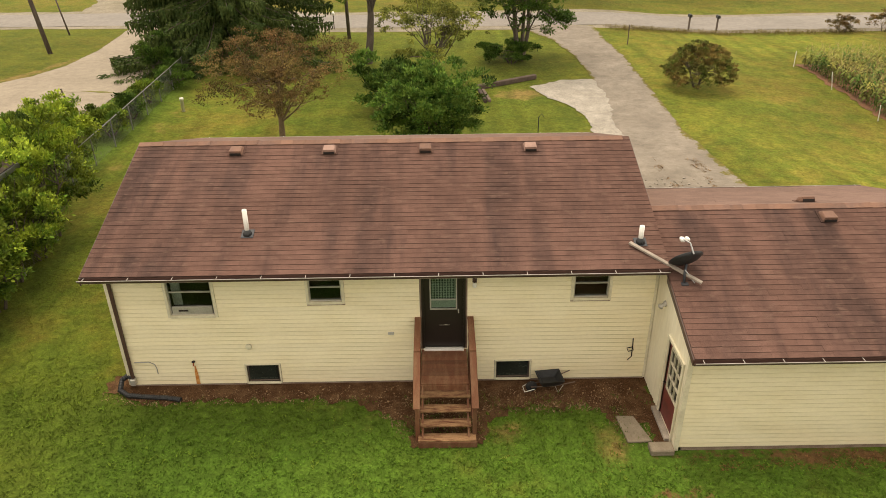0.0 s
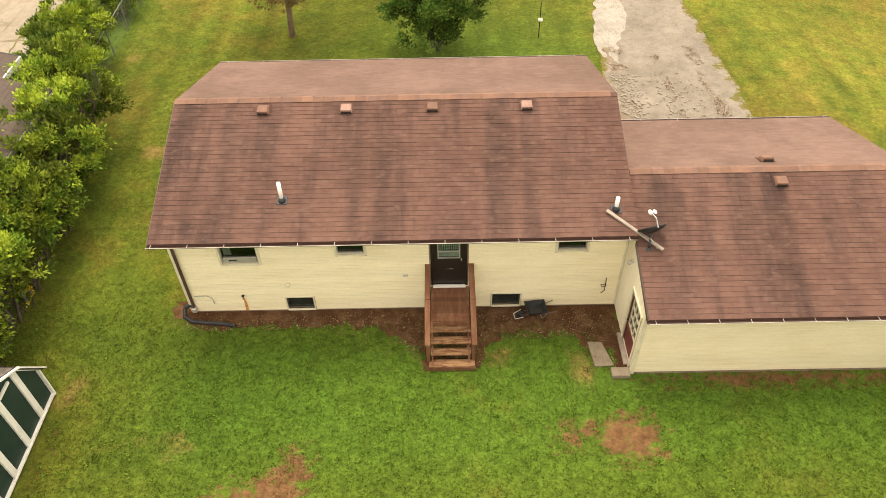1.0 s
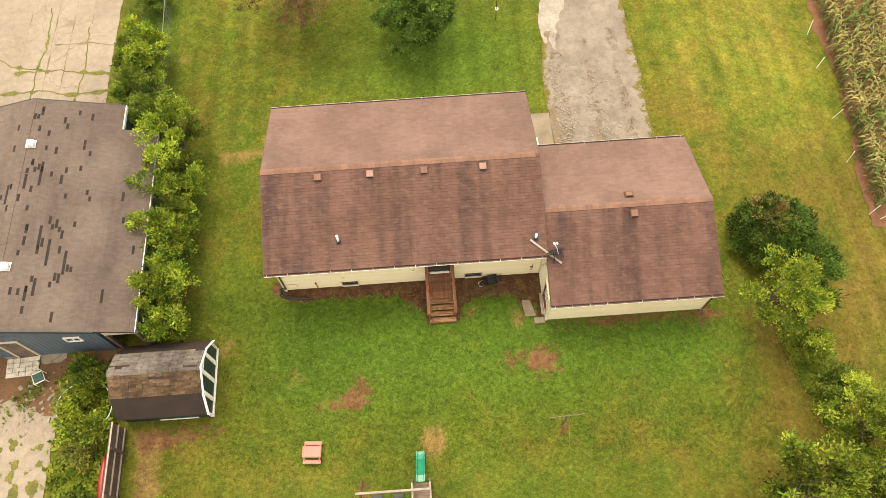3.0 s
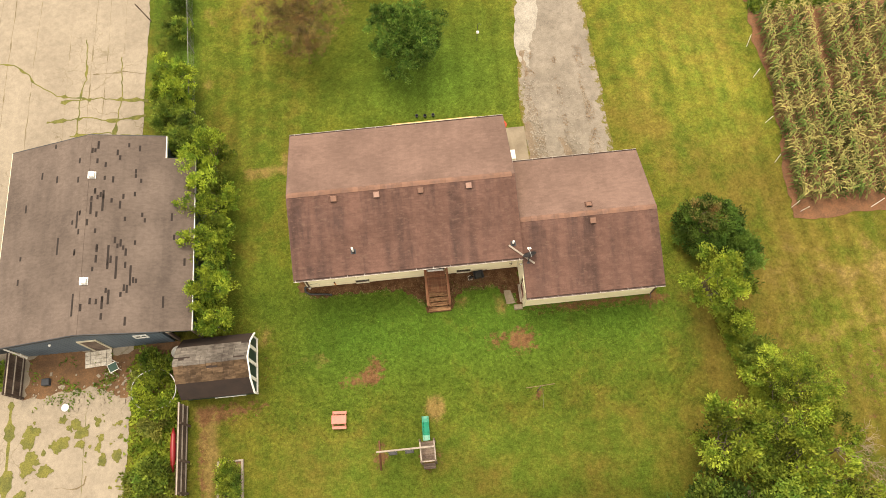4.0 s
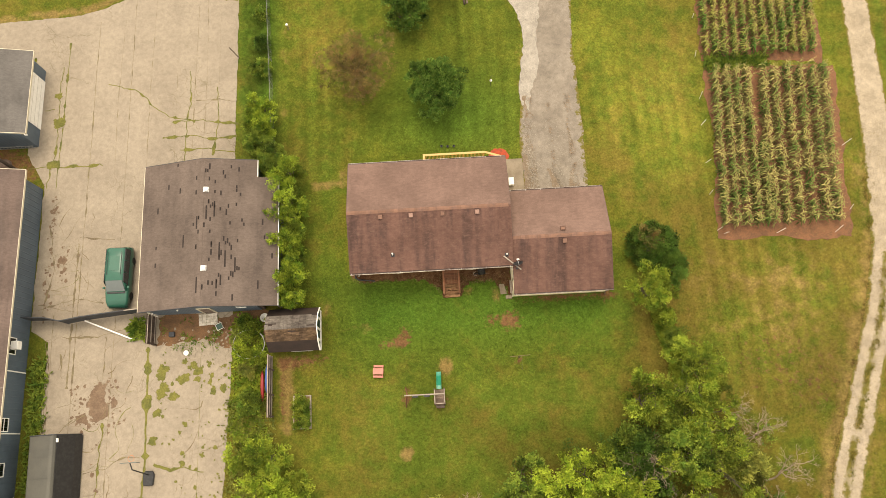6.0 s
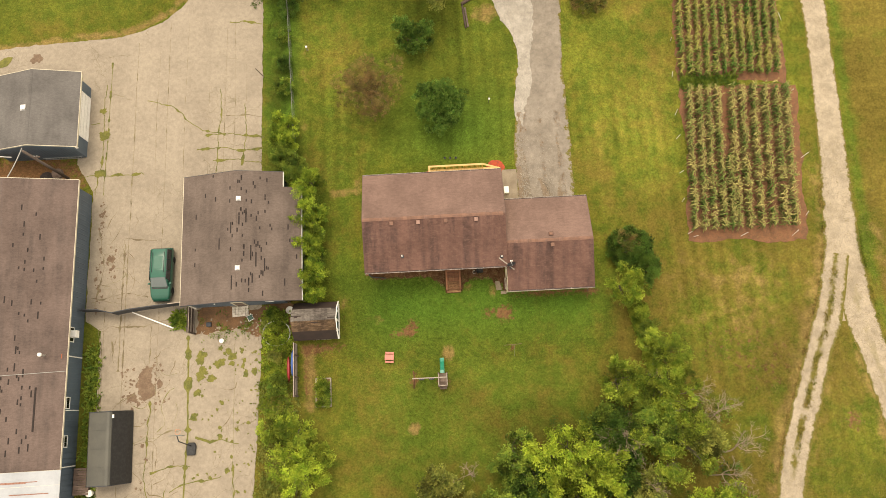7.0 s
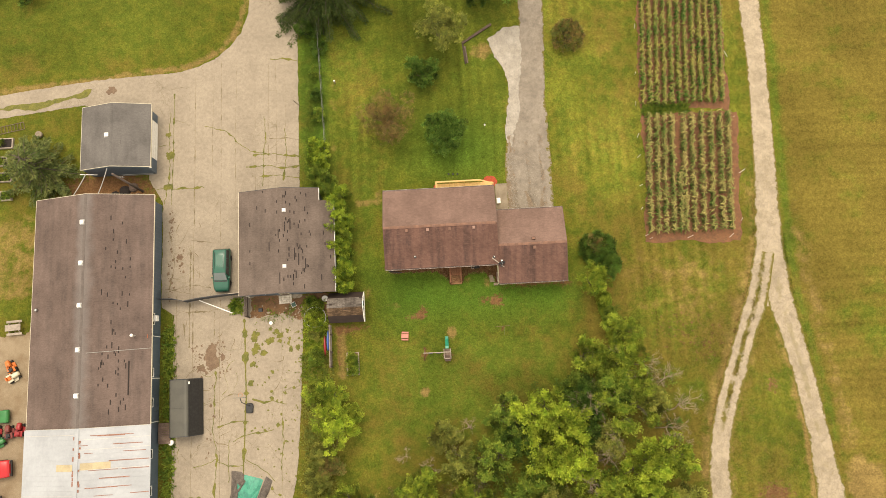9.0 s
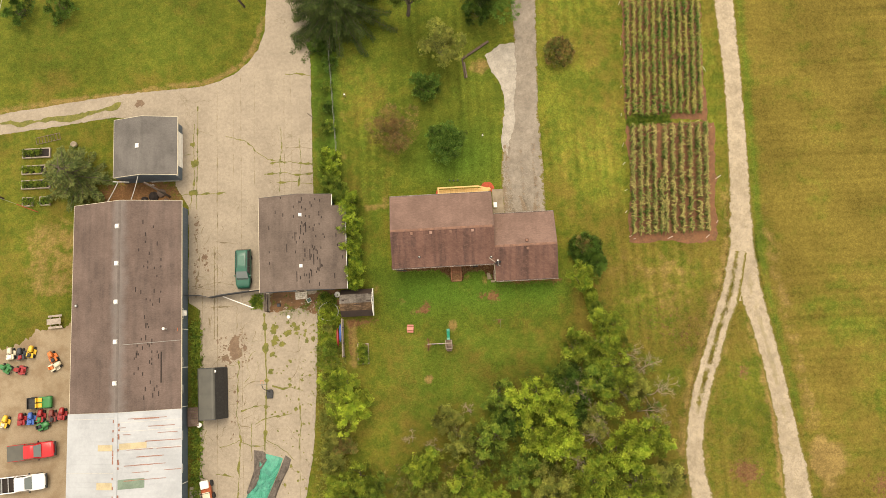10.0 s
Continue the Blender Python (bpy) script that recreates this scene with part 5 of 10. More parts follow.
part("door_handle", Geo().lathe([(0.02, 0), (0.03, 0.04), (0.02, 0.06)], (0, 0, 0), 10, Matrix.Translation((4.93, b - 0.07, 0.95)) @ Matrix.Rotation(-math.pi / 2, 4, "Y")), M_BARE, gd)
part("sill_board", Geo().box(4.76, 4.9, -2.2, -1.1, 0.0, 0.09), M_PALEWOOD, garage, "pale board below the side door", 0.01)
solo("concrete_step", Geo().box(4.36, 4.86, -2.64, -2.34, 0.0, 0.15), M_CONC, "pale concrete block step at the garage corner", "step", bevel=0.02)
solo("stepping_slab", Geo().prism([(3.88, -1.38), (4.28, -1.40), (4.50, -2.22), (3.96, -2.24)], 0.0, 0.055, "xy"), M_CONC, "worn concrete slab set in the mulch", "slab", bevel=0.015)

# the back steps
stairs = thing("wooden_steps", "red-stained wooden back steps with side rails and worn treads", "steps")
for k in range(9):
    y = -0.02 - k * 0.145
    part("deck_board", Geo().box(-0.53, 0.53, y - 0.139, y, 0.955, 0.993), M_DECK, stairs, "", 0.005)
for k in range(4):
    y, z = -1.32 - k * 0.235, 0.82 - k * 0.208
    part("tread", Geo().box(-0.55 if k < 3 else -0.6, 0.56 if k < 3 else 0.66, y - 0.135, y, z - 0.04, z), M_TREAD, stairs, "", 0.006)
    part("tread", Geo().box(-0.55 if k < 3 else -0.6, 0.56 if k < 3 else 0.66, y - 0.275 + 0.03, y - 0.14, z - 0.04, z), M_TREAD, stairs, "", 0.006)
part("riser_board", Geo().box(-0.6, 0.68, -2.285, -2.245, 0.0, 0.155), M_DECK, stairs, "", 0.006)
part("rim_board", Geo().box(-0.55, 0.55, -1.335, -1.30, 0.78, 0.952), M_DECK, stairs)
for s in (-1, 1):
    o = 0.02 if s > 0 else 0
    for x in (0.42,):
        part("stringer", Geo().prism([(-1.33, 0.95), (-2.24, 0.14), (-2.24, 0.0), (-2.05, 0.0), (-1.33, 0.62)], s * 0.50 - 0.02, s * 0.50 + 0.02, "yz"), M_DECK, stairs)
    part("post", Geo().box(s * 0.60 + o - 0.045, s * 0.60 + o + 0.045, -0.13, -0.04, 0.0, 1.86), M_DECK, stairs, "", 0.006)
    part("post", Geo().box(s * 0.60 + o - 0.045, s * 0.60 + o + 0.045, -1.29, -1.20, 0.0, 1.78), M_DECK, stairs, "", 0.006)
    part("post", Geo().box(s * 0.61 + o - 0.045, s * 0.61 + o + 0.045, -2.08, -1.99, 0.0, 0.95), M_DECK, stairs, "", 0.006)
    part("rail_cap", Geo().beam((s * 0.60 + o, -0.02, 1.90), (s * 0.60 + o, -1.26, 1.83), 0.145, 0.04), M_DECK, stairs, "", 0.006)
    part("rail_cap", Geo().beam((s * 0.60 + o, -1.22, 1.815), (s * 0.62 + o, -2.12, 0.945), 0.15, 0.04), M_DECK, stairs, "", 0.006)
    part("side_rail", Geo().beam((s * 0.56 + o, -0.04, 1.42), (s * 0.56 + o, -1.26, 1.42), 0.03, 0.10), M_DECK, stairs)
    part("side_rail", Geo().beam((s * 0.56 + o, -1.26, 1.42), (s * 0.57 + o, -2.05, 0.62), 0.03, 0.10), M_DECK, stairs)

# satellite dish and the board it stands on
solo("diagonal_board", Geo().beam((4.14, 0.05, 3.745), (5.47, -1.0, 3.30), 0.10, 0.045), M_PALEWOOD, "weathered plank lying across both roofs", "plank", bevel=0.006)
dish = thing("satellite_dish", "dark satellite dish on a short mast on the roof edge", "satellite dish")
part("foot", Geo().box(5.07, 5.23, -0.95, -0.76, 3.19, 3.235), M_PANEL, dish, "", 0.01)
part("mast", Geo().tube([(5.15, -0.85, 3.2), (5.15, -0.80, 3.42), (5.20, -0.68, 3.58)], 0.028, 10), M_PANEL, dish, "", 0, True)
part("brace", Geo().tube([(5.15, -0.78, 3.5), (5.36, -0.9, 3.24)], 0.012, 6), M_GALV, dish)
md = Matrix.Translation((5.23, -0.66, 3.60)) @ Matrix.Rotation(0.25, 4, "Z") @ Matrix.Rotation(math.radians(-52), 4, "X")
part("reflector", Geo().lathe([(0.02, 0.012), (0.16, 0.028), (0.29, 0.07), (0.385, 0.125), (0.39, 0.118), (0.29, 0.055), (0.16, 0.012), (0.02, -0.004)], (0, 0, 0), 28, md @ Matrix.Diagonal((1, 0.86, 1, 1))), M_BLACK, dish, "dark reflector", 0, True)
part("arm", Geo().tube([md @ Vector((0, -0.33, 0.06)), md @ Vector((0, -0.36, 0.30)), md @ Vector((0, -0.14, 0.52))], 0.017, 8), M_GALV, dish)
part("receiver", Geo().lathe([(0.03, -0.05), (0.055, 0.0), (0.055, 0.05), (0.02, 0.10)], (0, 0, 0), 12, md @ Matrix.Translation((0, -0.12, 0.52)) @ Matrix.Rotation(2.6, 4, "X")), M_WHITE, dish, "white receiver horn", 0, True)
part("receiver", Geo().lathe([(0.03, -0.05), (0.045, 0.0), (0.045, 0.05), (0.02, 0.08)], (0, 0, 0), 12, md @ Matrix.Translation((0.11, -0.14, 0.50)) @ Matrix.Rotation(2.6, 4, "X")), M_WHITE, dish, "", 0, True)

# drain pipe, wheelbarrow
pts = [(-7.50, -0.06, 0.30), (-7.66, 0.0, 0.34), (-7.80, -0.05, 0.26), (-7.80, -0.26, 0.10), (-7.55, -0.42, 0.075), (-7.1, -0.47, 0.07), (-6.6, -0.52, 0.07), (-6.22, -0.60, 0.07)]
fine, radii = [], []
for p, q in zip(pts, pts[1:]):
    n = max(3, int(math.dist(p, q) / 0.03))
    for k in range(n):
        fine.append(tuple(u + (v - u) * k / n for u, v in zip(p, q)))
        radii.append(0.066 if len(fine) % 2 else 0.056)
solo("drain_pipe", Geo().tube(fine, radii, 10), M_BLACK, "black corrugated drain pipe lying on the mulch", "pipe")
barrow = thing("wheelbarrow", "black wheelbarrow standing in the mulch bed", "wheelbarrow", pose(2.52, -0.36, 0.02, 0, 0, 8) @ Matrix.Scale(0.76, 4))
part("tray", Geo().add([(-0.28, -0.22, 0.28), (0.24, -0.22, 0.28), (0.24, 0.22, 0.28), (-0.28, 0.22, 0.28), (-0.42, -0.33, 0.52), (0.38, -0.33, 0.50), (0.38, 0.33, 0.50), (-0.42, 0.33, 0.52), (-0.39, -0.30, 0.52), (0.35, -0.30, 0.50), (0.35, 0.30, 0.50), (-0.39, 0.30, 0.52), (-0.26, -0.2, 0.31), (0.22, -0.2, 0.31), (0.22, 0.2, 0.31), (-0.26, 0.2, 0.31)],
    [(3, 2, 1, 0), (0, 1, 5, 4), (1, 2, 6, 5), (2, 3, 7, 6), (3, 0, 4, 7), (4, 5, 9, 8), (5, 6, 10, 9), (6, 7, 11, 10), (7, 4, 8, 11), (8, 9, 13, 12), (9, 10, 14, 13), (10, 11, 15, 14), (11, 8, 12, 15), (12, 13, 14, 15)]), M_BLACK, barrow, "black tray")
for s in (-1, 1):
    part("handle", Geo().tube([(-0.62, s * 0.06, 0.20), (0.1, s * 0.2, 0.26), (0.72, s * 0.29, 0.42)], 0.017, 8), M_OLDWOOD, barrow, "wooden handle")
    part("leg", Geo().tube([(0.1, s * 0.2, 0.28), (0.22, s * 0.22, 0.0), (0.36, s * 0.24, 0.30)], 0.013, 8), M_ALU, barrow, "pale steel leg")
wh = part("wheel", Geo().lathe([(0.10, -0.04), (0.18, -0.035), (0.18, 0.035), (0.10, 0.04)], (0, 0, 0), 18, Matrix.Translation((-0.6, 0, 0.18)) @ Matrix.Rotation(math.pi / 2, 4, "X")), M_RUBBER, barrow, "", 0, True)
part("nose_guard", Geo().tube([(-0.55, -0.2, 0.22), (-0.84, -0.14, 0.1), (-0.84, 0.14, 0.1), (-0.55, 0.2, 0.22)], 0.013, 8), M_WHITE, barrow, "pale front guard")

# the street side: ramp, walk and bed
ramp = thing("front_ramp", "new yellow timber porch ramp with rails", "ramp", pose(0, 0, -0.0))
for k in range(22):
    x = -1.65 + k * 0.3
    part("ramp_board", Geo().box(x, x + 0.29, 8.1, 9.68, 0.42 - 0.004 * k, 0.455 - 0.004 * k), M_NEWWOOD, ramp)
part("front_rail", Geo().box(-1.63, 3.4, 9.62, 9.80, 1.28, 1.32), M_NEWWOOD, ramp, "", 0.005)
part("front_rail", Geo().beam((3.4, 9.71, 1.30), (5.0, 9.25, 1.12), 0.17, 0.04), M_NEWWOOD, ramp, "", 0.005)
part("end_rail", Geo().box(-1.80, -1.63, 8.45, 9.80, 1.28, 1.32), M_NEWWOOD, ramp, "", 0.005)
for x in (-1.72, -0.1, 1.6, 3.35, 4.9):
    y = 9.71 if x < 4 else 9.27
    part("post", Geo().box(x - 0.045, x + 0.045, y - 0.045, y + 0.045, -0.1, 1.28), M_NEWWOOD, ramp)
for k in range(44):
    x = -1.6 + k * 0.115
    part("baluster", Geo().box(x - 0.018, x + 0.018, 9.67, 9.705, 0.36, 1.27), M_NEWWOOD, ramp)
sheet("red_mulch_bed", [(4.6 + 0.92 * math.cos(2 * math.pi * k / 14), 9.72 + 0.74 * math.sin(2 * math.pi * k / 14)) for k in range(14)], M_REDMULCH, 0.05, "small round bed of bright red mulch", "flower bed", 0.05, 0.15, 65)
sheet("red_mulch_end", [(-2.0, 9.7), (-1.7, 9.8), (-1.7, 8.3), (-2.1, 8.3)], M_REDMULCH, 0.05, "red mulch at the ramp's end", "flower bed", 0.04, 0.15, 66)
solo("concrete_walk", Geo().box(5.22, 6.62, 5.7, 9.45, -0.15, 0.06), M_CONC, "pale concrete walk between house and driveway", "walk", kind="structure", bevel=0.015)
solo("white_crate", Geo().box(5.30, 5.74, 7.0, 7.65, 0.06, 0.42), M_WHITE, "white plastic crate on the walk", "crate", bevel=0.02)

# ---- the neighbour's buildings ----


def courses(parent, name, material, ya, yb, xe, ze, xr, zr, pitch=0.15):
    """Shingle courses of a far roof whose ridge runs along y, joined."""
    count = int(math.hypot(xr - xe, zr - ze) / pitch)
    sx = 1 if xr > xe else -1
    nrm = Vector((-(zr - ze), 0, abs(xr - xe))).normalized()
    nrm.x *= sx
    geo = Geo()
    r = np.random.default_rng(int(abs(xe * 10)))
    for k in range(count):
        a, b = k / count, (k + 1.12) / count
        y = ya
        while y < yb:
            y2 = min(yb, y + 2.0 + 3 * r.random())
            p = [Vector((xe + (xr - xe) * t, yy, ze + (zr - ze) * t)) for t in (a, b) for yy in (y, y2)]
            up = 0.007 + 0.002 * r.random()
            c = [p[0], p[1], p[3], p[2], p[0] + nrm * up, p[1] + nrm * up, p[3] + nrm * 0.004, p[2] + nrm * 0.004]
            geo.add(c, [(0, 1, 2, 3), (4, 5, 6, 7), (0, 1, 5, 4), (1, 2, 6, 5), (2, 3, 7, 6), (3, 0, 4, 7)])
            y = y2
    return tagged(part(name, geo, material, parent), kind="stuff")


def bare_marks(parent, seed, count, ya, yb, xa, xb, height, long=0.9, bias=None):
    """Short dark slots where tabs have blown off, each along its course."""
    r = np.random.default_rng(seed)
    for k in range(count):
        y = ya + (yb - ya) * (r.random() if bias is None else r.beta(*bias))
        x = xa + round((xb - xa) * r.random() / 0.146) * 0.146
        n = 0.26 + long * r.random() ** 2.5
        w = 0.055
        c = [(x + s * w, y + t * n / 2, height(x + s * w) + 0.015) for s, t in ((-1, -1), (1, -1), (1, 1), (-1, 1))]
        c += [(p[0], p[1], p[2] - 0.012) for p in c]
        part("missing_shingle", Geo().add(c, [(0, 1, 2, 3), (7, 6, 5, 4), (0, 1, 5, 4), (1, 2, 6, 5), (2, 3, 7, 6), (3, 0, 4, 7)]), M_BARE, parent)


def gable_roof(parent, y0, y1, xw, zw, xr, zr, xe, ze, material, label, thick=0.16):
    """A gable roof whose ridge runs along y."""
    r = part("roof", Geo().prism([(xw, zw - thick), (xr, zr - thick), (xe, ze - thick), (xe, ze), (xr, zr), (xw, zw)], y0, y1, "xz"), M_PANEL, parent, label)
    courses(r, "west_shingling", material, y0, y1, xw, zw, xr, zr)
    courses(r, "east_shingling", material, y0, y1, xe, ze, xr, zr)
    for y, s in ((y0, -1), (y1, 1)):
        part("rake_trim", Geo().prism([(xw, zw - thick - 0.03), (xr, zr - thick - 0.03), (xe, ze - thick - 0.03), (xe, ze + 0.02), (xr, zr + 0.02), (xw, zw + 0.02)], min(y, y + s * 0.04), max(y, y + s * 0.04), "xz"), M_CREAM if parent is not shop else M_PANEL, r)
    for x, z, s in ((xw, zw, -1), (xe, ze, 1))[: 1 if parent is shop else 2]:
        part("eave_trim", Geo().box(min(x, x + s * 0.035), max(x, x + s * 0.035), y0, y1, z - thick - 0.02, z + 0.012), M_CREAM, r, "pale eave trim")
    geo = Geo()
    y = y0
    while y < y1 - 0.1:
        e = min(y + 0.31, y1)
        s1, s2 = (zr - zw) / (xr - xw), (ze - zr) / (xe - xr)
        c = [(xr - 0.15, y, zr - 0.15 * s1 + 0.03), (xr, y, zr + 0.035), (xr + 0.15, y, zr + 0.15 * s2 + 0.03), (xr - 0.15, e, zr - 0.15 * s1 + 0.022), (xr, e, zr + 0.025), (xr + 0.15, e, zr + 0.15 * s2 + 0.022)]
        c += [(p[0], p[1], p[2] - 0.03) for p in c]
        geo.add(c, [(0, 1, 4, 3), (1, 2, 5, 4), (0, 3, 9, 6), (2, 8, 11, 5), (0, 6, 7, 1), (1, 7, 8, 2), (3, 4, 10, 9), (4, 5, 11, 10)])
        y = e
    tagged(part("ridge_capping", geo, M_RIDGE if xr < -37 and y0 < 0 else material, r), kind="stuff")
    return r


def box_vent(parent, x, y, z, w=0.5, tilt=0.0):
    m = Matrix.Translation((x, y, z)) @ Matrix.Rotation(tilt, 4, "Y")
    v = part("roof_vent", Geo().box(-w / 2, w / 2, -w / 2, w / 2, -0.02, 0.22, m), M_WHITE, parent, "white metal roof vent", 0.03)
    part("vent_base", Geo().box(-w * 0.7, w * 0.7, -w * 0.7, w * 0.7, 0.012, 0.03, m), M_GALV, v)


def wall_window(parent, x, y, z, w, h, side, bars=True):
    """A small white window on a wall that faces +x ('x') or -y ('y')."""
    f = 0.07

    def b(u0, u1, o0, o1, z0, z1):
        return Geo().box(x + o0, x + o1, y + u0, y + u1, z0, z1) if side == "x" else Geo().box(x + u0, x + u1, y - o1, y - o0, z0, z1)

    win = part("window", b(-w / 2, w / 2, 0.0, 0.02, z - h / 2, z + h / 2), M_DARKGLASS, parent, "small white-framed window")
    for u0, u1, z0, z1 in ((-w / 2 - f, -w / 2, z - h / 2 - f, z + h / 2 + f), (w / 2, w / 2 + f, z - h / 2 - f, z + h / 2 + f), (-w / 2, w / 2, z + h / 2, z + h / 2 + f), (-w / 2, w / 2, z - h / 2 - f, z - h / 2)):
        part("frame", b(u0, u1, 0.0, 0.06, z0, z1), M_WHITE, win)
    if bars:
        part("meeting_rail", b(-0.025, 0.025, 0.02, 0.05, z - h / 2, z + h / 2) if w > h else b(-w / 2, w / 2, 0.02, 0.05, z - 0.03, z + 0.03), M_WHITE, win)
    return win


def ribbed(place, u0, u1, z0, z1, gap=0.3, depth=0.03):
    """A wall of upright metal ribs. place(u, out, z)."""
    geo = Geo()
    u = u0
    while u < u1 - 0.01:
        v = min(u + gap, u1)
        c = [place(a, o, z) for z in (z0, z1) for a, o in ((u, 0.0), (u, depth), (u + 0.05, depth), (u + 0.08, 0.006), (v, 0.006), (v, 0.0))]
        geo.add(c, [(0, 1, 7, 6), (1, 2, 8, 7), (2, 3, 9, 8), (3, 4, 10, 9), (4, 5, 11, 10), (5, 0, 6, 11), (0, 5, 4, 3, 2, 1), (6, 7, 8, 9, 10, 11)])
        u = v
    return geo


# workshop
shop = thing("workshop", "low blue-grey workshop with a worn grey-brown shingle roof", "workshop")
SRX, SRZ, SW, SE = -19.25, 4.35, -24.4, -15.15
sz = lambda x: SRZ - abs(x - SRX) * 0.245
sr = gable_roof(shop, -2.72, 9.25, SW, sz(SW), SRX, SRZ, SE, sz(SE), M_GREYSH, "worn grey-brown shingles with many missing tabs")
LX = -13.55
lean = part("lean_to_roof", Geo().prism([(SE + 0.06, sz(SE) - 0.16), (LX, sz(LX) - 0.16), (LX, sz(LX)), (SE + 0.06, sz(SE + 0.06))], -2.72, 7.8, "xz"), M_PANEL, shop, "lean-to roof of the same worn shingles")
courses(lean, "lean_shingling", M_GREYSH, -2.72, 7.8, LX, sz(LX), SE, sz(SE))
part("eave_trim", Geo().box(SE, SE + 0.05, 7.82, 9.25, sz(SE) - 0.16, sz(SE) + 0.02), M_WHITE, sr, "white eave trim")
part("eave_trim", Geo().box(LX, LX + 0.05, -2.72, 7.8, sz(LX) - 0.18, sz(LX) - 0.02), M_GALV, lean)
bare_marks(sr, 3, 60, -2.2, 9.0, -19.9, -15.9, sz, 0.25)
bare_marks(sr, 4, 18, -2.4, 5.5, -20.2, -16.6, sz, 1.1)
bare_marks(sr, 5, 7, -2.4, 9.0, -23.2, -20.6, sz, 1.0)
bare_marks(lean, 6, 4, -2.2, 7.0, -15.0, -13.9, sz, 0.6)
for y in (6.62, 0.23):
    box_vent(sr, -18.95, y, sz(-18.95) + 0.02, 0.31, 0.24)
for b in ((SW + 0.35, SW + 0.5, -2.45, 9.0, 0, sz(SW) - 0.05), (-13.95, -13.8, -2.3, 7.5, 0, sz(LX) - 0.1), (SE, -13.95, 7.35, 7.5, 0, 3.0), (SE - 0.35, SE - 0.2, 7.5, 9.0, 0, 3.1)):
    part("side_wall", Geo().box(*b), M_BLUEGREY, shop)
for y, face in ((-2.45, -1), (8.85, 1)):
    part("end_wall", Geo().prism([(SW + 0.5, 0), (SE - 0.35, 0), (SE - 0.35, 3.2), (SRX, SRZ - 0.2), (SW + 0.5, 2.95)], y, y + 0.15, "xz"), M_BLUEGREY, shop)
part("south_cladding", ribbed(lambda u, o, z: (u, -2.45 - o, z), SW + 0.4, -15.5, 0.05, 2.85, 0.23, 0.02), M_BLUEGREY, shop, "dark blue-grey boarded wall")
wall_window(shop, -16.7, -2.47, 1.95, 0.6, 0.38, "y")
part("lean_to_front", Geo().box(-15.35, -13.85, -2.4, -2.28, 1.9, 2.75), M_CREAM, shop, "cream board over the open bay")
part("bay_post", Geo().box(-13.98, -13.82, -2.42, -2.27, 0, 1.9), M_FENCEWOOD, shop)
part("bay_post", Geo().box(-15.35, -15.2, -2.42, -2.27, 0, 1.9), M_FENCEWOOD, shop)
d = part("shop_door", Geo().box(-20.1, -19.2, -2.505, -2.46, 0.06, 2.1), M_OLDWOOD, shop, "weathered grey-beige door", 0.01)
for b in ((-20.2, -20.1, 0.06, 2.2), (-19.2, -19.1, 0.06, 2.2), (-20.1, -19.2, 2.1, 2.2)):
    part("door_casing", Geo().box(b[0], b[1], -2.54, -2.47, b[2], b[3]), M_CREAM, shop, "cream door casing", 0.006)
part("wall_lamp", Geo().lathe([(0.03, 0), (0.08, 0.08), (0.06, 0.15)], (-21.6, -2.56, 2.2), 10), M_WHITE, shop, "white wall lamp", 0, True)
part("downspout", Geo().tube([(SW + 0.1, -2.6, 2.9), (SW + 0.35, -2.55, 2.6), (SW + 0.35, -2.55, 0.1)], 0.05, 6), M_WHITE, shop, "white downspout")
part("white_base_board", Geo().box(SW - 0.08, SW + 0.3, -2.3, 3.6, 0.03, 0.12), M_WHITE, shop, "white slab along the wall")

# long barn
barn = thing("barn", "long blue-grey metal barn with shingle and white metal roofs", "barn")
BW, BR, BE, BZ, BRZ = -47.5, -40.9, -33.9, 3.7, 5.6
bz = lambda x: BRZ - (BRZ - BZ) * (abs(x - BR) / (BE - BR) if x > BR else abs(x - BR) / (BR - BW))
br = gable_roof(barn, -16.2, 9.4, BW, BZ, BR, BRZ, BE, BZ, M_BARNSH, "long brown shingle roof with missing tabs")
bare_marks(br, 13, 34, -15.5, 7.0, -39.0, -36.2, bz, 0.45)
bare_marks(br, 14, 20, -15.0, -7.5, -39.2, -36.4, bz, 0.5)
part("missing_course", Geo().box(-36.2, -36.05, -13.0, -9.3, bz(-36.1) - 0.01, bz(-36.1) + 0.035), M_BARE, br)
for y in (6.2, 1.6, -3.1, -7.9, -12.8):
    box_vent(br, -41.15, y, bz(-41.15) + 0.02, 0.42, -0.2)
p = part("stove_pipe", Geo().lathe([(0.09, -0.1), (0.09, 0.75), (0.17, 0.75), (0.17, 0.95), (0.03, 1.02)], (-35.6, -6.6, bz(-35.6)), 12), M_WHITE, br, "white capped stove pipe", 0, True)
part("rust_run", Geo().box(-35.5, -34.3, -6.9, -6.5, bz(-34.9) - 0.15, bz(-34.9) - 0.14), M_RUST, br)
part("roof_lamp", Geo().lathe([(0.07, 0), (0.07, 0.15), (0.2, 0.2), (0.1, 0.34)], (-46.8, -3.2, bz(-46.8)), 12), M_GALV, br, "pale roof lamp", 0, True)
part("roof_cable", Geo().tube([(-40.3, -8.3, bz(-40.3) + 0.06), (-37, -8.15, bz(-37) + 0.05), (-33.95, -8.0, BZ + 0.04)], 0.025, 6), M_CABLE, br, "pale cable across the roof")
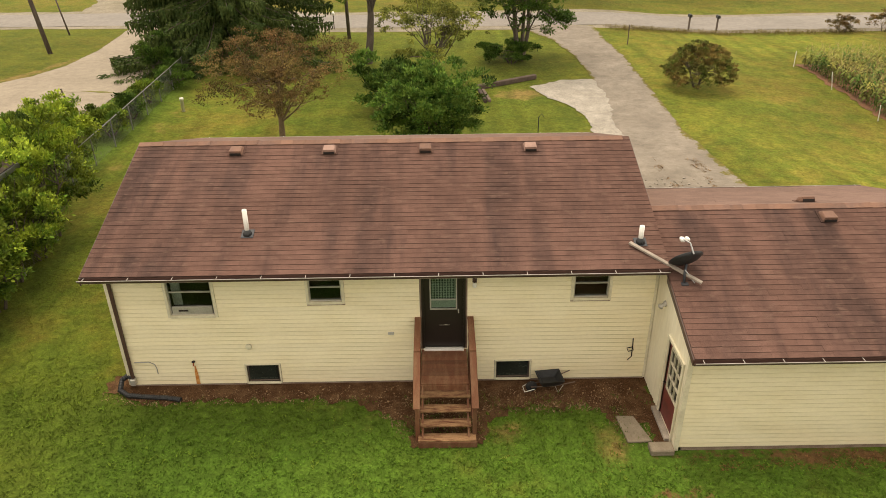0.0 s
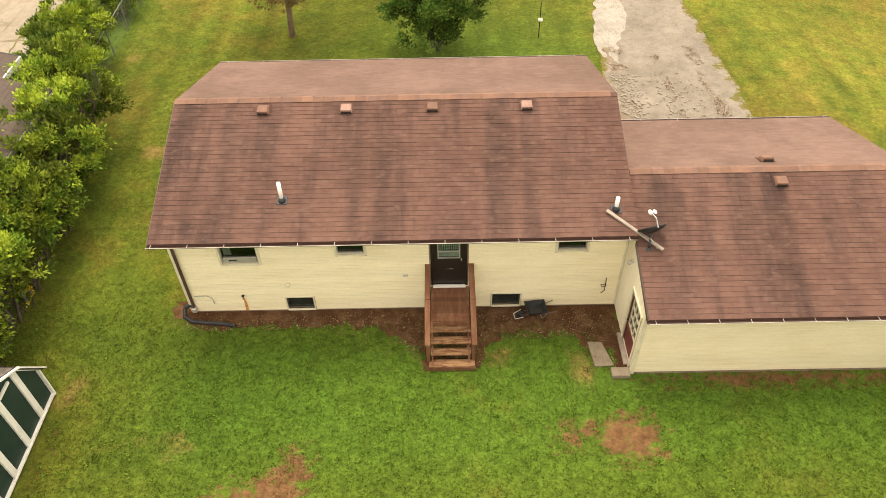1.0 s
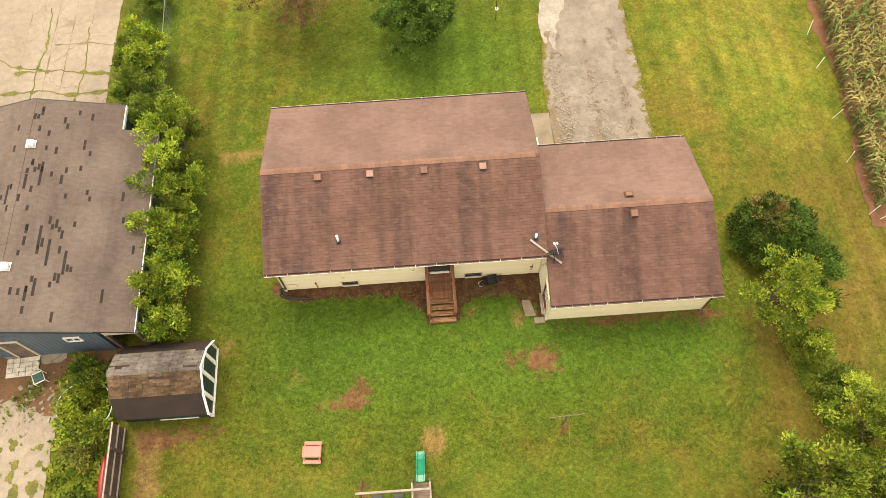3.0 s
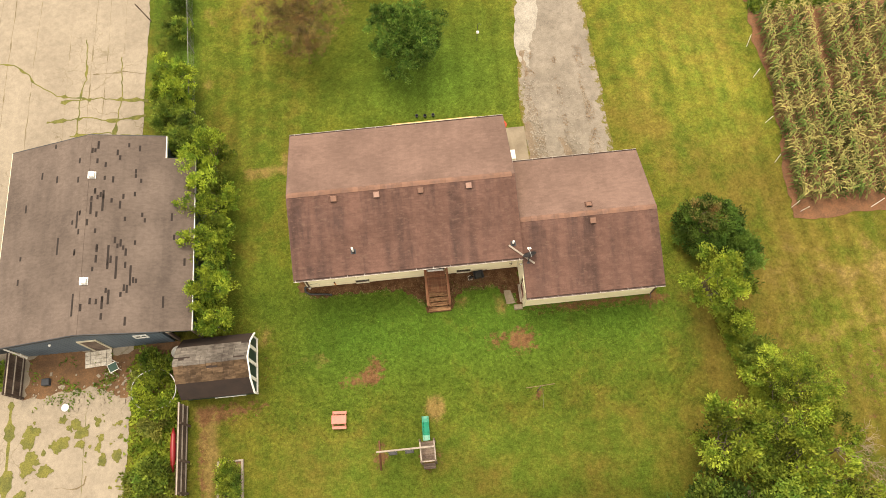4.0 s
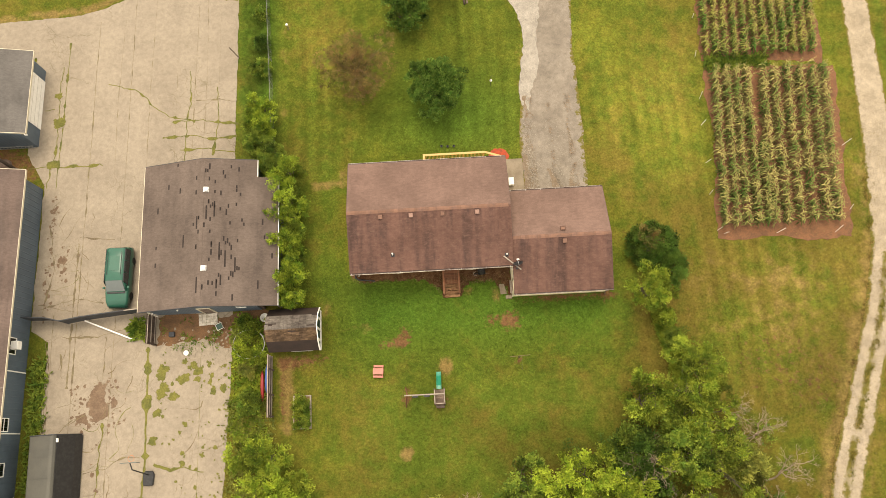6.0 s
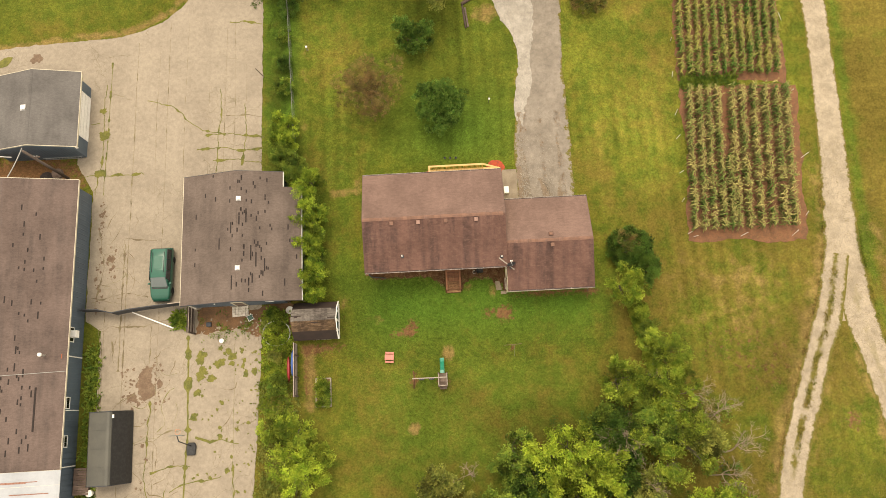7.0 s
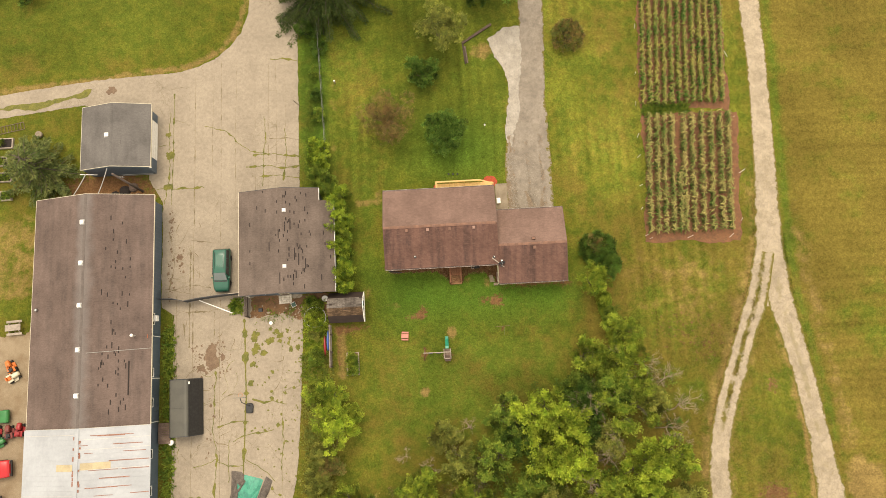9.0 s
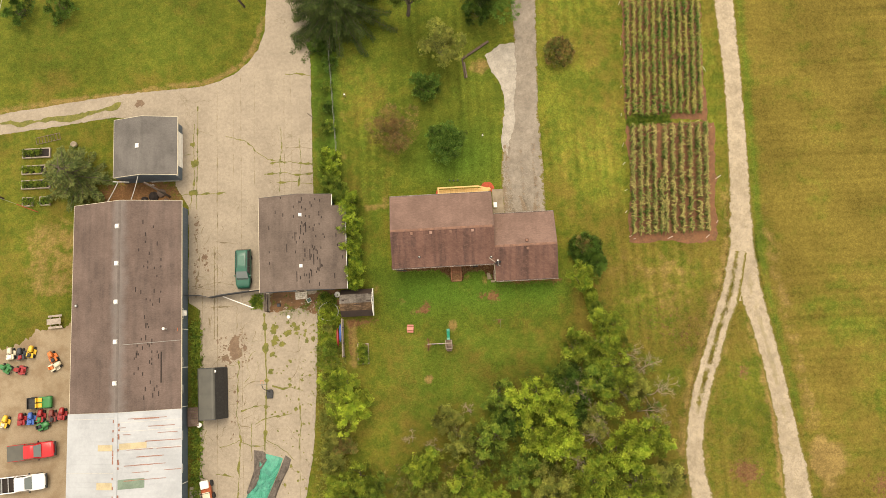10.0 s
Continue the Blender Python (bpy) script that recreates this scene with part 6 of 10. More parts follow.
wr = part("metal_roof", Geo().prism([(BW - 0.15, BZ + 0.02), (BR, BRZ + 0.02), (BE + 0.12, BZ + 0.02), (BE + 0.12, BZ + 0.07), (BR, BRZ + 0.07), (BW - 0.15, BZ + 0.07)], -46, -16.22, "xz"), surface("white_roof_metal", (0.335, 0.350, 0.365), (0.275, 0.288, 0.300), 0.5, 0.05, (0.25, 0.5), (3, 0.06), 0.03), barn, "white ribbed metal roof with rust lines")
r = np.random.default_rng(5)
y = -46.0
while y < -16.3:
    for xe in (BW - 0.12, BE + 0.09):
        part("roof_rib", Geo().beam((xe, y, BZ + 0.08), (BR, y, BRZ + 0.08), 0.03, 0.018), M_ALU if r.random() < 0.12 else bpy.data.materials["white_roof_metal"], wr)
    y += 0.52
part("ridge_cap", Geo().prism([(BR - 0.22, BRZ + 0.05), (BR, BRZ + 0.12), (BR + 0.22, BRZ + 0.05), (BR + 0.22, BRZ + 0.08), (BR, BRZ + 0.15), (BR - 0.22, BRZ + 0.08)], -46, -16.2, "xz"), bpy.data.materials["white_roof_metal"], wr, "pale ridge cap")


M_ROOFRUST = surface("roof_rust", (0.20, 0.085, 0.055), (0.30, 0.17, 0.13), 0.9, 0, (4, 0.5), (30, 0.3), 0.1)


def on_metal(x):
    return bz(max(min(x, BE), BW)) + 0.075


for k in range(24):
    y = -17.1 - 0.87 * (k // 2) * 0.52 / 0.52 + r.normal(0, 0.04)
    a = BR + 0.3 + 5 * r.random() ** 1.5
    b = min(BE, a + 0.6 + 4.5 * r.random())
    if y > -24.6:
        part("rust_line", Geo().beam((a, y, on_metal(a) + 0.022), (b, y - 0.02, on_metal(b) + 0.022), 0.05 + 0.04 * r.random(), 0.02), M_ROOFRUST, wr)
for k in range(30):
    y = -16.9 - 10 * r.random()
    s = r.choice((-1, 1))
    x = BR + s * (0.26 + 0.1 * r.random())
    part("rust_spot", Geo().box(x - 0.10, x + 0.10, y - 0.10 - 0.16 * r.random(), y + 0.1, on_metal(x) + 0.004, on_metal(x) + 0.022), M_ROOFRUST, wr)
part("rust_edge", Geo().box(BW, BE, -16.30, -16.215, BZ + 0.08, BZ + 0.085), M_RUST, wr)
for xa, xb, y0, y1, mm in ((-43.3, -41.3, -20.6, -19.9, "tan"), (-40.5, -37.6, -20.5, -19.8, "tan"), (-43.4, -41.3, -25.0, -24.2, "tan"), (-40.6, -37.8, -25.0, -23.9, "green")):
    mt = surface("translucent_panel_" + mm, (0.40, 0.33, 0.20) if mm == "tan" else (0.13, 0.18, 0.13), None, 0.5, 0, (1, 0.4), (9, 0.1), 0.05)
    part("roof_light", Geo().add([(x, y, on_metal(x) + dz) for dz in (0.0, 0.03) for x, y in ((xa, y0), (xb, y0), (xb, y1), (xa, y1))], [(3, 2, 1, 0), (4, 5, 6, 7), (0, 1, 5, 4), (1, 2, 6, 5), (2, 3, 7, 6), (3, 0, 4, 7)]), mt, wr, "faded plastic roof light")
part("east_wall", Geo().box(-34.65, -34.5, -45.8, 9.0, 0, BZ - 0.05), M_BLUEGREY, barn)
part("east_cladding", ribbed(lambda u, o, z: (-34.5 + o, u, z), -45.8, 9.0, 0.05, BZ - 0.12, 0.46), M_BLUEGREY, barn, "dark blue-grey ribbed metal wall")
part("west_wall", Geo().box(-47.1, -46.95, -45.8, 9.0, 0, BZ - 0.05), M_CREAM, barn)
for y in (8.9, -45.8):
    part("end_wall", Geo().prism([(-46.95, 0), (-34.65, 0), (-34.65, BZ - 0.1), (BR, BRZ - 0.2), (-46.95, BZ - 0.1)], y, y + 0.12, "xz"), M_BLUEGREY, barn)
for y, wd in ((-4.65, 1.2), (-10.65, 0.9), (-13.95, 0.9), (-19.5, 0.9), (-23.4, 0.9)):
    wall_window(barn, -34.49, y, 2.3, wd, 1.0, "x")
for y in (-6.6, -11.3, -16.1, -25.2):
    part("downspout", Geo().tube([(-34.0, y, BZ - 0.1), (-34.35, y, BZ - 0.5), (-34.42, y, 0.2)], 0.05, 6), M_WHITE, barn, "white downspout")
part("wall_cooler", Geo().box(-34.46, -33.9, -4.95, -4.3, 1.9, 2.5), M_WHITE, barn, "white window air conditioner", 0.03)
part("west_base", Geo().box(-47.7, -47.2, -16.0, -9.2, 0.0, 0.9), M_PALEWOOD, barn, "pale boards stacked along the wall", 0.02)
deck = thing("wood_ramp", "weathered wooden landing beside the barn wall", "landing")
for k in range(11):
    part("plank", Geo().box(-34.3, -32.9 - 0.02 * (k % 3), -18.6 + 0.21 * k, -18.41 + 0.21 * k, 0.60, 0.642 + 0.006 * (k % 2)), M_FENCEWOOD, deck)
for x in (-34.2, -33.05):
    part("bearer", Geo().box(x, x + 0.1, -18.58, -16.32, 0.03, 0.598), M_FENCEWOOD, deck)
solo("white_bucket", Geo().lathe([(0.25, 0), (0.32, 0.5), (0.30, 0.55), (0.1, 0.6)], (-32.9, -18.5, 0.03), 14), M_WHITE, "dented white drum by the landing", "drum", smooth=True)

# small hut north of the barn
hut = thing("outbuilding", "small blue-grey garage with a slate-coloured roof", "garage")
hr = gable_roof(hut, 13.08, 20.72, -43.1, 2.75, -39.1, 3.85, -34.85, 2.75, M_HUTSH, "slate-coloured shingle roof")
hz = lambda x: 3.85 - abs(x + 39.1) * 0.268
bare_marks(hr, 21, 9, 13, 20, -38.4, -35.6, hz, 0.2)
bare_marks(hr, 22, 5, 14.5, 17.6, -37.75, -37.5, hz, 0.2)
box_vent(hr, -39.6, 16.85, hz(-39.6) + 0.02, 0.42)
for box in ((-42.8, -42.65, 13.12, 20.3, 0, 2.7), (-35.4, -35.25, 13.12, 20.3, 0, 2.7), (-42.65, -35.4, 20.15, 20.3, 0, 2.8)):
    part("side_wall", Geo().box(*box), M_BLUEGREY, hut)
part("gable_wall", Geo().prism([(-42.8, 0), (-35.25, 0), (-35.25, 2.7), (-39.1, 3.7), (-42.8, 2.7)], 13.0, 13.12, "xz"), M_BLUEGREY, hut)
part("gable_cladding", ribbed(lambda u, o, z: (u, 13.0 - o, z), -42.8, -35.25, 0.05, 2.65, 0.3, 0.02), M_BLUEGREY, hut)
gd = part("garage_door", Geo().box(-35.25, -35.19, 14.6, 19.2, 0.04, 2.25), M_WHITE, hut, "white sectional garage door", 0.01)
for z in (0.58, 1.13, 1.68):
    part("panel_joint", Geo().box(-35.2, -35.18, 14.6, 19.2, z - 0.012, z + 0.012), M_ALU, gd)
part("gutter_arm", Geo().box(-35.05, -34.85, 13.0, 13.12, 2.4, 2.6), M_WHITE, hut)
lad = thing("ladder", "aluminium ladder standing on edge along the gable wall", "ladder")
for z in (0.06, 0.41):
    part("rail", Geo().box(-39.3, -35.5, 12.91, 12.97, z - 0.03, z + 0.03), M_GALV, lad)
for k in range(12):
    part("rung", Geo().box(-39.1 + k * 0.31, -39.06 + k * 0.31, 12.92, 12.96, 0.09, 0.38), M_GALV, lad)
solo("hut_wing_trim", Geo().beam((-43.2, 12.6, 2.6), (-41.4, 12.6, 2.05), 0.06, 0.12), M_WHITE, "white brace under the eave", "brace")

# garden shed, its gambrel ridge running east
shed = thing("garden_shed", "small dark-green gambrel shed with white trim and an old shingle roof", "shed")
prof = [(-6.12, 1.10), (-5.40, 2.06), (-4.40, 2.66), (-3.40, 2.06), (-2.70, 1.10)]
M_SHEDROOF = shingle_material("shed_shingles", (0.092, 0.060, 0.036), (0.048, 0.033, 0.024), (0.150, 0.110, 0.058), 0.9, 0.22)
M_SHEDGREY = shingle_material("shed_grey_shingles", (0.128, 0.112, 0.096), (0.062, 0.052, 0.045), (0.190, 0.172, 0.150), 1.0, 0.17)
M_SHEDROOFLOW = surface("shed_lower_roof", (0.034, 0.021, 0.016), (0.024, 0.016, 0.013), 0.9, 0, (1.5, 0.5), (30, 0.25), 0.2)
inner = [(y + (0.05 if y < -4.38 else -0.05), z - 0.06) for y, z in prof]
outline = prof + inner[::-1]
srf = part("roof", Geo().prism(outline, -14.66, -10.64, "yz"), M_SHEDROOFLOW, shed, "old brown and grey gambrel roof")
old = np.random.default_rng(1966)
for (ya, za), (yb, zb) in (((-5.40, 2.06), (-4.40, 2.66)), ((-3.40, 2.06), (-4.40, 2.66))):
    n = max(4, int(math.dist((ya, za), (yb, zb)) / 0.14))
    nrm = Vector((0, -(zb - za), abs(yb - ya))).normalized()
    if yb < ya:
        nrm.y = -nrm.y
    if yb > ya:
        nrm = Vector((0, -(zb - za), (yb - ya))).normalized()
    for k in range(n):
        x = -14.66 - 0.3 * (k % 3)
        while x < -10.64:
            a, b = max(x, -14.66), min(x + 0.30 + 0.3 * old.integers(0, 3), -10.64)
            if b - a > 0.05 and old.random() > 0.04:
                slip, curl = old.uniform(-0.18, 0.12), old.uniform(0.012, 0.034)
                p = [Vector((u, ya + (yb - ya) * t, za + (zb - za) * t)) for t in ((k + slip) / n if k else 0.0, (k + 1.1) / n) for u in (a, b - 0.014)]
                c = [p[0], p[1], p[3], p[2], p[0] + nrm * curl, p[1] + nrm * curl * old.uniform(0.7, 1.2), p[3] + nrm * 0.006, p[2] + nrm * 0.006]
                part("shingle", Geo().add(c, [(0, 1, 2, 3), (4, 5, 6, 7), (0, 1, 5, 4), (1, 2, 6, 5), (2, 3, 7, 6), (3, 0, 4, 7)]), M_SHEDGREY if ya > yb or (k == n - 1) else M_SHEDROOF, srf)
            x = b if b > x else x + 0.3
part("base_strip", Geo().box(-13.1, -11.35, -6.02, -5.985, 0.10, 0.16), M_WHITE, srf, "loose white strip along the foot")
body = [(-5.98, 0.05), (-2.84, 0.05), (-2.84, 1.18), (-3.44, 1.98), (-4.40, 2.55), (-5.36, 1.98), (-5.98, 1.18)]
for x in (-10.84, -14.62):
    part("end_wall", Geo().prism(body, x, x + 0.08, "yz"), M_SHEDGREEN, shed, "dark green board wall")
part("side_wall", Geo().box(-14.54, -10.84, -5.98, -5.90, 0.05, 1.2), M_SHEDGREEN, shed)
part("side_wall", Geo().box(-14.54, -10.84, -2.92, -2.84, 0.05, 1.2), M_SHEDGREEN, shed)
for (a, b), (c, d) in zip(body[1:], body[2:] + body[:1]):
    part("trim_board", Geo().beam((-10.74, a, b), (-10.74, c, d), 0.05, 0.15, (1, 0, 0)), M_WHITE, shed, "white trim board")
for (a, b), (c, d) in zip(prof, prof[1:]):
    part("rake_board", Geo().beam((-10.615, a, b - 0.03), (-10.615, c, d - 0.03), 0.04, 0.10, (1, 0, 0)), M_WHITE, shed, "flaking white rake board")
part("trim_board", Geo().beam((-10.74, body[0][0], body[0][1] + 0.05), (-10.74, body[1][0], body[1][1] + 0.05), 0.05, 0.13, (1, 0, 0)), M_WHITE, shed)
for y, top in ((-5.25, 2.0), (-4.40, 2.45), (-3.55, 2.0)):
    part("door_batten", Geo().box(-10.75, -10.70, y - 0.09, y + 0.09, 0.08, top), M_WHITE, shed, "white door batten")
part("gable_window", Geo().box(-10.74, -10.69, -4.3, -3.8, 1.95, 2.03), M_WHITE, shed)
part("eave_rail", Geo().box(-14.62, -10.72, -6.06, -6.0, 1.0, 1.06), M_WHITE, shed)
part("skid", Geo().box(-14.62, -10.72, -5.96, -5.82, 0.0, 0.08), M_OLDWOOD, shed)
solo("white_basin", Geo().lathe([(0.12, 0), (0.28, 0.10), (0.36, 0.30), (0.32, 0.30), (0.22, 0.12), (0.05, 0.05)], (-15.25, -3.15, 0.0), 16), M_WHITE, "white plastic basin among the weeds", "basin", smooth=True)

# ---- plants ----


def leaf_mesh(name, base, way, length, width, material, fold=0.25, r=None, face_up=0.0):
    """Leaves as folded lozenges: arrays of foot points, directions, lengths and widths."""
    n = len(base)
    way = way / np.linalg.norm(way, axis=1)[:, None]
    ref = r.normal(size=(n, 3)) * (1 - face_up) + np.array([0, 0, 2.0 * face_up])
    side = np.cross(way, ref)
    side /= np.linalg.norm(side, axis=1)[:, None] + 1e-9
    up = np.cross(side, way)
    L, W = length[:, None], width[:, None]
    a = base
    b = base + way * L * 0.5 + side * W * 0.5 + up * W * fold
    c = base + way * L
    d = base + way * L * 0.5 - side * W * 0.5 + up * W * fold
    v = np.stack([a, b, c, d], 1).reshape(-1, 3)
    q = np.arange(n)[:, None] * 4 + np.array([0, 1, 2, 3])
    return bulk(name, v, q, material)


def limb(geo, p, q, r0, r1, bend, r, n=6, segs=4):
    p, q = np.array(p, float), np.array(q, float)
    off = r.normal(0, bend, 3) * np.linalg.norm(q - p)
    pts = [p + (q - p) * t + off * math.sin(math.pi * t) for t in np.linspace(0, 1, segs + 1)]
    geo.tube(pts, [r0 + (r1 - r0) * t for t in np.linspace(0, 1, segs + 1)], n, False)
    return pts


def tree(name, x, y, height, radius, leaves, label, category="tree", seed=1, low=0.3, clumps=150, per=26, leaf=0.34, trunk=0.13, stems=1, flat=1.0, gap=0.25, splay=0.5, lobes=5, bark=None, droop=0.0, squash=1.0, dome=False, fineness=0.60, lie=0.45):
    """A tree or shrub: tapered trunk and limbs, and a crown of many small clumps of leaves with an uneven outline."""
    r = np.random.default_rng(seed)
    gz = landf(x, y)
    t = thing(name, label, category, pose(x, y, gz))
    zc, half = height * (1 + low) / 2, height * (1 - low) / 2
    boughs = []
    nb = max(6, int(lobes * 2.6))
    for k in range(nb):
        up, turn = 1 - 1.9 * (k + 0.5) / nb, k * 2.39996 + seed
        d = np.array([math.sqrt(1 - up * up) * math.cos(turn), math.sqrt(1 - up * up) * math.sin(turn), up]) + r.normal(0, 0.14, 3)
        k1 = r.uniform(0.52, 0.86) if k % 6 != 3 else r.uniform(0.0, 0.4)
        boughs.append((np.array([d[0] * radius * k1, d[1] * radius * k1 * squash, zc + d[2] * half * k1 * flat]), r.uniform(0.20, 0.36) * (1.25 - gap)))
    pts, owner = [], []
    while len(pts) < clumps:
        pick = int(r.integers(nb))
        c, size = boughs[pick]
        d = r.normal(size=3)
        d /= np.linalg.norm(d)
        d[2] = abs(d[2]) if r.random() < 0.72 else d[2]
        p = c + d * size * np.array([radius, radius, half * 0.9]) * r.random() ** 0.22
        if p[2] > 0.08 * height or low < 0.08:
            pts.append((p[0], p[1], max(p[2], 0.05)))
            owner.append(pick)
    if dome:
        d = r.normal(size=(clumps, 3))
        d /= np.linalg.norm(d, axis=1)[:, None]
        d[:, 2] = np.abs(d[:, 2]) * 1.25 - 0.25
        d *= (r.random(clumps) ** 0.12 * r.uniform(0.86, 1.04, clumps))[:, None]
        pts = [(a * radius * 0.92, b * radius * 0.92, max(height * 0.34 + c * height * 0.60, 0.15)) for a, b, c in d]
    pts = np.array(pts)
    wood = Geo()
    tops = []
    for s in range(stems):
        a = 2 * math.pi * s / max(stems, 1) + r.random()
        off = 0.0 if stems == 1 else 0.12 + 0.08 * radius
        foot = (off * 0.5 * math.cos(a), off * 0.5 * math.sin(a), -0.05)
        top = (off * 2.2 * math.cos(a) + r.normal(0, 0.1), off * 2.2 * math.sin(a) + r.normal(0, 0.1), height * (low + 0.35))
        stem = Geo()
        tops.append(limb(stem, foot, top, trunk * (1.25 if stems == 1 else 1.0), trunk * 0.5, 0.04, r, 7, 5))
        part("trunk" if stems == 1 else "stem", stem, bark or M_BARK, t, "", 0, True)
    order = r.permutation(len(pts))
    for i in order[: max(8, min(34, clumps // 5))]:
        line = tops[i % len(tops)]
        lo = line[2 + int(r.integers(0, 4))]
        mid = limb(wood, lo, pts[i] * 0.9 + np.array(lo) * 0.1, trunk * 0.38, trunk * 0.06, 0.06, r, 5, 4)
        for j in range(1):
            near = pts[np.argsort(((pts - mid[3]) ** 2).sum(1))[1 + j * 2]]
            limb(wood, mid[2], near, trunk * 0.15, trunk * 0.04, 0.05, r, 4, 3)
    tagged(part("branching", wood, bark or M_BARK, t, "", 0, True), kind="stuff")
    fine = leaf * fineness
    per = int(per * 1.55)
    n = clumps * per
    which = np.repeat(np.arange(clumps), per)
    out = pts - np.array([0, 0, zc - half * 0.3])
    out /= np.linalg.norm(out, axis=1)[:, None] + 1e-9
    off = r.normal(size=(n, 3))
    off /= np.linalg.norm(off, axis=1)[:, None]
    off *= (r.random(n) ** 0.5)[:, None] * leaf * 0.85 * r.uniform(0.6, 1.4, clumps)[which][:, None]
    way = r.normal(size=(n, 3)) * splay * 0.9 + off / leaf * 0.6 + out[which] * 0.5 + np.array([0, 0, 0.40 - droop])
    base = pts[which] + off * np.array([1.15, 1.15, 0.42])
    length = fine * r.uniform(0.6, 1.3, n)
    me = leaf_mesh("crown", base, way, length, length * r.uniform(0.36, 0.55, n), leaves, 0.2, r, lie)
    tint = np.clip(0.24 * r.normal(size=clumps) + 0.24 * r.normal(size=nb)[owner], -0.58, 0.55)
    me.attributes.new("tint", "FLOAT", "POINT").data.foreach_set("value", np.repeat(tint[which], 4).astype(np.float32))
    ob = new("crown", me)
    ob.parent = t
    return t


def spruce(name, x, y, height, radius, leaves, label, seed=1, tiers=26, droop=0.35, low=0.06, blade=0.5):
    """A conifer: whorls of boughs that hang at their ends, each set with needle sprays."""
    r = np.random.default_rng(seed)
    t = thing(name, label, "conifer", pose(x, y, landf(x, y)))
    wood = Geo().tube([(0, 0, -0.1), (0.05, 0, height * 0.5), (0, 0.05, height)], [height * 0.022, height * 0.012, 0.02], 8)
    base, way, length = [], [], []
    for k in range(tiers):
        f = k / tiers
        z = height * (low + (0.97 - low) * f)
        reach = radius * (1 - f) ** 0.8 * r.uniform(0.82, 1.12) + 0.25
        for j in range(int(7 * (1 - f)) + 5):
            a = r.uniform(0, 2 * math.pi)
            rr = reach * r.uniform(0.58, 1.16)
            d = np.array([math.cos(a), math.sin(a), 0])
            sidev = np.array([-d[1], d[0], 0])
            n = max(3, int(rr / 0.24))
            pts = []
            for i in range(n + 1):
                s = i / n
                pts.append(d * rr * s + sidev * 0.05 * rr * math.sin(3 * s + j) + np.array([0, 0, z + rr * (0.10 * s - droop * s ** 1.5 + 0.34 * droop * s ** 5)]))
            wood.tube(pts, [0.05 * (1 - s / (n + 1)) + 0.01 for s in range(n + 1)], 4, False)
            for i, p in enumerate(pts[1:], 1):
                wide = (0.10 + 0.46 * (1 - i / (n + 1)) ** 0.7) * min(1.0, rr / 3) + 0.12
                for side in (-1, 1):
                    for q in (0.1, 0.4, 0.7, 1.0):
                        foot = p + sidev * side * wide * q + d * 0.3 * wide * q + r.normal(0, 0.05, 3)
                        base.append(foot)
                        way.append(d * r.uniform(0.3, 0.9) + sidev * side * r.uniform(0.1, 0.7) + np.array([0, 0, -droop * r.uniform(0.1, 0.8)]))
                        length.append(blade * r.uniform(0.8, 1.3))
                        hang = droop * 2.2 * r.uniform(0.4, 1.3)
                        for step in range(1 + int(3 * min(1.0, hang))):
                            base.append(foot + d * 0.10 + np.array([0, 0, -0.62 * blade * step * hang]) + r.normal(0, 0.03, 3))
                            way.append(d * r.uniform(-0.1, 0.4) + sidev * r.uniform(-0.3, 0.3) + np.array([0, 0, -hang * 1.2]))
                            length.append(blade * r.uniform(0.7, 1.25))
    part("trunk", wood, M_BARK, t)
    length = np.array(length)
    ob = new("needles", leaf_mesh("needles", np.array(base), np.array(way), length, length * 0.42, leaves, 0.25, r, 0.3))
    ob.parent = t
    return t


def bare_tree(x, y, height, spread, label, seed, lean=(0, 0)):
    """A dead tree: forked bare branches."""
    r = np.random.default_rng(seed)
    t = thing("dead_tree", label, "dead tree", pose(x, y, landf(x, y)))
    g = Geo()

    def grow(p, d, length, rad, depth):
        d = d / np.linalg.norm(d)
        q = p + d * length
        limb(g, p, q, rad, rad * 0.6, 0.08, r, 5 if depth < 2 else 3, 3 if depth < 3 else 2)
        if depth < 5:
            for _ in range((5, 3, 3, 3, 2)[depth]):
                grow(q - d * length * 0.25 * r.random(), d + r.normal(0, 0.55, 3) + np.array([0, 0, 0.1]), length * r.uniform(0.5, 0.75), max(rad * 0.55, 0.007), depth + 1)

    grow(np.array([0, 0, -0.05]), np.array([lean[0], lean[1], 1.0]), height * 0.34, spread * 0.016, 0)
    tagged(part("branching", g, M_DEADWOOD, t), kind="stuff")


# front garden
tree("apple_tree", -0.35, 15.6, 4.4, 2.45, L_APPLE, "dense dark-green round-headed fruit tree with several stems", seed=11, low=0.16, clumps=520, per=44, fineness=0.45, lobes=12, leaf=0.33, trunk=0.09, stems=4, flat=1.0, gap=0.05)
tree("browning_tree", -7.1, 17.2, 5.6, 3.15, L_BROWN, "small half-bare tree with browning leaves", seed=12, low=0.24, lobes=11, clumps=1000, per=22, leaf=0.24, trunk=0.13, gap=-0.1, splay=0.9, droop=0.7, bark=M_TWIG, fineness=0.36)
tree("shrub", -2.9, 23.6, 3.0, 2.2, L_APPLE, "leafy dark-green shrub on the front lawn", "shrub", 13, 0.05, 150, 34, 0.34, 0.06, 4)
tree("pale_tree", -0.4, 28.3, 6.8, 2.9, L_OLIVE, "thin olive-leaved tree with hanging twigs", seed=14, low=0.12, clumps=620, per=18, leaf=0.24, trunk=0.10, gap=0.05, droop=0.9, stems=2)
tree("tall_tree", -4.6, 34.4, 13.0, 3.6, L_MID, "tall broad-leaved street tree with a bare lower trunk", seed=15, low=0.24, clumps=360, per=30, leaf=0.36, trunk=0.22)
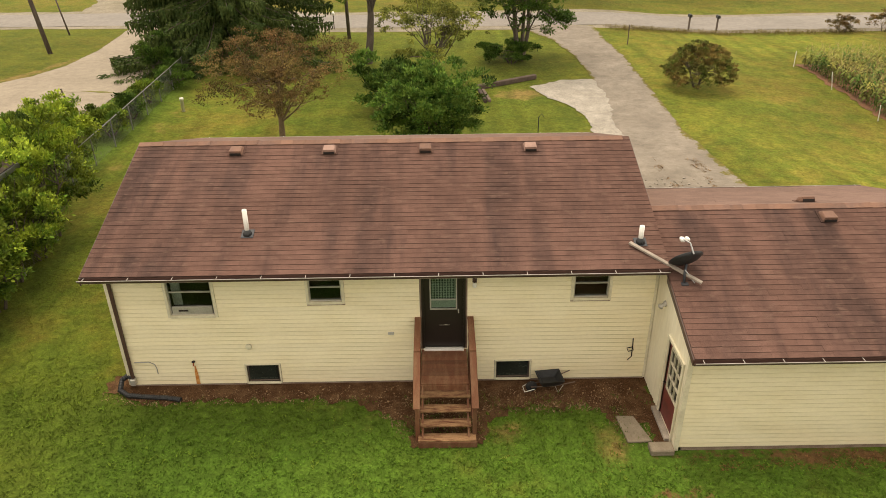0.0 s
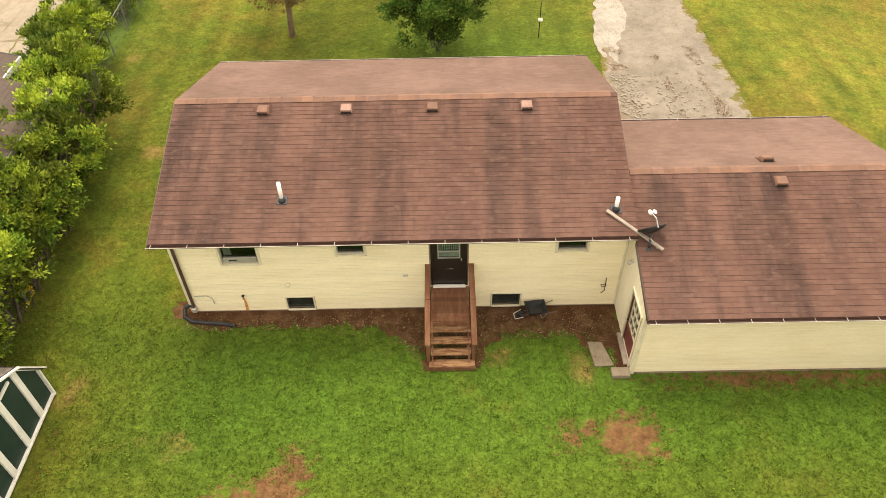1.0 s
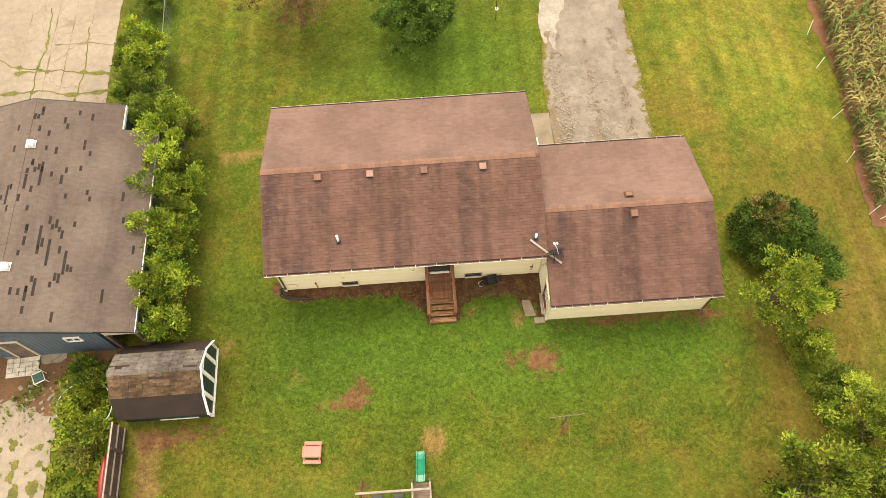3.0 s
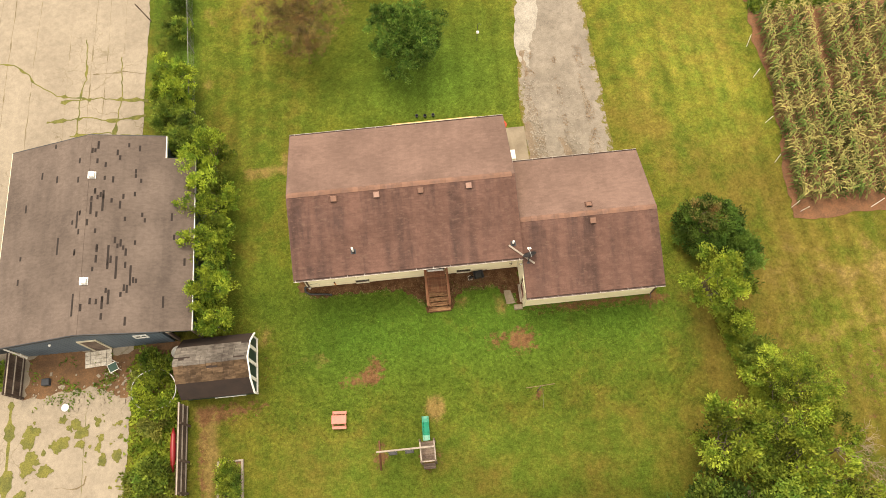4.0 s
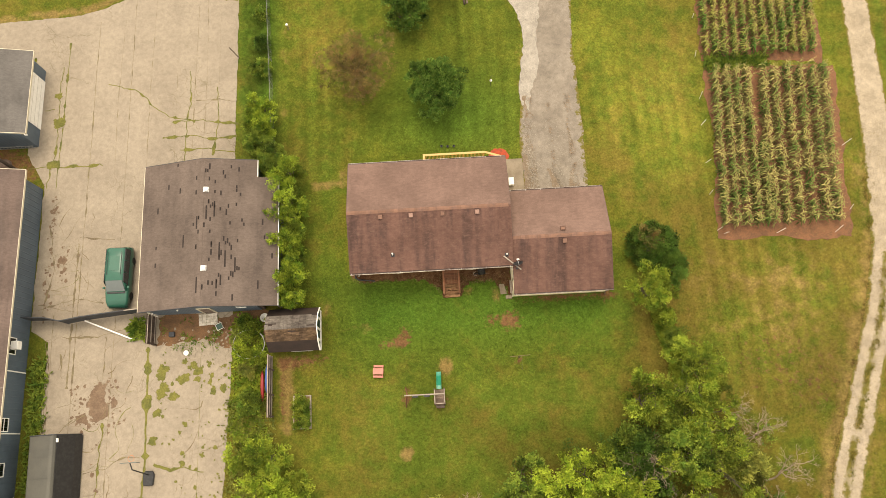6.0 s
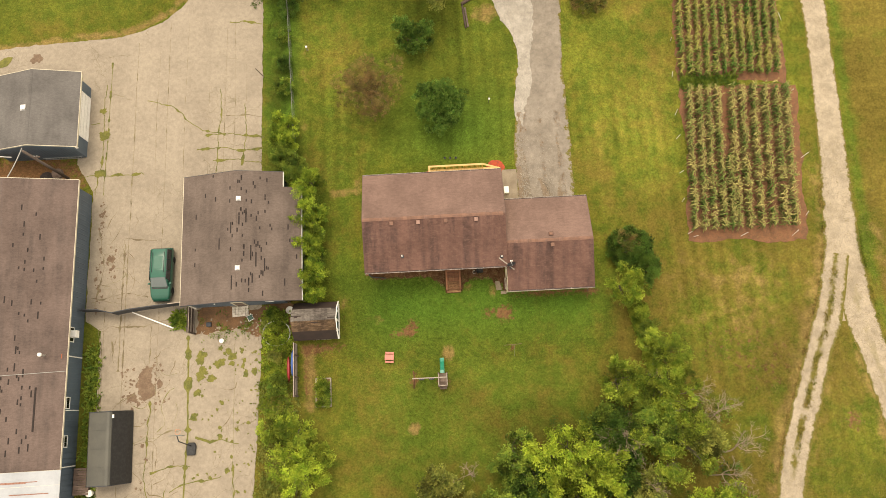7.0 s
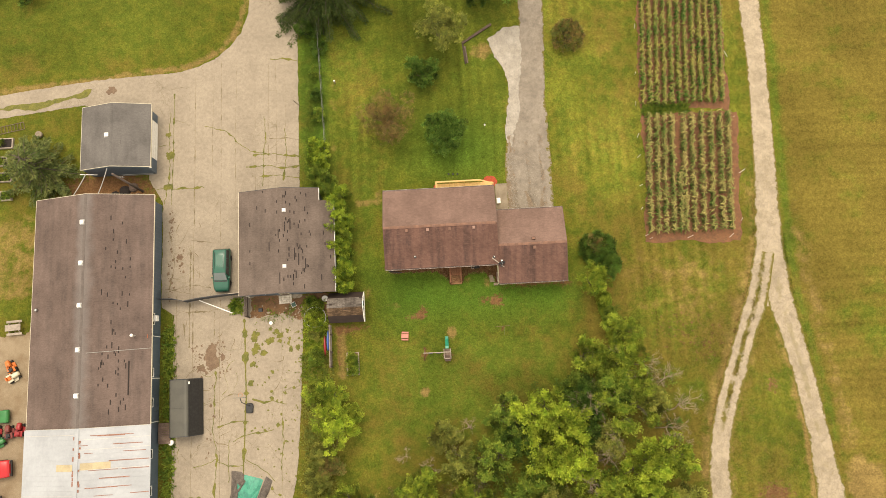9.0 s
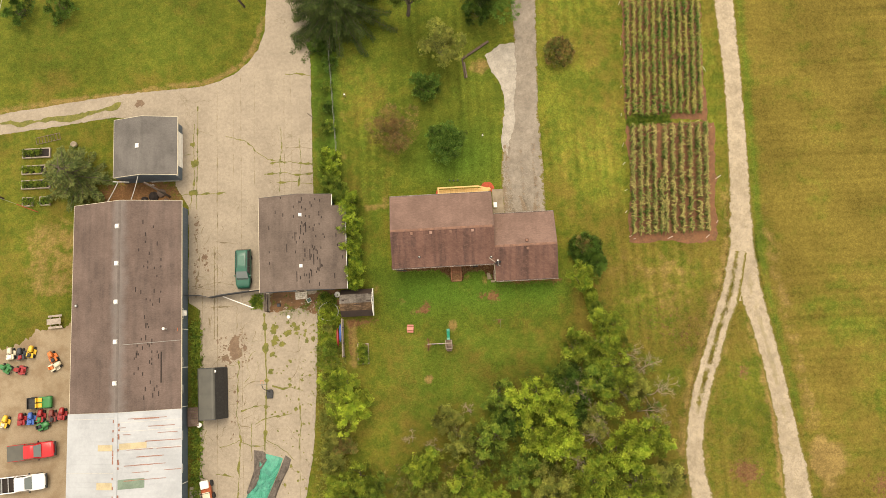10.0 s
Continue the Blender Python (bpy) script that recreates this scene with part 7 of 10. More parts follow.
tree("street_tree", 5.6, 34.8, 9.0, 4.2, L_DARK, "spreading multi-stemmed tree over a dark shrub", seed=16, low=0.13, clumps=760, per=24, leaf=0.34, trunk=0.16, stems=4, gap=0.0)
tree("dark_shrub", 4.9, 33.9, 1.6, 2.0, L_DARK, "low dark shrub at the foot of the tree", "shrub", 17, 0.0, 260, 26, 0.24, 0.05, 3)
tree("round_bush", 15.2, 27.5, 2.85, 2.25, L_RED, "rounded bush, green turning reddish on top", "bush", 18, 0.02, 420, 30, 0.20, 0.07, 3, 1.0, -0.15, 0.5, 8, dome=True)
spruce("spruce", -13.9, 35.6, 17.0, 7.0, L_NEEDLE, "large dark drooping spruce beside the drive", 19, 36, 0.42, 0.08, 0.25)
tree("fence_shrub", -16.8, 29.8, 2.6, 1.2, L_DARK, "dark shrub grown through the fence", "shrub", 20, 0.0, 120, 30, 0.28, 0.05, 3)
tree("fence_shrub", -15.3, 27.5, 1.5, 1.2, L_DARK, "dark shrub grown through the fence", "shrub", 21, 0.0, 90, 26, 0.24, 0.04, 3)

# growth along the fence and the workshop
k = 0
for x, y, h, rad, mat, nm in [(-12.7, -1.9, 3.5, 1.05, L_SAP, 1), (-12.8, -0.3, 4.0, 1.35, L_SAP, 1), (-12.7, 1.0, 2.9, 0.85, L_MID, 0), (-12.9, 2.2, 4.1, 1.35, L_SAP, 1), (-12.7, 3.6, 2.8, 0.85, L_MID, 0), (-13.0, 5.1, 4.5, 1.6, L_SAP, 1), (-13.0, 6.7, 3.0, 0.95, L_MID, 0), (-13.3, 8.3, 4.6, 1.65, L_SAP, 1), (-14.2, 9.6, 4.2, 1.3, L_MID, 0), (-15.3, 11.4, 3.4, 1.3, L_MID, 0), (-15.5, 12.9, 3.7, 1.3, L_SAP, 1), (-15.4, 14.4, 3.4, 1.3, L_SAP, 1), (-15.6, 19.0, 1.6, 0.8, L_MID, 0), (-15.6, 21.6, 1.3, 0.7, L_DARK, 2), (-15.7, 24.5, 1.3, 0.7, L_MID, 0)]:
    k += 1
    tree("sapling", x, y, h, rad, mat, ("leafy green sapling by the fence", "bright lime-green sapling by the fence", "dark leafy shrub by the fence")[nm], "sapling", 100 + k, 0.06, int(150 * rad), 26, 0.28, 0.05, 3, 1.0, 0.26, 0.6, 8, fineness=0.52, lie=0.6)
tree("yellow_flowers", -12.6, 0.2, 1.5, 0.5, leafy("yellow_blossom", (0.62, 0.36, 0.02), (0.40, 0.33, 0.03), 0.2), "yellow-flowered weed clump by the fence", "flowers", 140, 0.2, 20, 14, 0.10, 0.02, 2)

# hedge south of the shed
for k, (x, y, h, rad, mat) in enumerate([(-15.8, -13.7, 3.8, 1.7, L_BRIGHT), (-14.4, -14.4, 4.4, 1.9, L_BRIGHT), (-14.2, -17.6, 5.4, 2.7, L_LIME), (-12.8, -16.4, 3.6, 1.5, L_BRIGHT), (-15.8, -20.4, 2.4, 1.2, L_OLIVE), (-14.6, -21.8, 2.4, 1.3, L_RED), (-16.4, -23.4, 2.8, 1.4, L_OLIVE), (-13.2, -25.6, 4.2, 2.2, L_BRIGHT), (-15.6, -26.4, 3.4, 1.7, L_BRIGHT), (-10.8, -26.8, 3.4, 1.7, L_MID), (-12.6, -29.6, 4.6, 2.6, L_MID), (-16.0, -31.0, 4.2, 2.4, L_OLIVE), (-16.4, -9.9, 1.4, 0.9, L_MID)]):
    tree("hedge_tree" if h > 4 else "hedge_shrub", x, y, h, rad, mat, "bushy tree in the overgrown hedge" if h > 4 else "overgrown shrub in the hedge", "tree" if h > 4 else "shrub", 200 + k, 0.05, int(56 * rad), 44, 0.38, 0.08, 2, 1.0, 0.4, 0.7, 8, fineness=0.46)

# garden thicket and the wood at the south
tree("dark_bush", 16.5, 0.9, 2.75, 2.3, L_DARK, "dense dark-green bush with a reddish side", "bush", 31, 0.02, 300, 46, 0.32, 0.07, 4, 1.0, 0.2, fineness=0.42, dome=True)
tree("dark_bush", 17.5, -0.8, 2.6, 1.8, L_DARK, "dense dark-green bush beside the lawn", "bush", 32, 0.02, 190, 46, 0.32, 0.07, 4, 1.0, 0.2, fineness=0.42)
tree("red_shrub", 16.1, 1.4, 2.95, 1.0, L_RED, "reddish seed heads over the bush", "shrub", 33, 0.5, 44, 20, 0.26, 0.04, 2)
tree("lime_tree", 15.6, -2.9, 4.6, 1.9, L_BRIGHT, "bright lime-green young tree beside the bush", seed=34, low=0.1, clumps=170, per=44, leaf=0.36, trunk=0.08, stems=2, gap=0.35, fineness=0.44)
for k, (x, y, h, rad, mat) in enumerate([(16.9, -4.9, 2.2, 0.8, L_BRIGHT), (17.3, -6.6, 2.4, 0.9, L_MID), (18.3, -8.6, 4.6, 2.2, L_BRIGHT), (19.0, -10.8, 4.4, 2.1, L_BRIGHT)]):
    tree("thicket_shrub", x, y, h, rad, mat, "wild shrub in the overgrown boundary", "shrub", 300 + k, 0.03, int(70 * rad), 44, 0.34, 0.06, 3, 1.0, 0.35, 0.7, 7, fineness=0.42)
WOOD = [(14.4, -11.2, 5.0, 2.3, L_BRIGHT), (17.4, -12.9, 5.0, 2.1, L_BRIGHT), (16.2, -14.8, 5.4, 2.3, L_MID), (17.8, -16.6, 6.4, 2.9, L_BRIGHT), (20.8, -16.4, 5.0, 1.9, L_OLIVE), (12.6, -14.6, 4.0, 1.7, L_MID), (8.0, -16.8, 7.2, 2.6, L_LIME), (10.9, -18.2, 7.0, 2.5, L_LIME), (4.4, -17.2, 5.4, 2.0, L_MID), (9.0, -21.2, 7.2, 2.8, L_LIME), (11.8, -22.8, 6.8, 2.3, L_LIME), (3.1, -21.6, 6.0, 2.5, L_MID), (-0.2, -21.9, 4.8, 1.9, L_OLIVE), (-2.0, -19.2, 4.0, 1.6, L_OLIVE), (-5.1, -24.4, 4.8, 2.2, L_BRIGHT), (0.2, -26.4, 5.4, 2.6, L_BRIGHT), (18.8, -23.4, 7.6, 3.2, L_LIME), (22.4, -22.6, 6.2, 2.5, L_BRIGHT), (15.4, -20.4, 5.0, 2.0, L_OLIVE), (15.2, -26.6, 6.6, 2.8, L_BRIGHT), (6.2, -25.6, 6.2, 2.4, L_MID), (9.8, -27.4, 6.0, 2.5, L_OLIVE), (19.6, -28.4, 7.0, 3.1, L_BRIGHT), (12.8, -15.6, 4.8, 2.4, L_DARK), (12.9, -18.6, 4.6, 2.1, L_DARK), (5.8, -19.6, 4.4, 2.0, L_DARK), (13.2, -30.4, 6.2, 2.8, L_BRIGHT), (3.2, -29.8, 5.6, 2.6, L_BRIGHT), (-3.6, -29.0, 5.0, 2.4, L_OLIVE), (23.6, -27.4, 5.0, 2.2, L_OLIVE), (7.6, -32.0, 6.4, 2.8, L_MID)]
for k, (x, y, h, rad, mat) in enumerate(WOOD):
    tree("wood_tree", x, y, h, rad * 1.12, mat, {L_LIME: "vivid lime-green tree in the wood", L_BRIGHT: "bright green young tree in the wood", L_MID: "mid-green tree in the wood", L_DARK: "dark green tree deep in the wood", L_OLIVE: "thin olive-leaved tree in the wood"}[mat], "tree", 400 + k, 0.08, int(80 * rad), 32 if y > -18 else 24, 0.40, 0.11, 2, 1.0, 0.42, 0.7, 7, fineness=0.52 if y > -18 else 0.62)
for k, (x, y, h, sp, ln) in enumerate([(19.8, -12.4, 5.2, 5, (0.3, 0.1)), (15.0, -17.0, 7.0, 6, (-0.5, 0.3)), (14.8, -18.8, 6.6, 6, (0.5, -0.2)), (23.0, -17.6, 6.0, 6, (0.6, 0.3)), (22.0, -14.6, 5.0, 5, (0.4, 0.2)), (13.4, -24.8, 6.6, 6, (-0.2, 0.2)), (14.8, -22.8, 6.4, 6, (0.4, 0.4)), (0.8, -18.6, 3.4, 4, (-0.3, 0.2)), (11.0, -24.8, 4.0, 4, (0.1, 0.5)), (23.4, -22.4, 4.0, 4, (0.4, 0.0)), (17.0, -10.9, 3.6, 3, (0.0, 0.2))]):
    bare_tree(x, y, h, sp, "grey bare dead tree in the thicket", 500 + k, ln)

# the far corner
spruce("garden_pine", -48.4, 13.9, 7.0, 4.2, L_NEEDLEPALE, "grey-green pine beside the raised beds", 61, 8, 0.06, 0.06, 0.34)
tree("far_bush", -57.0, 37.6, 3.0, 2.2, L_DARK, "dark round bush on the lawn", "bush", 62, 0.0, 130, 26, 0.34, 0.06, 3)
tree("far_bush", -51.2, 37.4, 2.8, 2.4, L_DARK, "dark round bush on the lawn", "bush", 63, 0.0, 130, 26, 0.34, 0.06, 3)
tree("roadside_shrub", 36.2, 45.4, 1.9, 1.4, L_BROWN, "dry brown roadside shrub", "shrub", 64, 0.0, 90, 18, 0.22, 0.03, 3)
tree("roadside_shrub", 32.8, 45.3, 1.3, 1.3, L_BROWN, "dry brown roadside shrub", "shrub", 65, 0.0, 80, 18, 0.22, 0.03, 3)
for k, (x, y, rad) in enumerate([(14, 61, 6), (4, 64, 6), (26, 66, 7)]):
    tree("far_tree", x, y, 11, rad, L_DARK, "dark broad-leaved tree across the street", "tree", 660 + k, 0.12, 150, 26, 0.6, 0.25)


# corn
def corn(name, rows_x, y0, y1, height, leaves, label, seed, skip=None, lean=(0.0, 0.0)):
    r = np.random.default_rng(seed)
    vs, fs, tv, tf, leaf_tints = [], [], [], [], []
    n = m = 0
    for x in rows_x:
        y = y0
        while y < y1:
            y += r.uniform(0.17, 0.28)
            if (skip and skip(x, y)) or r.random() < 0.04:
                continue
            px, py = x + (y - y0) * lean[0] + r.normal(0, 0.07), y
            g, h = landf(px, py), height * r.uniform(0.8, 1.1)
            for s in (0.0, 2.094, 4.189):
                a = np.array([[px + 0.018 * math.cos(s), py + 0.018 * math.sin(s), g - 0.02], [px + 0.018 * math.cos(s + 2.1), py + 0.018 * math.sin(s + 2.1), g - 0.02], [px, py, g + h], [px, py, g + h]])
                vs.append(a)
                fs.append([n, n + 1, n + 2, n + 3])
                leaf_tints.append(0.0)
                n += 4
            turn = r.uniform(0, math.pi)
            for k in range(10):
                a = turn + math.pi * k + r.normal(0, 0.45)
                z = g + h * (0.16 + 0.082 * k)
                ln = r.uniform(0.30, 0.52) * min(1.0, 0.55 + h * 0.28) * (1.0 if k < 8 else 0.75)
                d, s = np.array([math.cos(a), math.sin(a), 0]), np.array([-math.sin(a), math.cos(a), 0])
                # lower leaves get a darker tint, upper leaves a lighter one
                w, sag, leaf_tint = r.uniform(0.038, 0.058), r.uniform(0.1, 0.55), r.uniform(-0.42, -0.22) if k < 6 else r.uniform(0.0, 0.45)
                spine = [np.array([px, py, z]) + d * ln * t + np.array([0, 0, ln * (1.1 * t - (1.1 + sag) * t * t)]) for t in (0.0, 0.4, 0.75, 1.0)]
                for (p, wp), (q, wq) in zip(zip(spine, (w * 0.6, w, w * 0.8)), zip(spine[1:], (w, w * 0.8, 0.004))):
                    vs.append(np.array([p - s * wp, p + s * wp, q + s * wq, q - s * wq]))
                    fs.append([n, n + 1, n + 2, n + 3])
                    leaf_tints.append(leaf_tint)
                    n += 4
            for k in range(6):
                a = r.uniform(0, 2 * math.pi)
                d, s = np.array([math.cos(a), math.sin(a), 0]), np.array([-math.sin(a), math.cos(a), 0])
                p0, p2 = np.array([px, py, g + h - 0.05]), np.array([px, py, g + h + r.uniform(0.05, 0.28)]) + d * r.uniform(0.08, 0.26)
                tv.append(np.array([p0 - s * 0.007, p0 + s * 0.007, p2 + s * 0.010, p2 - s * 0.010]))
                tf.append([m, m + 1, m + 2, m + 3])
                m += 4
    ob = new(name, bulk(name, np.concatenate(vs), np.array(fs), leaves))
    ob.data.attributes.new("tint", "FLOAT", "POINT").data.foreach_set("value", np.repeat(np.array(leaf_tints, np.float32), 4))
    tagged(ob, label, "corn", kind="stuff")
    ob2 = new(name + "_tassels", bulk(name + "_tassels", np.concatenate(tv), np.array(tf), L_TASSEL))
    tagged(ob2, "pale corn tassels over the plot", "corn", kind="stuff")


def half_row(x, y):
    return 26.5 < x < 26.8 and y > 9.6


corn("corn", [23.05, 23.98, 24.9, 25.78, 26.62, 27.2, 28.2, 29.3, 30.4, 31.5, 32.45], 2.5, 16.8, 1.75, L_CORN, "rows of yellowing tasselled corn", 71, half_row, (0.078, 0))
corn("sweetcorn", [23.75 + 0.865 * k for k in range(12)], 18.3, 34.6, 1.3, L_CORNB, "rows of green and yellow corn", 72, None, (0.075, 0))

# weeds, squash and grass
BUILT = [(-7.9, 5.0, -0.2, 8.4), (4.8, 12.7, -2.6, 5.7), (-24.8, -13.6, -2.6, 9.3), (-14.5, -10.4, -6.4, -3.0), (-47.6, -33.9, -46, 9.4), (-43, -35, 12.5, 20.5)]


def tufts(name, count, x0, x1, y0, y1, seed, material=None, h=0.07, blades=4, keep=None, label="", spread=0.05, wide=0.16, lift=0.002):
    """Many small tufts of blades as one piece of stuff."""
    r = np.random.default_rng(seed)
    x, y = r.uniform(x0, x1, count), r.uniform(y0, y1, count)
    ok = np.ones(count, bool)
    for a, b, c, d in BUILT:
        ok &= ~((x > a) & (x < b) & (y > c) & (y < d))
    edge = np.minimum(np.minimum(x - x0, x1 - x), np.minimum(y - y0, y1 - y)) / 1.5
    ok &= r.random(count) < np.clip(edge, 0.05, 1)
    if keep is not None:
        ok &= keep(x, y)
    x, y = x[ok], y[ok]
    n = len(x) * blades
    x, y = np.repeat(x, blades) + r.normal(0, spread, n), np.repeat(y, blades) + r.normal(0, spread, n)
    base = np.c_[x, y, land(x, y) + lift]
    way = r.normal(size=(n, 3)) * 0.75
    way[:, 2] = np.abs(way[:, 2]) * 0.5 + (0.3 if material is None else 0.45)
    length = h * r.uniform(0.5, 1.5, n)
    ob = new(name, leaf_mesh(name, base, way, length, np.maximum(length * wide, 0.006), material or M_BLADES, 0.3, r, 0.8))
    if material is None:
        sampled(ob.data)
    return tagged(ob, label, "grass", kind="stuff")


def patchy(scale, level, seed):
    def f(x, y):
        return np.array([noise.noise(Vector((a * scale + seed, b * scale, seed))) for a, b in zip(x, y)]) > level
    return f


def off_bed(x, y):
    bed = ((x > -8.3) & (x < 4.9) & (y > -0.70)) | ((np.abs(x) < 0.85) & (y > -2.25)) | ((x > -1.6) & (x < -0.8) & (y > -1.1 - (x + 1.6) * 1.2)) | ((x > 0.8) & (x < 4.9) & (y > -1.15)) | ((x > 3.8) & (x < 4.9) & (y > -2.9))
    bare = (((x - 4.5) / 0.75) ** 2 + ((y + 4.45) / 0.6) ** 2 < 1) | (((x + 5.1) / 0.7) ** 2 + ((y + 5.8) / 0.4) ** 2 < 1)
    return ~bed & ~bare


tufts("clover_lawn", 42000, -14, 15, -9.5, 1.2, 81, None, 0.042, 3, off_bed, "thick clover and grass of the back lawn", 0.05, 0.6)
tufts("lawn_grass", 10000, -14, 17, -19, -7.5, 82, None, 0.036, 3, None, "mown grass of the back garden", 0.06, 0.3)
tufts("side_grass", 14000, -13.5, -7.2, -2, 24, 83, None, 0.04, 3, None, "grass beside the house", 0.06, 0.3)
tufts("front_grass", 12000, -15, 7.4, 8, 40, 84, None, 0.04, 3, lambda x, y: x < 6.4, "mown grass of the front lawn", 0.06, 0.3)
tufts("broad_weeds", 1500, -13, 14, -8, 0, 85, leafy("broad_weed", (0.085, 0.150, 0.015), (0.130, 0.190, 0.024), 0.3, 1.0), 0.075, 6, lambda x, y: off_bed(x, y) & patchy(0.7, 0.0, 3)(x, y), "broad-leaved weeds in the lawn", 0.05, 0.5)
tufts("east_grass", 9000, 12.5, 37, -14, 46, 98, None, 0.05, 3, None, "mown grass of the east lawn", 0.08, 0.25)
tufts("mulch_litter", 15000, -8.2, 4.8, -2.4, 0.3, 86, L_CHIP, 0.042, 3, lambda x, y: ~off_bed(x, y), "dead leaves and chips on the mulch", 0.06, 0.6)
tufts("field_dry_grass", 12000, 12.8, 36, -12, 46, 87, L_STRAW, 0.09, 3, patchy(0.25, 0.02, 5), "dry grass tips in the east lawn", 0.12, 0.12)
tufts("bed_edge_grass", 5200, -8.2, 4.8, -2.6, -0.5, 88, L_GRASS, 0.09, 6, lambda x, y: ~off_bed(x, y) & patchy(1.1, 0.0, 9)(x, y) & (y < -0.45), "tufts of weed in the mulch", 0.04, 0.16)
tufts("fence_weeds", 5000, -17.8, -15.0, 9.8, 36, 89, L_GRASS, 0.14, 5, None, "grass and weeds along the wire fence", 0.10, 0.2)
tufts("roadside_weeds", 3600, 13.5, 35, 44.0, 46.3, 90, L_STRAW, 0.22, 4, None, "tall dry roadside weeds", 0.12, 0.10)
tufts("shop_weeds", 1500, -18.0, -14.9, -12.5, -2.9, 91, L_BRIGHT, 0.24, 6, None, "rank weeds and squash leaves behind the workshop", 0.16, 0.6)
tufts("lot_edge_weeds", 2600, -18.4, -14.4, -34, -9, 92, L_OLIVE, 0.28, 6, None, "rank weeds along the paved lot", 0.16, 0.4)
tufts("barn_wall_weeds", 2200, -34.2, -32.6, -34, -5.5, 93, L_MID, 0.36, 6, None, "weeds along the barn wall", 0.16, 0.4)
tufts("post_weeds", 500, -26.2, -24.9, -4.3, -2.7, 94, L_MID, 0.4, 6, None, "weeds at the fence corner", 0.14, 0.4)
tufts("corn_weeds", 1900, 23.6, 29.4, 17.2, 18.7, 95, L_MID, 0.3, 6, None, "green weeds between the corn plots", 0.14, 0.3)
tufts("track_edge_grass", 9000, 26, 42, -34, 12, 96, L_STRAW, 0.14, 3, None, "dry grass along the farm track", 0.12, 0.12)
tufts("hedge_weeds", 9000, 15, 20, -13, -3, 97, L_BRIGHT, 0.16, 5, lambda x, y: np.abs(x - 16.6 + (y + 4) * 0.22) < 0.75, "rank grass under the thicket", 0.10, 0.35)

# understory: low shrubs added to fill wood and hedge, dark leaves standing in for shade
r = np.random.default_rng(91)
for k in range(88):
    if k < 62:
        x, y = 2.5 + 21 * r.random(), -33 + 19.5 * r.random()
        if x < 8 and y > -16.5 or (x < 14 and y > -13.5) or x > 24:
            continue
    else:
        x, y = -8.5 + 11 * r.random(), -33.5 + 10 * r.random()
    tree("understory_shrub", x, y, 1.4 + 1.8 * r.random(), 1.0 + 1.1 * r.random(), (L_DARK, L_MID, L_DARK, L_MID)[k % 4] if k < 62 else (L_OLIVE, L_MID, L_RED, L_OLIVE)[k % 4], "low shrub added under the trees of the wood", "shrub", 900 + k, 0.0, 34, 13, 0.38, 0.04, 1, 1.0, 0.2, 0.7, 5, fineness=0.45)
for k, (x, y, h, sp, ln) in enumerate([(-1.4, -20.6, 3.4, 4, (0.2, 0.2)), (-3.6, -22.4, 3.2, 4, (-0.3, 0.1)), (1.2, -23.6, 3.6, 4, (0.1, -0.2)), (-6.4, -21.4, 2.6, 3, (-0.2, 0.3)), (21.6, -19.6, 5.4, 5, (0.7, 0.1)), (16.4, -16.2, 6.2, 5, (0.4, 0.7))]):
    bare_tree(x, y, h, sp, "reddish-grey bare twigs in the thicket", 560 + k, ln)

# broken grass between the ruts and along the edges of the farm track
def ruts(x, y):
    def along(line):
        return np.interp(-y, [-q for _, q in line], [p for p, _ in line])

    side, east = along(TRACK_WEST), along(TRACK_EAST)
    mid = (side + along(FORK_WEST)) / 2
    return ((np.abs(x - mid) < 0.34) & (y < -1) & (y > -19)) | ((np.abs(x - side) < 0.22) & (y > -20)) | ((np.abs(x - east) < 0.22) & (y < 2) & (y > -12))


tufts("track_grass", 90000, 26, 43, -33, 9, 101, None, 0.13, 3, lambda x, y: ruts(x, y) & patchy(1.2, 0.0, 4)(x, y), "broken grass between the wheel ruts", 0.07, 0.3)
tufts("bed_weeds", 2600, -3.2, 4.6, -2.5, -0.5, 102, L_YELLOW, 0.07, 6, lambda x, y: ~off_bed(x, y) & patchy(0.8, 0.08, 6)(x, y), "yellowing weeds in the mulch", 0.05, 0.2)

# ---- things in the gardens and yards ----


def wheel_set(parent, spots, r, w, m_rim=None):
    for x, y in spots:
        mm = Matrix.Translation((x, y, r)) @ Matrix.Rotation(math.pi / 2, 4, "X")
        wh = part("wheel", Geo().lathe([(r * 0.6, -w / 2), (r * 0.93, -w / 2), (r, -w * 0.3), (r, w * 0.3), (r * 0.93, w / 2), (r * 0.6, w / 2)], (0, 0, 0), 18, mm), M_RUBBER, parent, "", 0, True)
        part("rim", Geo().lathe([(r * 0.1, -w * 0.42), (r * 0.58, -w * 0.46), (r * 0.58, w * 0.46), (r * 0.1, w * 0.42)], (0, 0, 0), 14, mm), m_rim or M_RIM, wh)


def loft(sections, close=True):
    """A closed skin through outlines of the same number of points."""
    g = Geo()
    n = len(sections[0])
    for s in sections:
        g.v += [tuple(p) for p in s]
    for i in range(len(sections) - 1):
        for k in range(n):
            a, b = i * n + k, i * n + (k + 1) % n
            g.f.append((a, b, b + n, a + n))
    g.f += [tuple(reversed(range(n))), tuple(range((len(sections) - 1) * n, len(sections) * n))]
    return g


def car_section(x, w, zlow, zhi, round_top=0.12, tuck=0.05):
    h = w / 2
    return [(x, -h + tuck, zlow), (x, -h, zlow + 0.14), (x, -h, zhi - round_top), (x, -h + round_top * 1.2, zhi), (x, h - round_top * 1.2, zhi), (x, h, zhi - round_top), (x, h, zlow + 0.14), (x, h - tuck, zlow)]


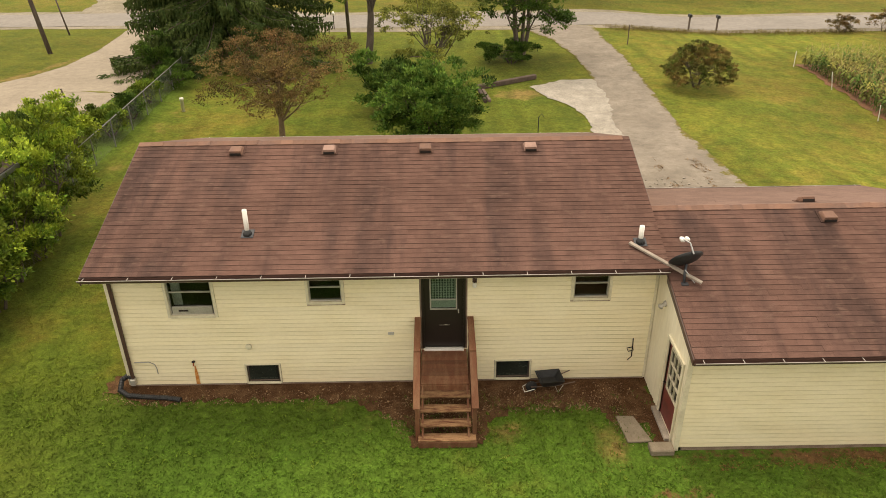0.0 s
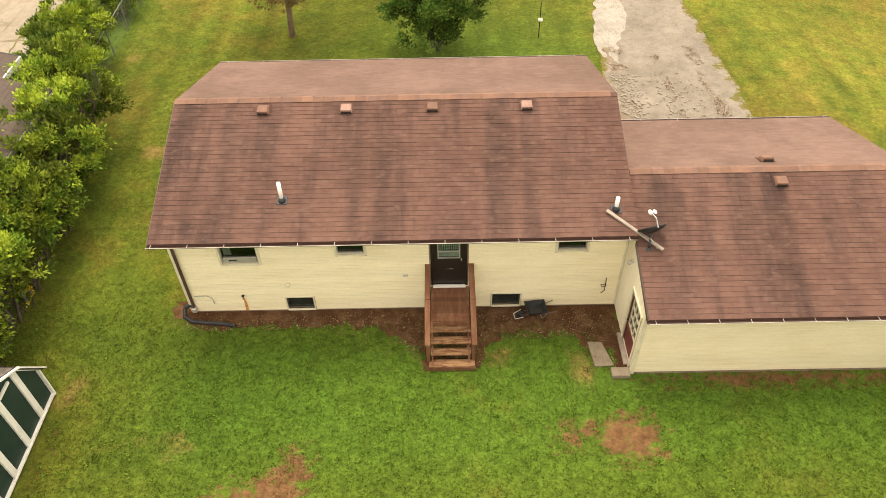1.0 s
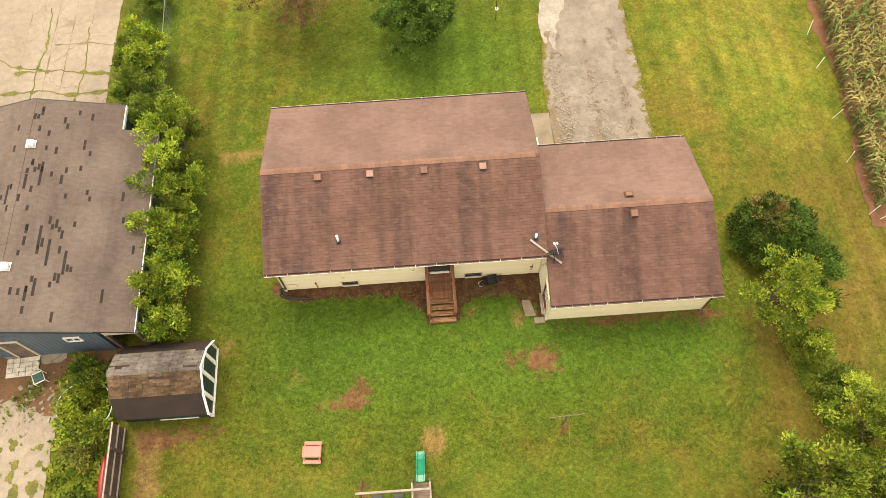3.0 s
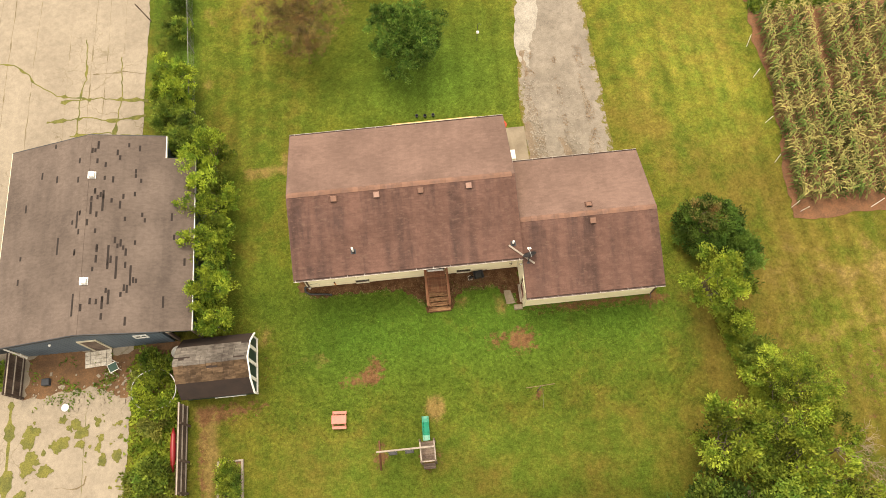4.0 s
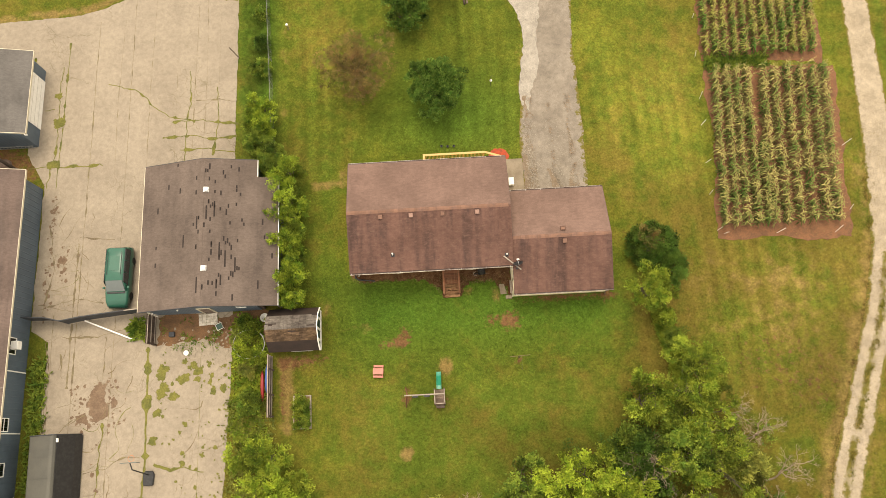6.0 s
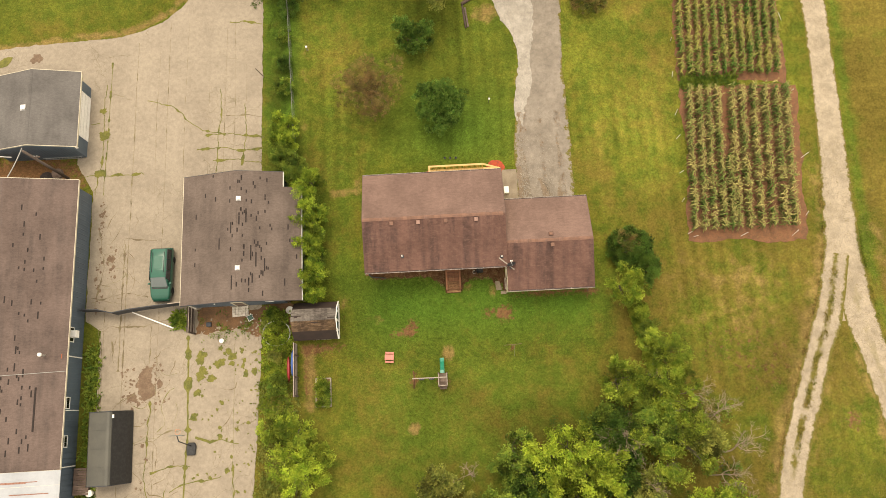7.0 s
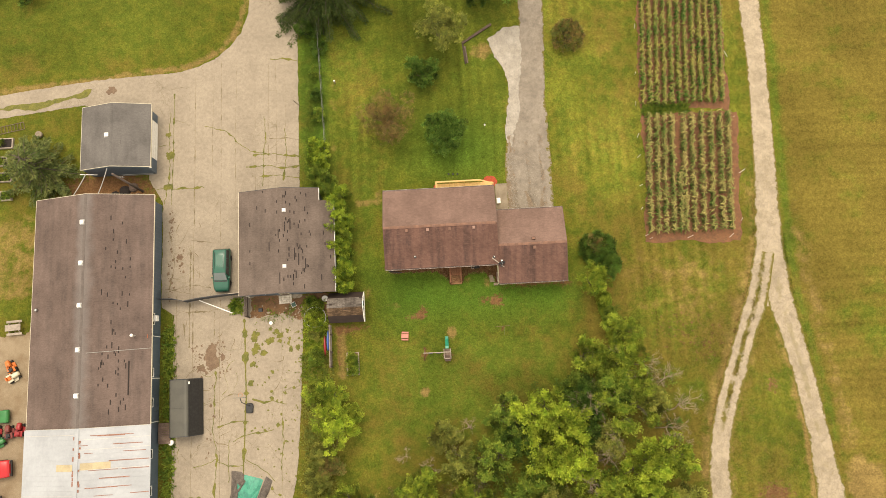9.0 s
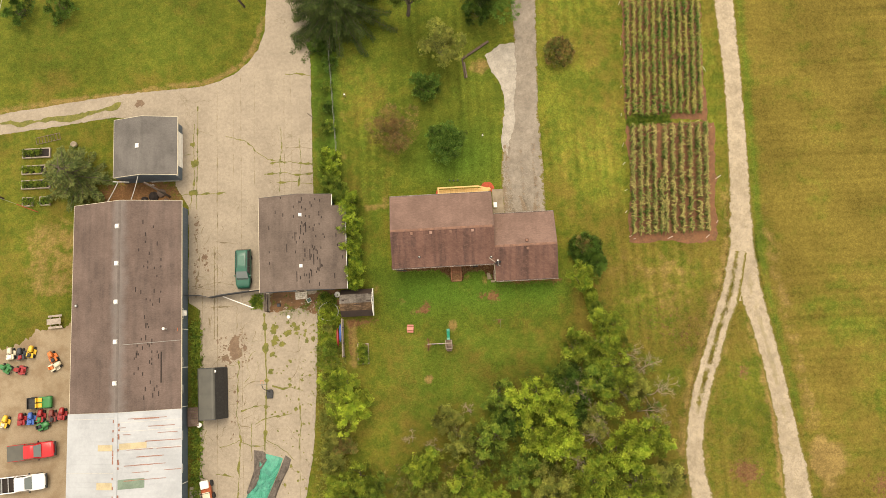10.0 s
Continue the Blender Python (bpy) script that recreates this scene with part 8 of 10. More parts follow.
def minivan(m):
    """Nose along +x."""
    v = thing("minivan", "dark green minivan parked beside the workshop", "minivan", m)
    part("body", loft([car_section(x, w, z0, z1, 0.10) for x, w, z0, z1 in ((-2.45, 1.70, 0.42, 0.98), (-2.38, 1.84, 0.30, 1.04), (-1.2, 1.90, 0.24, 1.06), (0.6, 1.90, 0.24, 1.04), (1.3, 1.88, 0.24, 1.02), (2.0, 1.80, 0.26, 0.92), (2.36, 1.62, 0.34, 0.78), (2.48, 1.40, 0.42, 0.66))]), M_VANGREEN, v, "green painted body", 0.02, True)
    part("cabin", loft([[(x, -w / 2, z0), (x, -w / 2 + 0.13, z1 - 0.10), (x, -w / 2 + 0.30, z1), (x, w / 2 - 0.30, z1), (x, w / 2 - 0.13, z1 - 0.10), (x, w / 2, z0)] for x, w, z0, z1 in ((-2.42, 1.76, 1.0, 1.10), (-2.22, 1.80, 1.0, 1.66), (-1.4, 1.82, 1.02, 1.74), (-0.2, 1.82, 1.02, 1.74), (0.42, 1.80, 1.02, 1.66), (1.30, 1.72, 1.0, 1.06))]), M_VANGREEN, v, "", 0.015, True)
    for s in (-1, 1):
        for xa, xb in ((-2.18, -1.22), (-1.18, -0.22), (-0.18, 0.72)):
            c = [(xa - 0.02, s * 0.935, 1.03), (xb + 0.02, s * 0.935, 1.03), (xb - 0.01 - (0.14 if xb > 0 else 0), s * 0.80, 1.66), (xa + 0.03, s * 0.80, 1.66)]
            c += [(p[0], p[1] - s * 0.05, p[2]) for p in c]
            part("side_window", Geo().add(c, [(0, 1, 2, 3), (7, 6, 5, 4), (0, 1, 5, 4), (1, 2, 6, 5), (2, 3, 7, 6), (3, 0, 4, 7)]), M_CARGLASS, v, "dark side glass")
        part("roof_rail", Geo().tube([(-1.9, s * 0.55, 1.77), (-0.9, s * 0.56, 1.80), (0.0, s * 0.55, 1.76)], 0.02, 6), M_BLACK, v)
        part("mirror", Geo().box(0.86, 1.02, s * 1.0 - 0.10, s * 1.0 + 0.10, 1.02, 1.18), M_VANGREEN, v, "", 0.03)
        part("headlight", Geo().box(2.26, 2.42, s * 0.58 - 0.2, s * 0.58 + 0.18, 0.62, 0.74), M_WINDSHIELD, v, "", 0.03)
        part("tail_light", Geo().box(-2.45, -2.36, s * 0.76 - 0.08, s * 0.76 + 0.08, 0.7, 1.0), M_BRIGHTRED, v, "", 0.02)
    c = [(0.46, -0.66, 1.635), (0.46, 0.66, 1.635), (1.24, 0.76, 1.105), (1.24, -0.76, 1.105)]
    part("windscreen", Geo().add(c + [(p[0] + 0.012, p[1], p[2] + 0.02) for p in c], [(3, 2, 1, 0), (4, 5, 6, 7), (0, 1, 5, 4), (1, 2, 6, 5), (2, 3, 7, 6), (3, 0, 4, 7)]), M_WINDSHIELD, v, "pale reflecting windscreen")
    part("cowl", Geo().box(1.22, 1.42, -0.74, 0.74, 1.0, 1.055), M_BLACK, v, "black cowl strip", 0.02)
    c = [(-2.40, -0.66, 1.12), (-2.40, 0.66, 1.12), (-2.24, 0.6, 1.58), (-2.24, -0.6, 1.58)]
    part("rear_window", Geo().add(c + [(p[0] - 0.025, p[1], p[2]) for p in c], [(0, 1, 2, 3), (7, 6, 5, 4), (0, 1, 5, 4), (1, 2, 6, 5), (2, 3, 7, 6), (3, 0, 4, 7)]), M_CARGLASS, v)
    part("roof_panel", Geo().box(-1.55, -0.35, -0.4, 0.4, 1.735, 1.752), M_VANGREEN, v, "", 0.006)
    part("front_bumper", Geo().box(2.2, 2.52, -0.78, 0.78, 0.36, 0.56), M_VANGREEN, v, "", 0.06)
    part("rear_bumper", Geo().box(-2.53, -2.3, -0.86, 0.86, 0.36, 0.58), M_BLACK, v, "", 0.05)
    wheel_set(v, [(1.5, -0.84), (1.5, 0.84), (-1.4, -0.84), (-1.4, 0.84)], 0.33, 0.22)
    return v


def pickup(m, colour, name_label, covered):
    """Nose along +x."""
    v = thing("pickup_truck", name_label, "pickup truck", m)
    part("cab_body", loft([car_section(x, w, z0, z1, 0.10) for x, w, z0, z1 in ((-0.72, 1.92, 0.42, 1.15), (0.9, 1.94, 0.40, 1.14), (1.5, 1.92, 0.40, 1.12), (2.5, 1.86, 0.44, 1.04), (2.78, 1.70, 0.52, 0.92))]), colour, v, "", 0.02, True)
    part("cab_roof", loft([[(x, -w / 2, 1.1), (x, -w / 2 + 0.14, z1 - 0.08), (x, -w / 2 + 0.28, z1), (x, w / 2 - 0.28, z1), (x, w / 2 - 0.14, z1 - 0.08), (x, w / 2, 1.1)] for x, w, z1 in ((-0.70, 1.84, 1.45), (-0.5, 1.86, 1.82), (0.35, 1.86, 1.84), (0.7, 1.84, 1.76), (1.42, 1.76, 1.16))]), colour, v, "", 0.015, True)
    c = [(0.74, -0.66, 1.755), (0.74, 0.66, 1.755), (1.36, 0.76, 1.21), (1.36, -0.76, 1.21)]
    part("windscreen", Geo().add(c + [(p[0] + 0.015, p[1], p[2] + 0.02) for p in c], [(3, 2, 1, 0), (4, 5, 6, 7), (0, 1, 5, 4), (1, 2, 6, 5), (2, 3, 7, 6), (3, 0, 4, 7)]), M_WINDSHIELD if not covered else M_WINDSHIELD, v, "reflecting windscreen")
    for s in (-1, 1):
        c = [(-0.4, s * 0.925, 1.16), (0.95, s * 0.925, 1.16), (0.6, s * 0.80, 1.70), (-0.36, s * 0.80, 1.70)]
        c += [(p[0], p[1] - s * 0.05, p[2]) for p in c]
        part("side_window", Geo().add(c, [(0, 1, 2, 3), (7, 6, 5, 4), (0, 1, 5, 4), (1, 2, 6, 5), (2, 3, 7, 6), (3, 0, 4, 7)]), M_CARGLASS, v)
        part("mirror", Geo().box(1.0, 1.14, s * 1.08 - 0.11, s * 1.08 + 0.11, 1.14, 1.34), M_BLACK, v, "", 0.03)
        part("bed_side", Geo().box(-2.85, -0.75, s * 0.93 - 0.05, s * 0.93 + 0.05, 0.5, 1.2), colour, v, "", 0.03)
        part("headlight", Geo().box(2.66, 2.80, s * 0.66 - 0.16, s * 0.66 + 0.16, 0.74, 0.9), M_WINDSHIELD, v, "", 0.02)
    part("tailgate", Geo().box(-2.92, -2.84, -0.94, 0.94, 0.52, 1.18), colour, v, "", 0.03)
    part("bed_floor", Geo().box(-2.84, -0.75, -0.88, 0.88, 0.5, 0.6), M_BARE, v)
    if covered:
        part("bed_cover", Geo().box(-2.88, -0.74, -0.93, 0.93, 1.19, 1.24), M_CANOPY, v, "dark grey bed cover", 0.02)
    else:
        for x in (-2.4, -1.6):
            part("bed_bar", Geo().box(x - 0.04, x + 0.04, -0.88, 0.88, 1.12, 1.18), M_GALV, v)
        part("bed_load", Geo().box(-2.7, -1.0, -0.8, 0.8, 0.62, 0.95), M_BARE, v, "dark load in the bed", 0.06)
    part("bumper", Geo().box(2.68, 2.92, -0.88, 0.88, 0.46, 0.70), M_BLACK, v, "", 0.05)
    part("rear_bumper", Geo().box(-3.05, -2.92, -0.88, 0.88, 0.46, 0.66), M_GALV, v, "", 0.03)
    wheel_set(v, [(1.85, -0.86), (1.85, 0.86), (-1.75, -0.86), (-1.75, 0.86)], 0.38, 0.24)
    return v


def mower(m, hood, seat, label):
    """A small riding mower, nose along +x."""
    v = thing("riding_mower", label, "mower", m, "parked mowers")
    part("hood", loft([[(x, -w / 2, 0.38), (x, -w / 2, z - 0.08), (x, -w / 2 + 0.1, z), (x, w / 2 - 0.1, z), (x, w / 2, z - 0.08), (x, w / 2, 0.38)] for x, w, z in ((0.02, 0.5, 0.86), (0.35, 0.52, 0.84), (0.72, 0.46, 0.74), (0.82, 0.36, 0.62))]), hood, v, "", 0.015, True)
    part("fender", Geo().box(-0.72, -0.05, -0.46, 0.46, 0.5, 0.58), hood, v, "", 0.05)
    part("chassis", Geo().box(-0.6, 0.7, -0.22, 0.22, 0.26, 0.42), M_BARE, v)
    part("seat", Geo().box(-0.55, -0.15, -0.22, 0.22, 0.58, 0.72).box(-0.66, -0.54, -0.22, 0.22, 0.6, 1.02), seat, v, "", 0.03)
    part("steering_wheel", Geo().tube([(0.0 + 0.16 * math.cos(a) * 0.8, 0.16 * math.sin(a), 0.98 + 0.1 * math.cos(a)) for a in np.linspace(0, 2 * math.pi, 13)], 0.015, 5, False), M_BLACK, v)
    part("column", Geo().tube([(0.15, 0, 0.8), (0.0, 0, 0.98)], 0.02, 5), M_BLACK, v)
    part("deck", Geo().prism([(-0.25, -0.58), (0.3, -0.58), (0.45, -0.3), (0.45, 0.3), (0.3, 0.58), (-0.25, 0.58)], 0.12, 0.26, "xy"), hood, v, "", 0.03)
    wheel_set(v, [(-0.45, -0.42), (-0.45, 0.42)], 0.25, 0.22, hood)
    wheel_set(v, [(0.55, -0.36), (0.55, 0.36)], 0.18, 0.15, hood)
    return v


minivan(pose(-27.1, 0.75, 0.03, 0, 0, -91))
pickup(pose(-53.6, -20.6, 0.03, 0, 0, 4), M_CARRED, "red pickup truck with a dark bed cover", True)
pickup(pose(-54.6, -24.4, 0.03, 0, 0, 4), M_CARWHITE, "white pickup truck with an open loaded bed", False)
PARKED = [(-57.0, -8.5, 95, M_CREAM, M_WHITE, "old cream riding mower on the dirt"), (-55.7, -8.6, 100, M_PANEL, M_BRIGHTRED, "dark riding mower with a red seat"), (-54.4, -8.4, 80, M_YELLOW, M_BLACK, "small yellow riding mower on the dirt"), (-51.6, -9.2, 120, M_ORANGE, M_BLACK, "orange riding mower by the barn"), (-51.2, -10.3, 30, M_CREAM, M_ORANGE, "small cream and orange mower"), (-57.5, -10.3, 150, M_TRACTOR, M_TRACTOR, "small green riding mower on the dirt"), (-55.6, -10.6, 170, M_BRIGHTRED, M_BRIGHTRED, "bright red riding mower on the dirt"), (-57.4, -16.9, 75, M_YELLOW, M_CREAM, "yellow and tan mower in a row"), (-55.3, -16.7, 95, M_BRIGHTRED, M_BRIGHTRED, "red riding mower in a row"), (-54.1, -16.7, 92, M_BLUE, M_BLUE, "blue riding mower in a row"), (-52.9, -16.4, 85, M_BRIGHTRED, M_TRACTOR, "red and green mower in a row"), (-52.5, -17.6, 20, M_TRACTOR, M_BLACK, "small green mower in front of the row"), (-51.4, -16.5, 98, M_REDDOOR, M_BLACK, "dark red riding mower in a row"), (-50.2, -16.3, 85, M_BRIGHTRED, M_BRIGHTRED, "red riding mower beside the barn")]
for x, y, a, hood, seat, label in PARKED:
    mower(pose(x, y, 0.03, 0, 0, a), hood, seat, label)

utv = thing("utility_vehicle", "green utility vehicle with yellow seats and a black bed", "utility vehicle", pose(-52.9, -14.75, 0.03, 0, 0, 2))
part("body", loft([car_section(x, 1.4, 0.35, z, 0.08) for x, z in ((-0.1, 0.7), (0.6, 0.72), (1.3, 0.86), (1.5, 0.7))]), M_TRACTOR, utv, "", 0.02, True)
part("cargo_bed", Geo().box(-1.5, -0.35, -0.7, 0.7, 0.6, 0.68).box(-1.5, -1.44, -0.7, 0.7, 0.68, 0.95).box(-0.41, -0.35, -0.7, 0.7, 0.68, 0.95).box(-1.44, -0.41, -0.7, -0.64, 0.68, 0.95).box(-1.44, -0.41, 0.64, 0.7, 0.68, 0.95), M_BLACK, utv, "black cargo bed")
for s in (-1, 1):
    part("seat", Geo().box(-0.2, 0.35, s * 0.33 - 0.26, s * 0.33 + 0.26, 0.72, 0.86).box(-0.32, -0.18, s * 0.33 - 0.26, s * 0.33 + 0.26, 0.74, 1.2), M_YELLOW, utv, "yellow seat", 0.03)
part("steering_wheel", Geo().tube([(0.6 + 0.1 * math.cos(a), 0.33 + 0.17 * math.sin(a), 1.0 + 0.12 * math.cos(a)) for a in np.linspace(0, 2 * math.pi, 13)], 0.015, 5, False), M_BLACK, utv)
wheel_set(utv, [(1.0, -0.62), (1.0, 0.62), (-0.95, -0.62), (-0.95, 0.62)], 0.3, 0.26, M_YELLOW)

loader = thing("skid_loader", "old white and rusty machine parked by the barn", "machine", pose(-31.9, -26.4, 0.03, 0, 0, -80))
part("body", loft([car_section(x, w, 0.35, z, 0.1) for x, w, z in ((-1.0, 1.1, 0.9), (0.2, 1.2, 1.1), (0.9, 1.1, 0.95), (1.15, 0.8, 0.8))]), M_RUST, loader, "", 0.02)
part("hood", Geo().box(-1.3, -0.35, -0.5, 0.5, 0.9, 1.35), M_WHITE, loader, "white faded hood", 0.08)
part("panel", Geo().box(0.1, 0.9, -0.45, 0.45, 1.08, 1.14), M_CREAM, loader, "", 0.02)
part("cage_bar", Geo().tube([(0.2, -0.5, 1.0), (0.15, -0.5, 1.9), (0.15, 0.5, 1.9), (0.2, 0.5, 1.0)], 0.03, 6), M_BARE, loader)
wheel_set(loader, [(0.7, -0.65), (0.7, 0.65), (-0.8, -0.65), (-0.8, 0.65)], 0.36, 0.26)

# covered trailer on the lot
trailer = thing("storage_canopy", "dark olive metal storage canopy with a rounded ridge", "canopy", pose(-30.8, -14.7, 0.03, 0, 0, 0.8))
prof = [(-1.7, 0.1), (-1.75, 1.9), (-1.5, 2.3), (0.20, 2.62), (0.42, 2.60), (0.56, 2.45), (1.15, 0.9), (1.35, 0.1)]
part("shell", Geo().prism(prof, -3.1, 3.1, "xz"), M_CANOPY, trailer, "", 0.03)
for y in (-3.12, 3.1):
    part("end_rib", Geo().prism([(x * 1.015, z * 1.012) for x, z in prof], y, y + 0.06, "xz"), M_PANEL, trailer)
for y in (-1.55, 0, 1.55):
    part("seam", Geo().tube([(x * 1.004, y, z * 1.004 + 0.003) for x, z in prof[1:-1]], 0.007, 5), M_CANOPY, trailer)
# separate black sheet over the steep east side
part("side_curtain", Geo().prism([(0.60, 2.43), (1.17, 0.9), (1.37, 0.1), (1.41, 0.1), (1.21, 0.91), (0.64, 2.45)], -3.06, 3.06, "xz"), M_BLACK, trailer, "black side panel")
part("vent_cap", Geo().box(0.52, 0.70, 2.55, 2.85, 2.3, 2.44), M_WHITE, trailer, "small white vent", 0.02)

hoop = thing("basketball_hoop", "portable basketball hoop on a black base", "basketball hoop", pose(-24.1, -15.1, 0.03))
part("base", Geo().prism([(-0.38, -0.6), (0.38, -0.6), (0.45, 0.2), (0.3, 0.5), (-0.3, 0.5), (-0.45, 0.2)], 0.0, 0.22, "xy"), M_BLACK, hoop, "black ballast base", 0.06)
part("pole", Geo().tube([(0, 0.2, 0.1), (-0.1, 0.7, 2.9), (-0.2, 1.2, 3.1)], 0.045, 8), M_BLACK, hoop)
part("backboard", Geo().box(-0.8, 0.4, 1.18, 1.23, 2.75, 3.45), M_WINDSHIELD, hoop, "pale backboard", 0.01)
part("rim", Geo().tube([(-0.2 + 0.23 * math.cos(a), 1.5 + 0.23 * math.sin(a), 2.95) for a in np.linspace(0, 2 * math.pi, 17)], 0.012, 5, False), M_ORANGE, hoop)

# crumpled tarpaulin
r = np.random.default_rng(33)
def heap(line, material, name, label, h, seed, lift=0.03):
    """A low crumpled heap inside an outline."""
    pts = np.array(line, float)
    c = pts.mean(0)
    g = Geo()
    n, rings = 48, 9
    s = np.r_[0, np.cumsum(np.hypot(*np.diff(np.r_[pts, pts[:1]], axis=0).T))]
    w = np.linspace(0, s[-1], n, endpoint=False)
    cl = np.r_[pts, pts[:1]]
    rim = np.c_[np.interp(w, s, cl[:, 0]), np.interp(w, s, cl[:, 1])]
    for k in range(rings):
        f = k / (rings - 1)
        for p in rim:
            q = c + (p - c) * (1 - f * 0.97)
            z = lift + h * math.sin(min(1.0, f * 2.2) * math.pi / 2) * (0.55 + 0.6 * noise.noise(Vector((q[0] * 1.4, q[1] * 1.4, seed)))) + 0.10 * noise.noise(Vector((q[0] * 4, q[1] * 4, seed + 2))) * (f > 0)
            g.v.append((q[0], q[1], max(lift, z)))
    for k in range(rings - 1):
        for i in range(n):
            a, b = k * n + i, k * n + (i + 1) % n
            g.f.append((a, b, b + n, a + n))
    g.f.append(tuple((rings - 1) * n + i for i in range(n)))
    return solo(name, g, material, label, "tarpaulin", smooth=False)


heap([(-25.5, -22.2), (-22.6, -23.0), (-23.2, -24.6), (-24.6, -27.6), (-25.6, -30.0), (-28.2, -29.5), (-27.0, -27.0), (-25.6, -24.5)], M_TARPGREEN, "green_tarp", "crumpled green tarpaulin on the lot", 0.42, 3)
heap([(-26.2, -21.9), (-25.0, -22.1), (-24.4, -22.9), (-25.2, -24.2), (-25.6, -25.8), (-26.8, -27.4), (-27.2, -27.0), (-26.2, -24.2)], M_TARPBLACK, "dark_tarp", "crumpled dark cloth beside the green tarpaulin", 0.62, 5)
heap([(-22.3, -22.7), (-21.6, -23.2), (-22.0, -24.4), (-23.0, -26.2), (-23.9, -28.4), (-25.0, -28.6), (-24.0, -26.4), (-23.0, -24.3)], M_TARPBLACK, "dark_tarp", "crumpled dark cloth beside the green tarpaulin", 0.6, 8)

# joints, weeds and stains of the old lot
r = np.random.default_rng(77)
def seam(name, pts, width, material, label, category, seed, lift=0.042, amount=0.10):
    """A thin wandering strip laid in the lot."""
    line = np.array(ragged(pts, amount, 0.25, seed))
    rr = np.random.default_rng(seed + 900)
    d = np.gradient(line, axis=0)
    d /= np.linalg.norm(d, axis=1)[:, None] + 1e-9
    side = np.c_[-d[:, 1], d[:, 0]]
    w = width * np.clip(np.convolve(rr.uniform(-1.9, 1.9, len(line) + 4), np.ones(3) / 3, "same")[: len(line)], 0.20, 1.05)[:, None]
    a, b = line + side * w / 2, line - side * w / 2
    n = len(line)
    v = np.r_[np.c_[a, np.full(n, lift)], np.c_[b, np.full(n, lift)]]
    q = np.arange(n - 1)
    me = bulk(name, v, np.c_[q, q + n, q + n + 1, q + 1], material)
    ob = new(name, me)
    ob.parent = lot
    return tagged(ob, label)


for k, (x0, x1, w, ya, yb) in enumerate([(-30.6, -30.9, 0.15, 25, -40), (-27.4, -27.6, 0.10, 27, -40), (-24.7, -24.85, 0.75, -5, -22), (-24.85, -24.9, 0.4, -22, -40), (-33.2, -33.4, 0.26, 23, 9), (-21.6, -21.8, 0.08, 26, 10), (-31.0, -31.1, 0.30, 4, -8), (-20.4, -20.6, 0.08, -6, -30), (-28.3, -28.4, 0.06, 25, 9), (-25.5, -25.7, 0.05, 27, 8), (-23.3, -23.3, 0.04, 20, 9.5), (-20.8, -20.9, 0.06, 27, 10), (-19.6, -19.6, 0.05, 25.5, 18), (-32.6, -32.7, 0.10, -2, -22)]):
    seam("joint", [(x0, ya), ((x0 + x1) / 2 + r.normal(0, 0.1), (ya + yb) / 2), (x1, yb)], w, M_CRACK if k in (0, 1, 5, 6) or k > 7 else M_WEED, "", "crack", 700 + k, 0.0335 + 0.0004 * k, 0.018)
CRACKS = [[(-29.5, 18.6), (-26.8, 17.9), (-25.3, 16.2), (-23.9, 15.2), (-21.6, 14.6)], [(-22.2, 19.5), (-22.1, 16.0), (-22.5, 10.7)], [(-19.7, 17.8), (-19.5, 14.7), (-20.0, 11.3)], [(-21.6, 16.6), (-19.3, 16.6), (-17.9, 16.3)], [(-23.6, 14.6), (-20.9, 14.6), (-17.8, 14.1)],
          [(-24.4, 13.2), (-22.0, 13.3), (-19.8, 12.8), (-17.9, 13.0)], [(-22.8, 11.9), (-20.6, 12.0), (-17.9, 11.4)], [(-21.4, 26.8), (-19.9, 26.8), (-18.1, 26.4)], [(-33.6, 20.6), (-33.8, 17.5), (-33.7, 14.4), (-33.7, 12.1), (-34.2, 9.1)], [(-33.4, 19.6), (-31.9, 19.2)], [(-36.0, 11.0), (-33.6, 11.0), (-29.5, 10.9)], [(-35.0, 16.4), (-34.1, 16.5)]]
CRACKS += [[(-28.0, -10.8), (-28.2, -14.1), (-28.4, -17.4), (-27.9, -20.7), (-28.1, -24.4), (-28.3, -27.5)], [(-20.4, -16.4), (-20.3, -18.9), (-20.6, -22.1)], [(-26.4, -18.6), (-26.6, -23.2)], [(-34.0, -1.1), (-32.7, -1.4), (-30.9, -1.8)], [(-30.9, -3.9), (-28.9, -4.0), (-27.2, -3.6), (-25.2, -3.6)], [(-31.4, -11.4), (-30.4, -10.4), (-29.4, -10.1)], [(-29.3, -14.6), (-27.6, -14.3), (-26.5, -13.6), (-24.9, -13.6)], [(-27.8, -17.1), (-25.9, -16.7), (-24.2, -16.7)],
           [(-26.0, -18.8), (-24.8, -18.1), (-22.9, -17.9), (-21.4, -17.6)], [(-30.5, -21.4), (-29.3, -21.2), (-27.9, -20.6)], [(-27.9, -20.9), (-26.6, -21.4), (-24.9, -21.4)], [(-24.6, -20.8), (-23.2, -21.6), (-22.0, -22.5), (-21.3, -23.3)], [(-23.8, -14.1), (-22.5, -14.5), (-21.4, -14.4), (-19.9, -14.9)], [(-31.0, -24.6), (-29.9, -24.8), (-28.7, -25.0)], [(-28.2, -7.4), (-28.1, -5.1), (-28.2, -4.0)], [(-33.0, -4.0), (-32.7, -6.3), (-32.9, -8.8), (-32.7, -11.1)], [(-31.8, -5.2), (-31.5, -7.2)], [(-34, -1.5), (-31, -0.8), (-28.6, -1.2)], [(-31, 4.5), (-28, 4.2)], [(-33.5, 5.5), (-33, 2), (-33.6, -1.8)]]
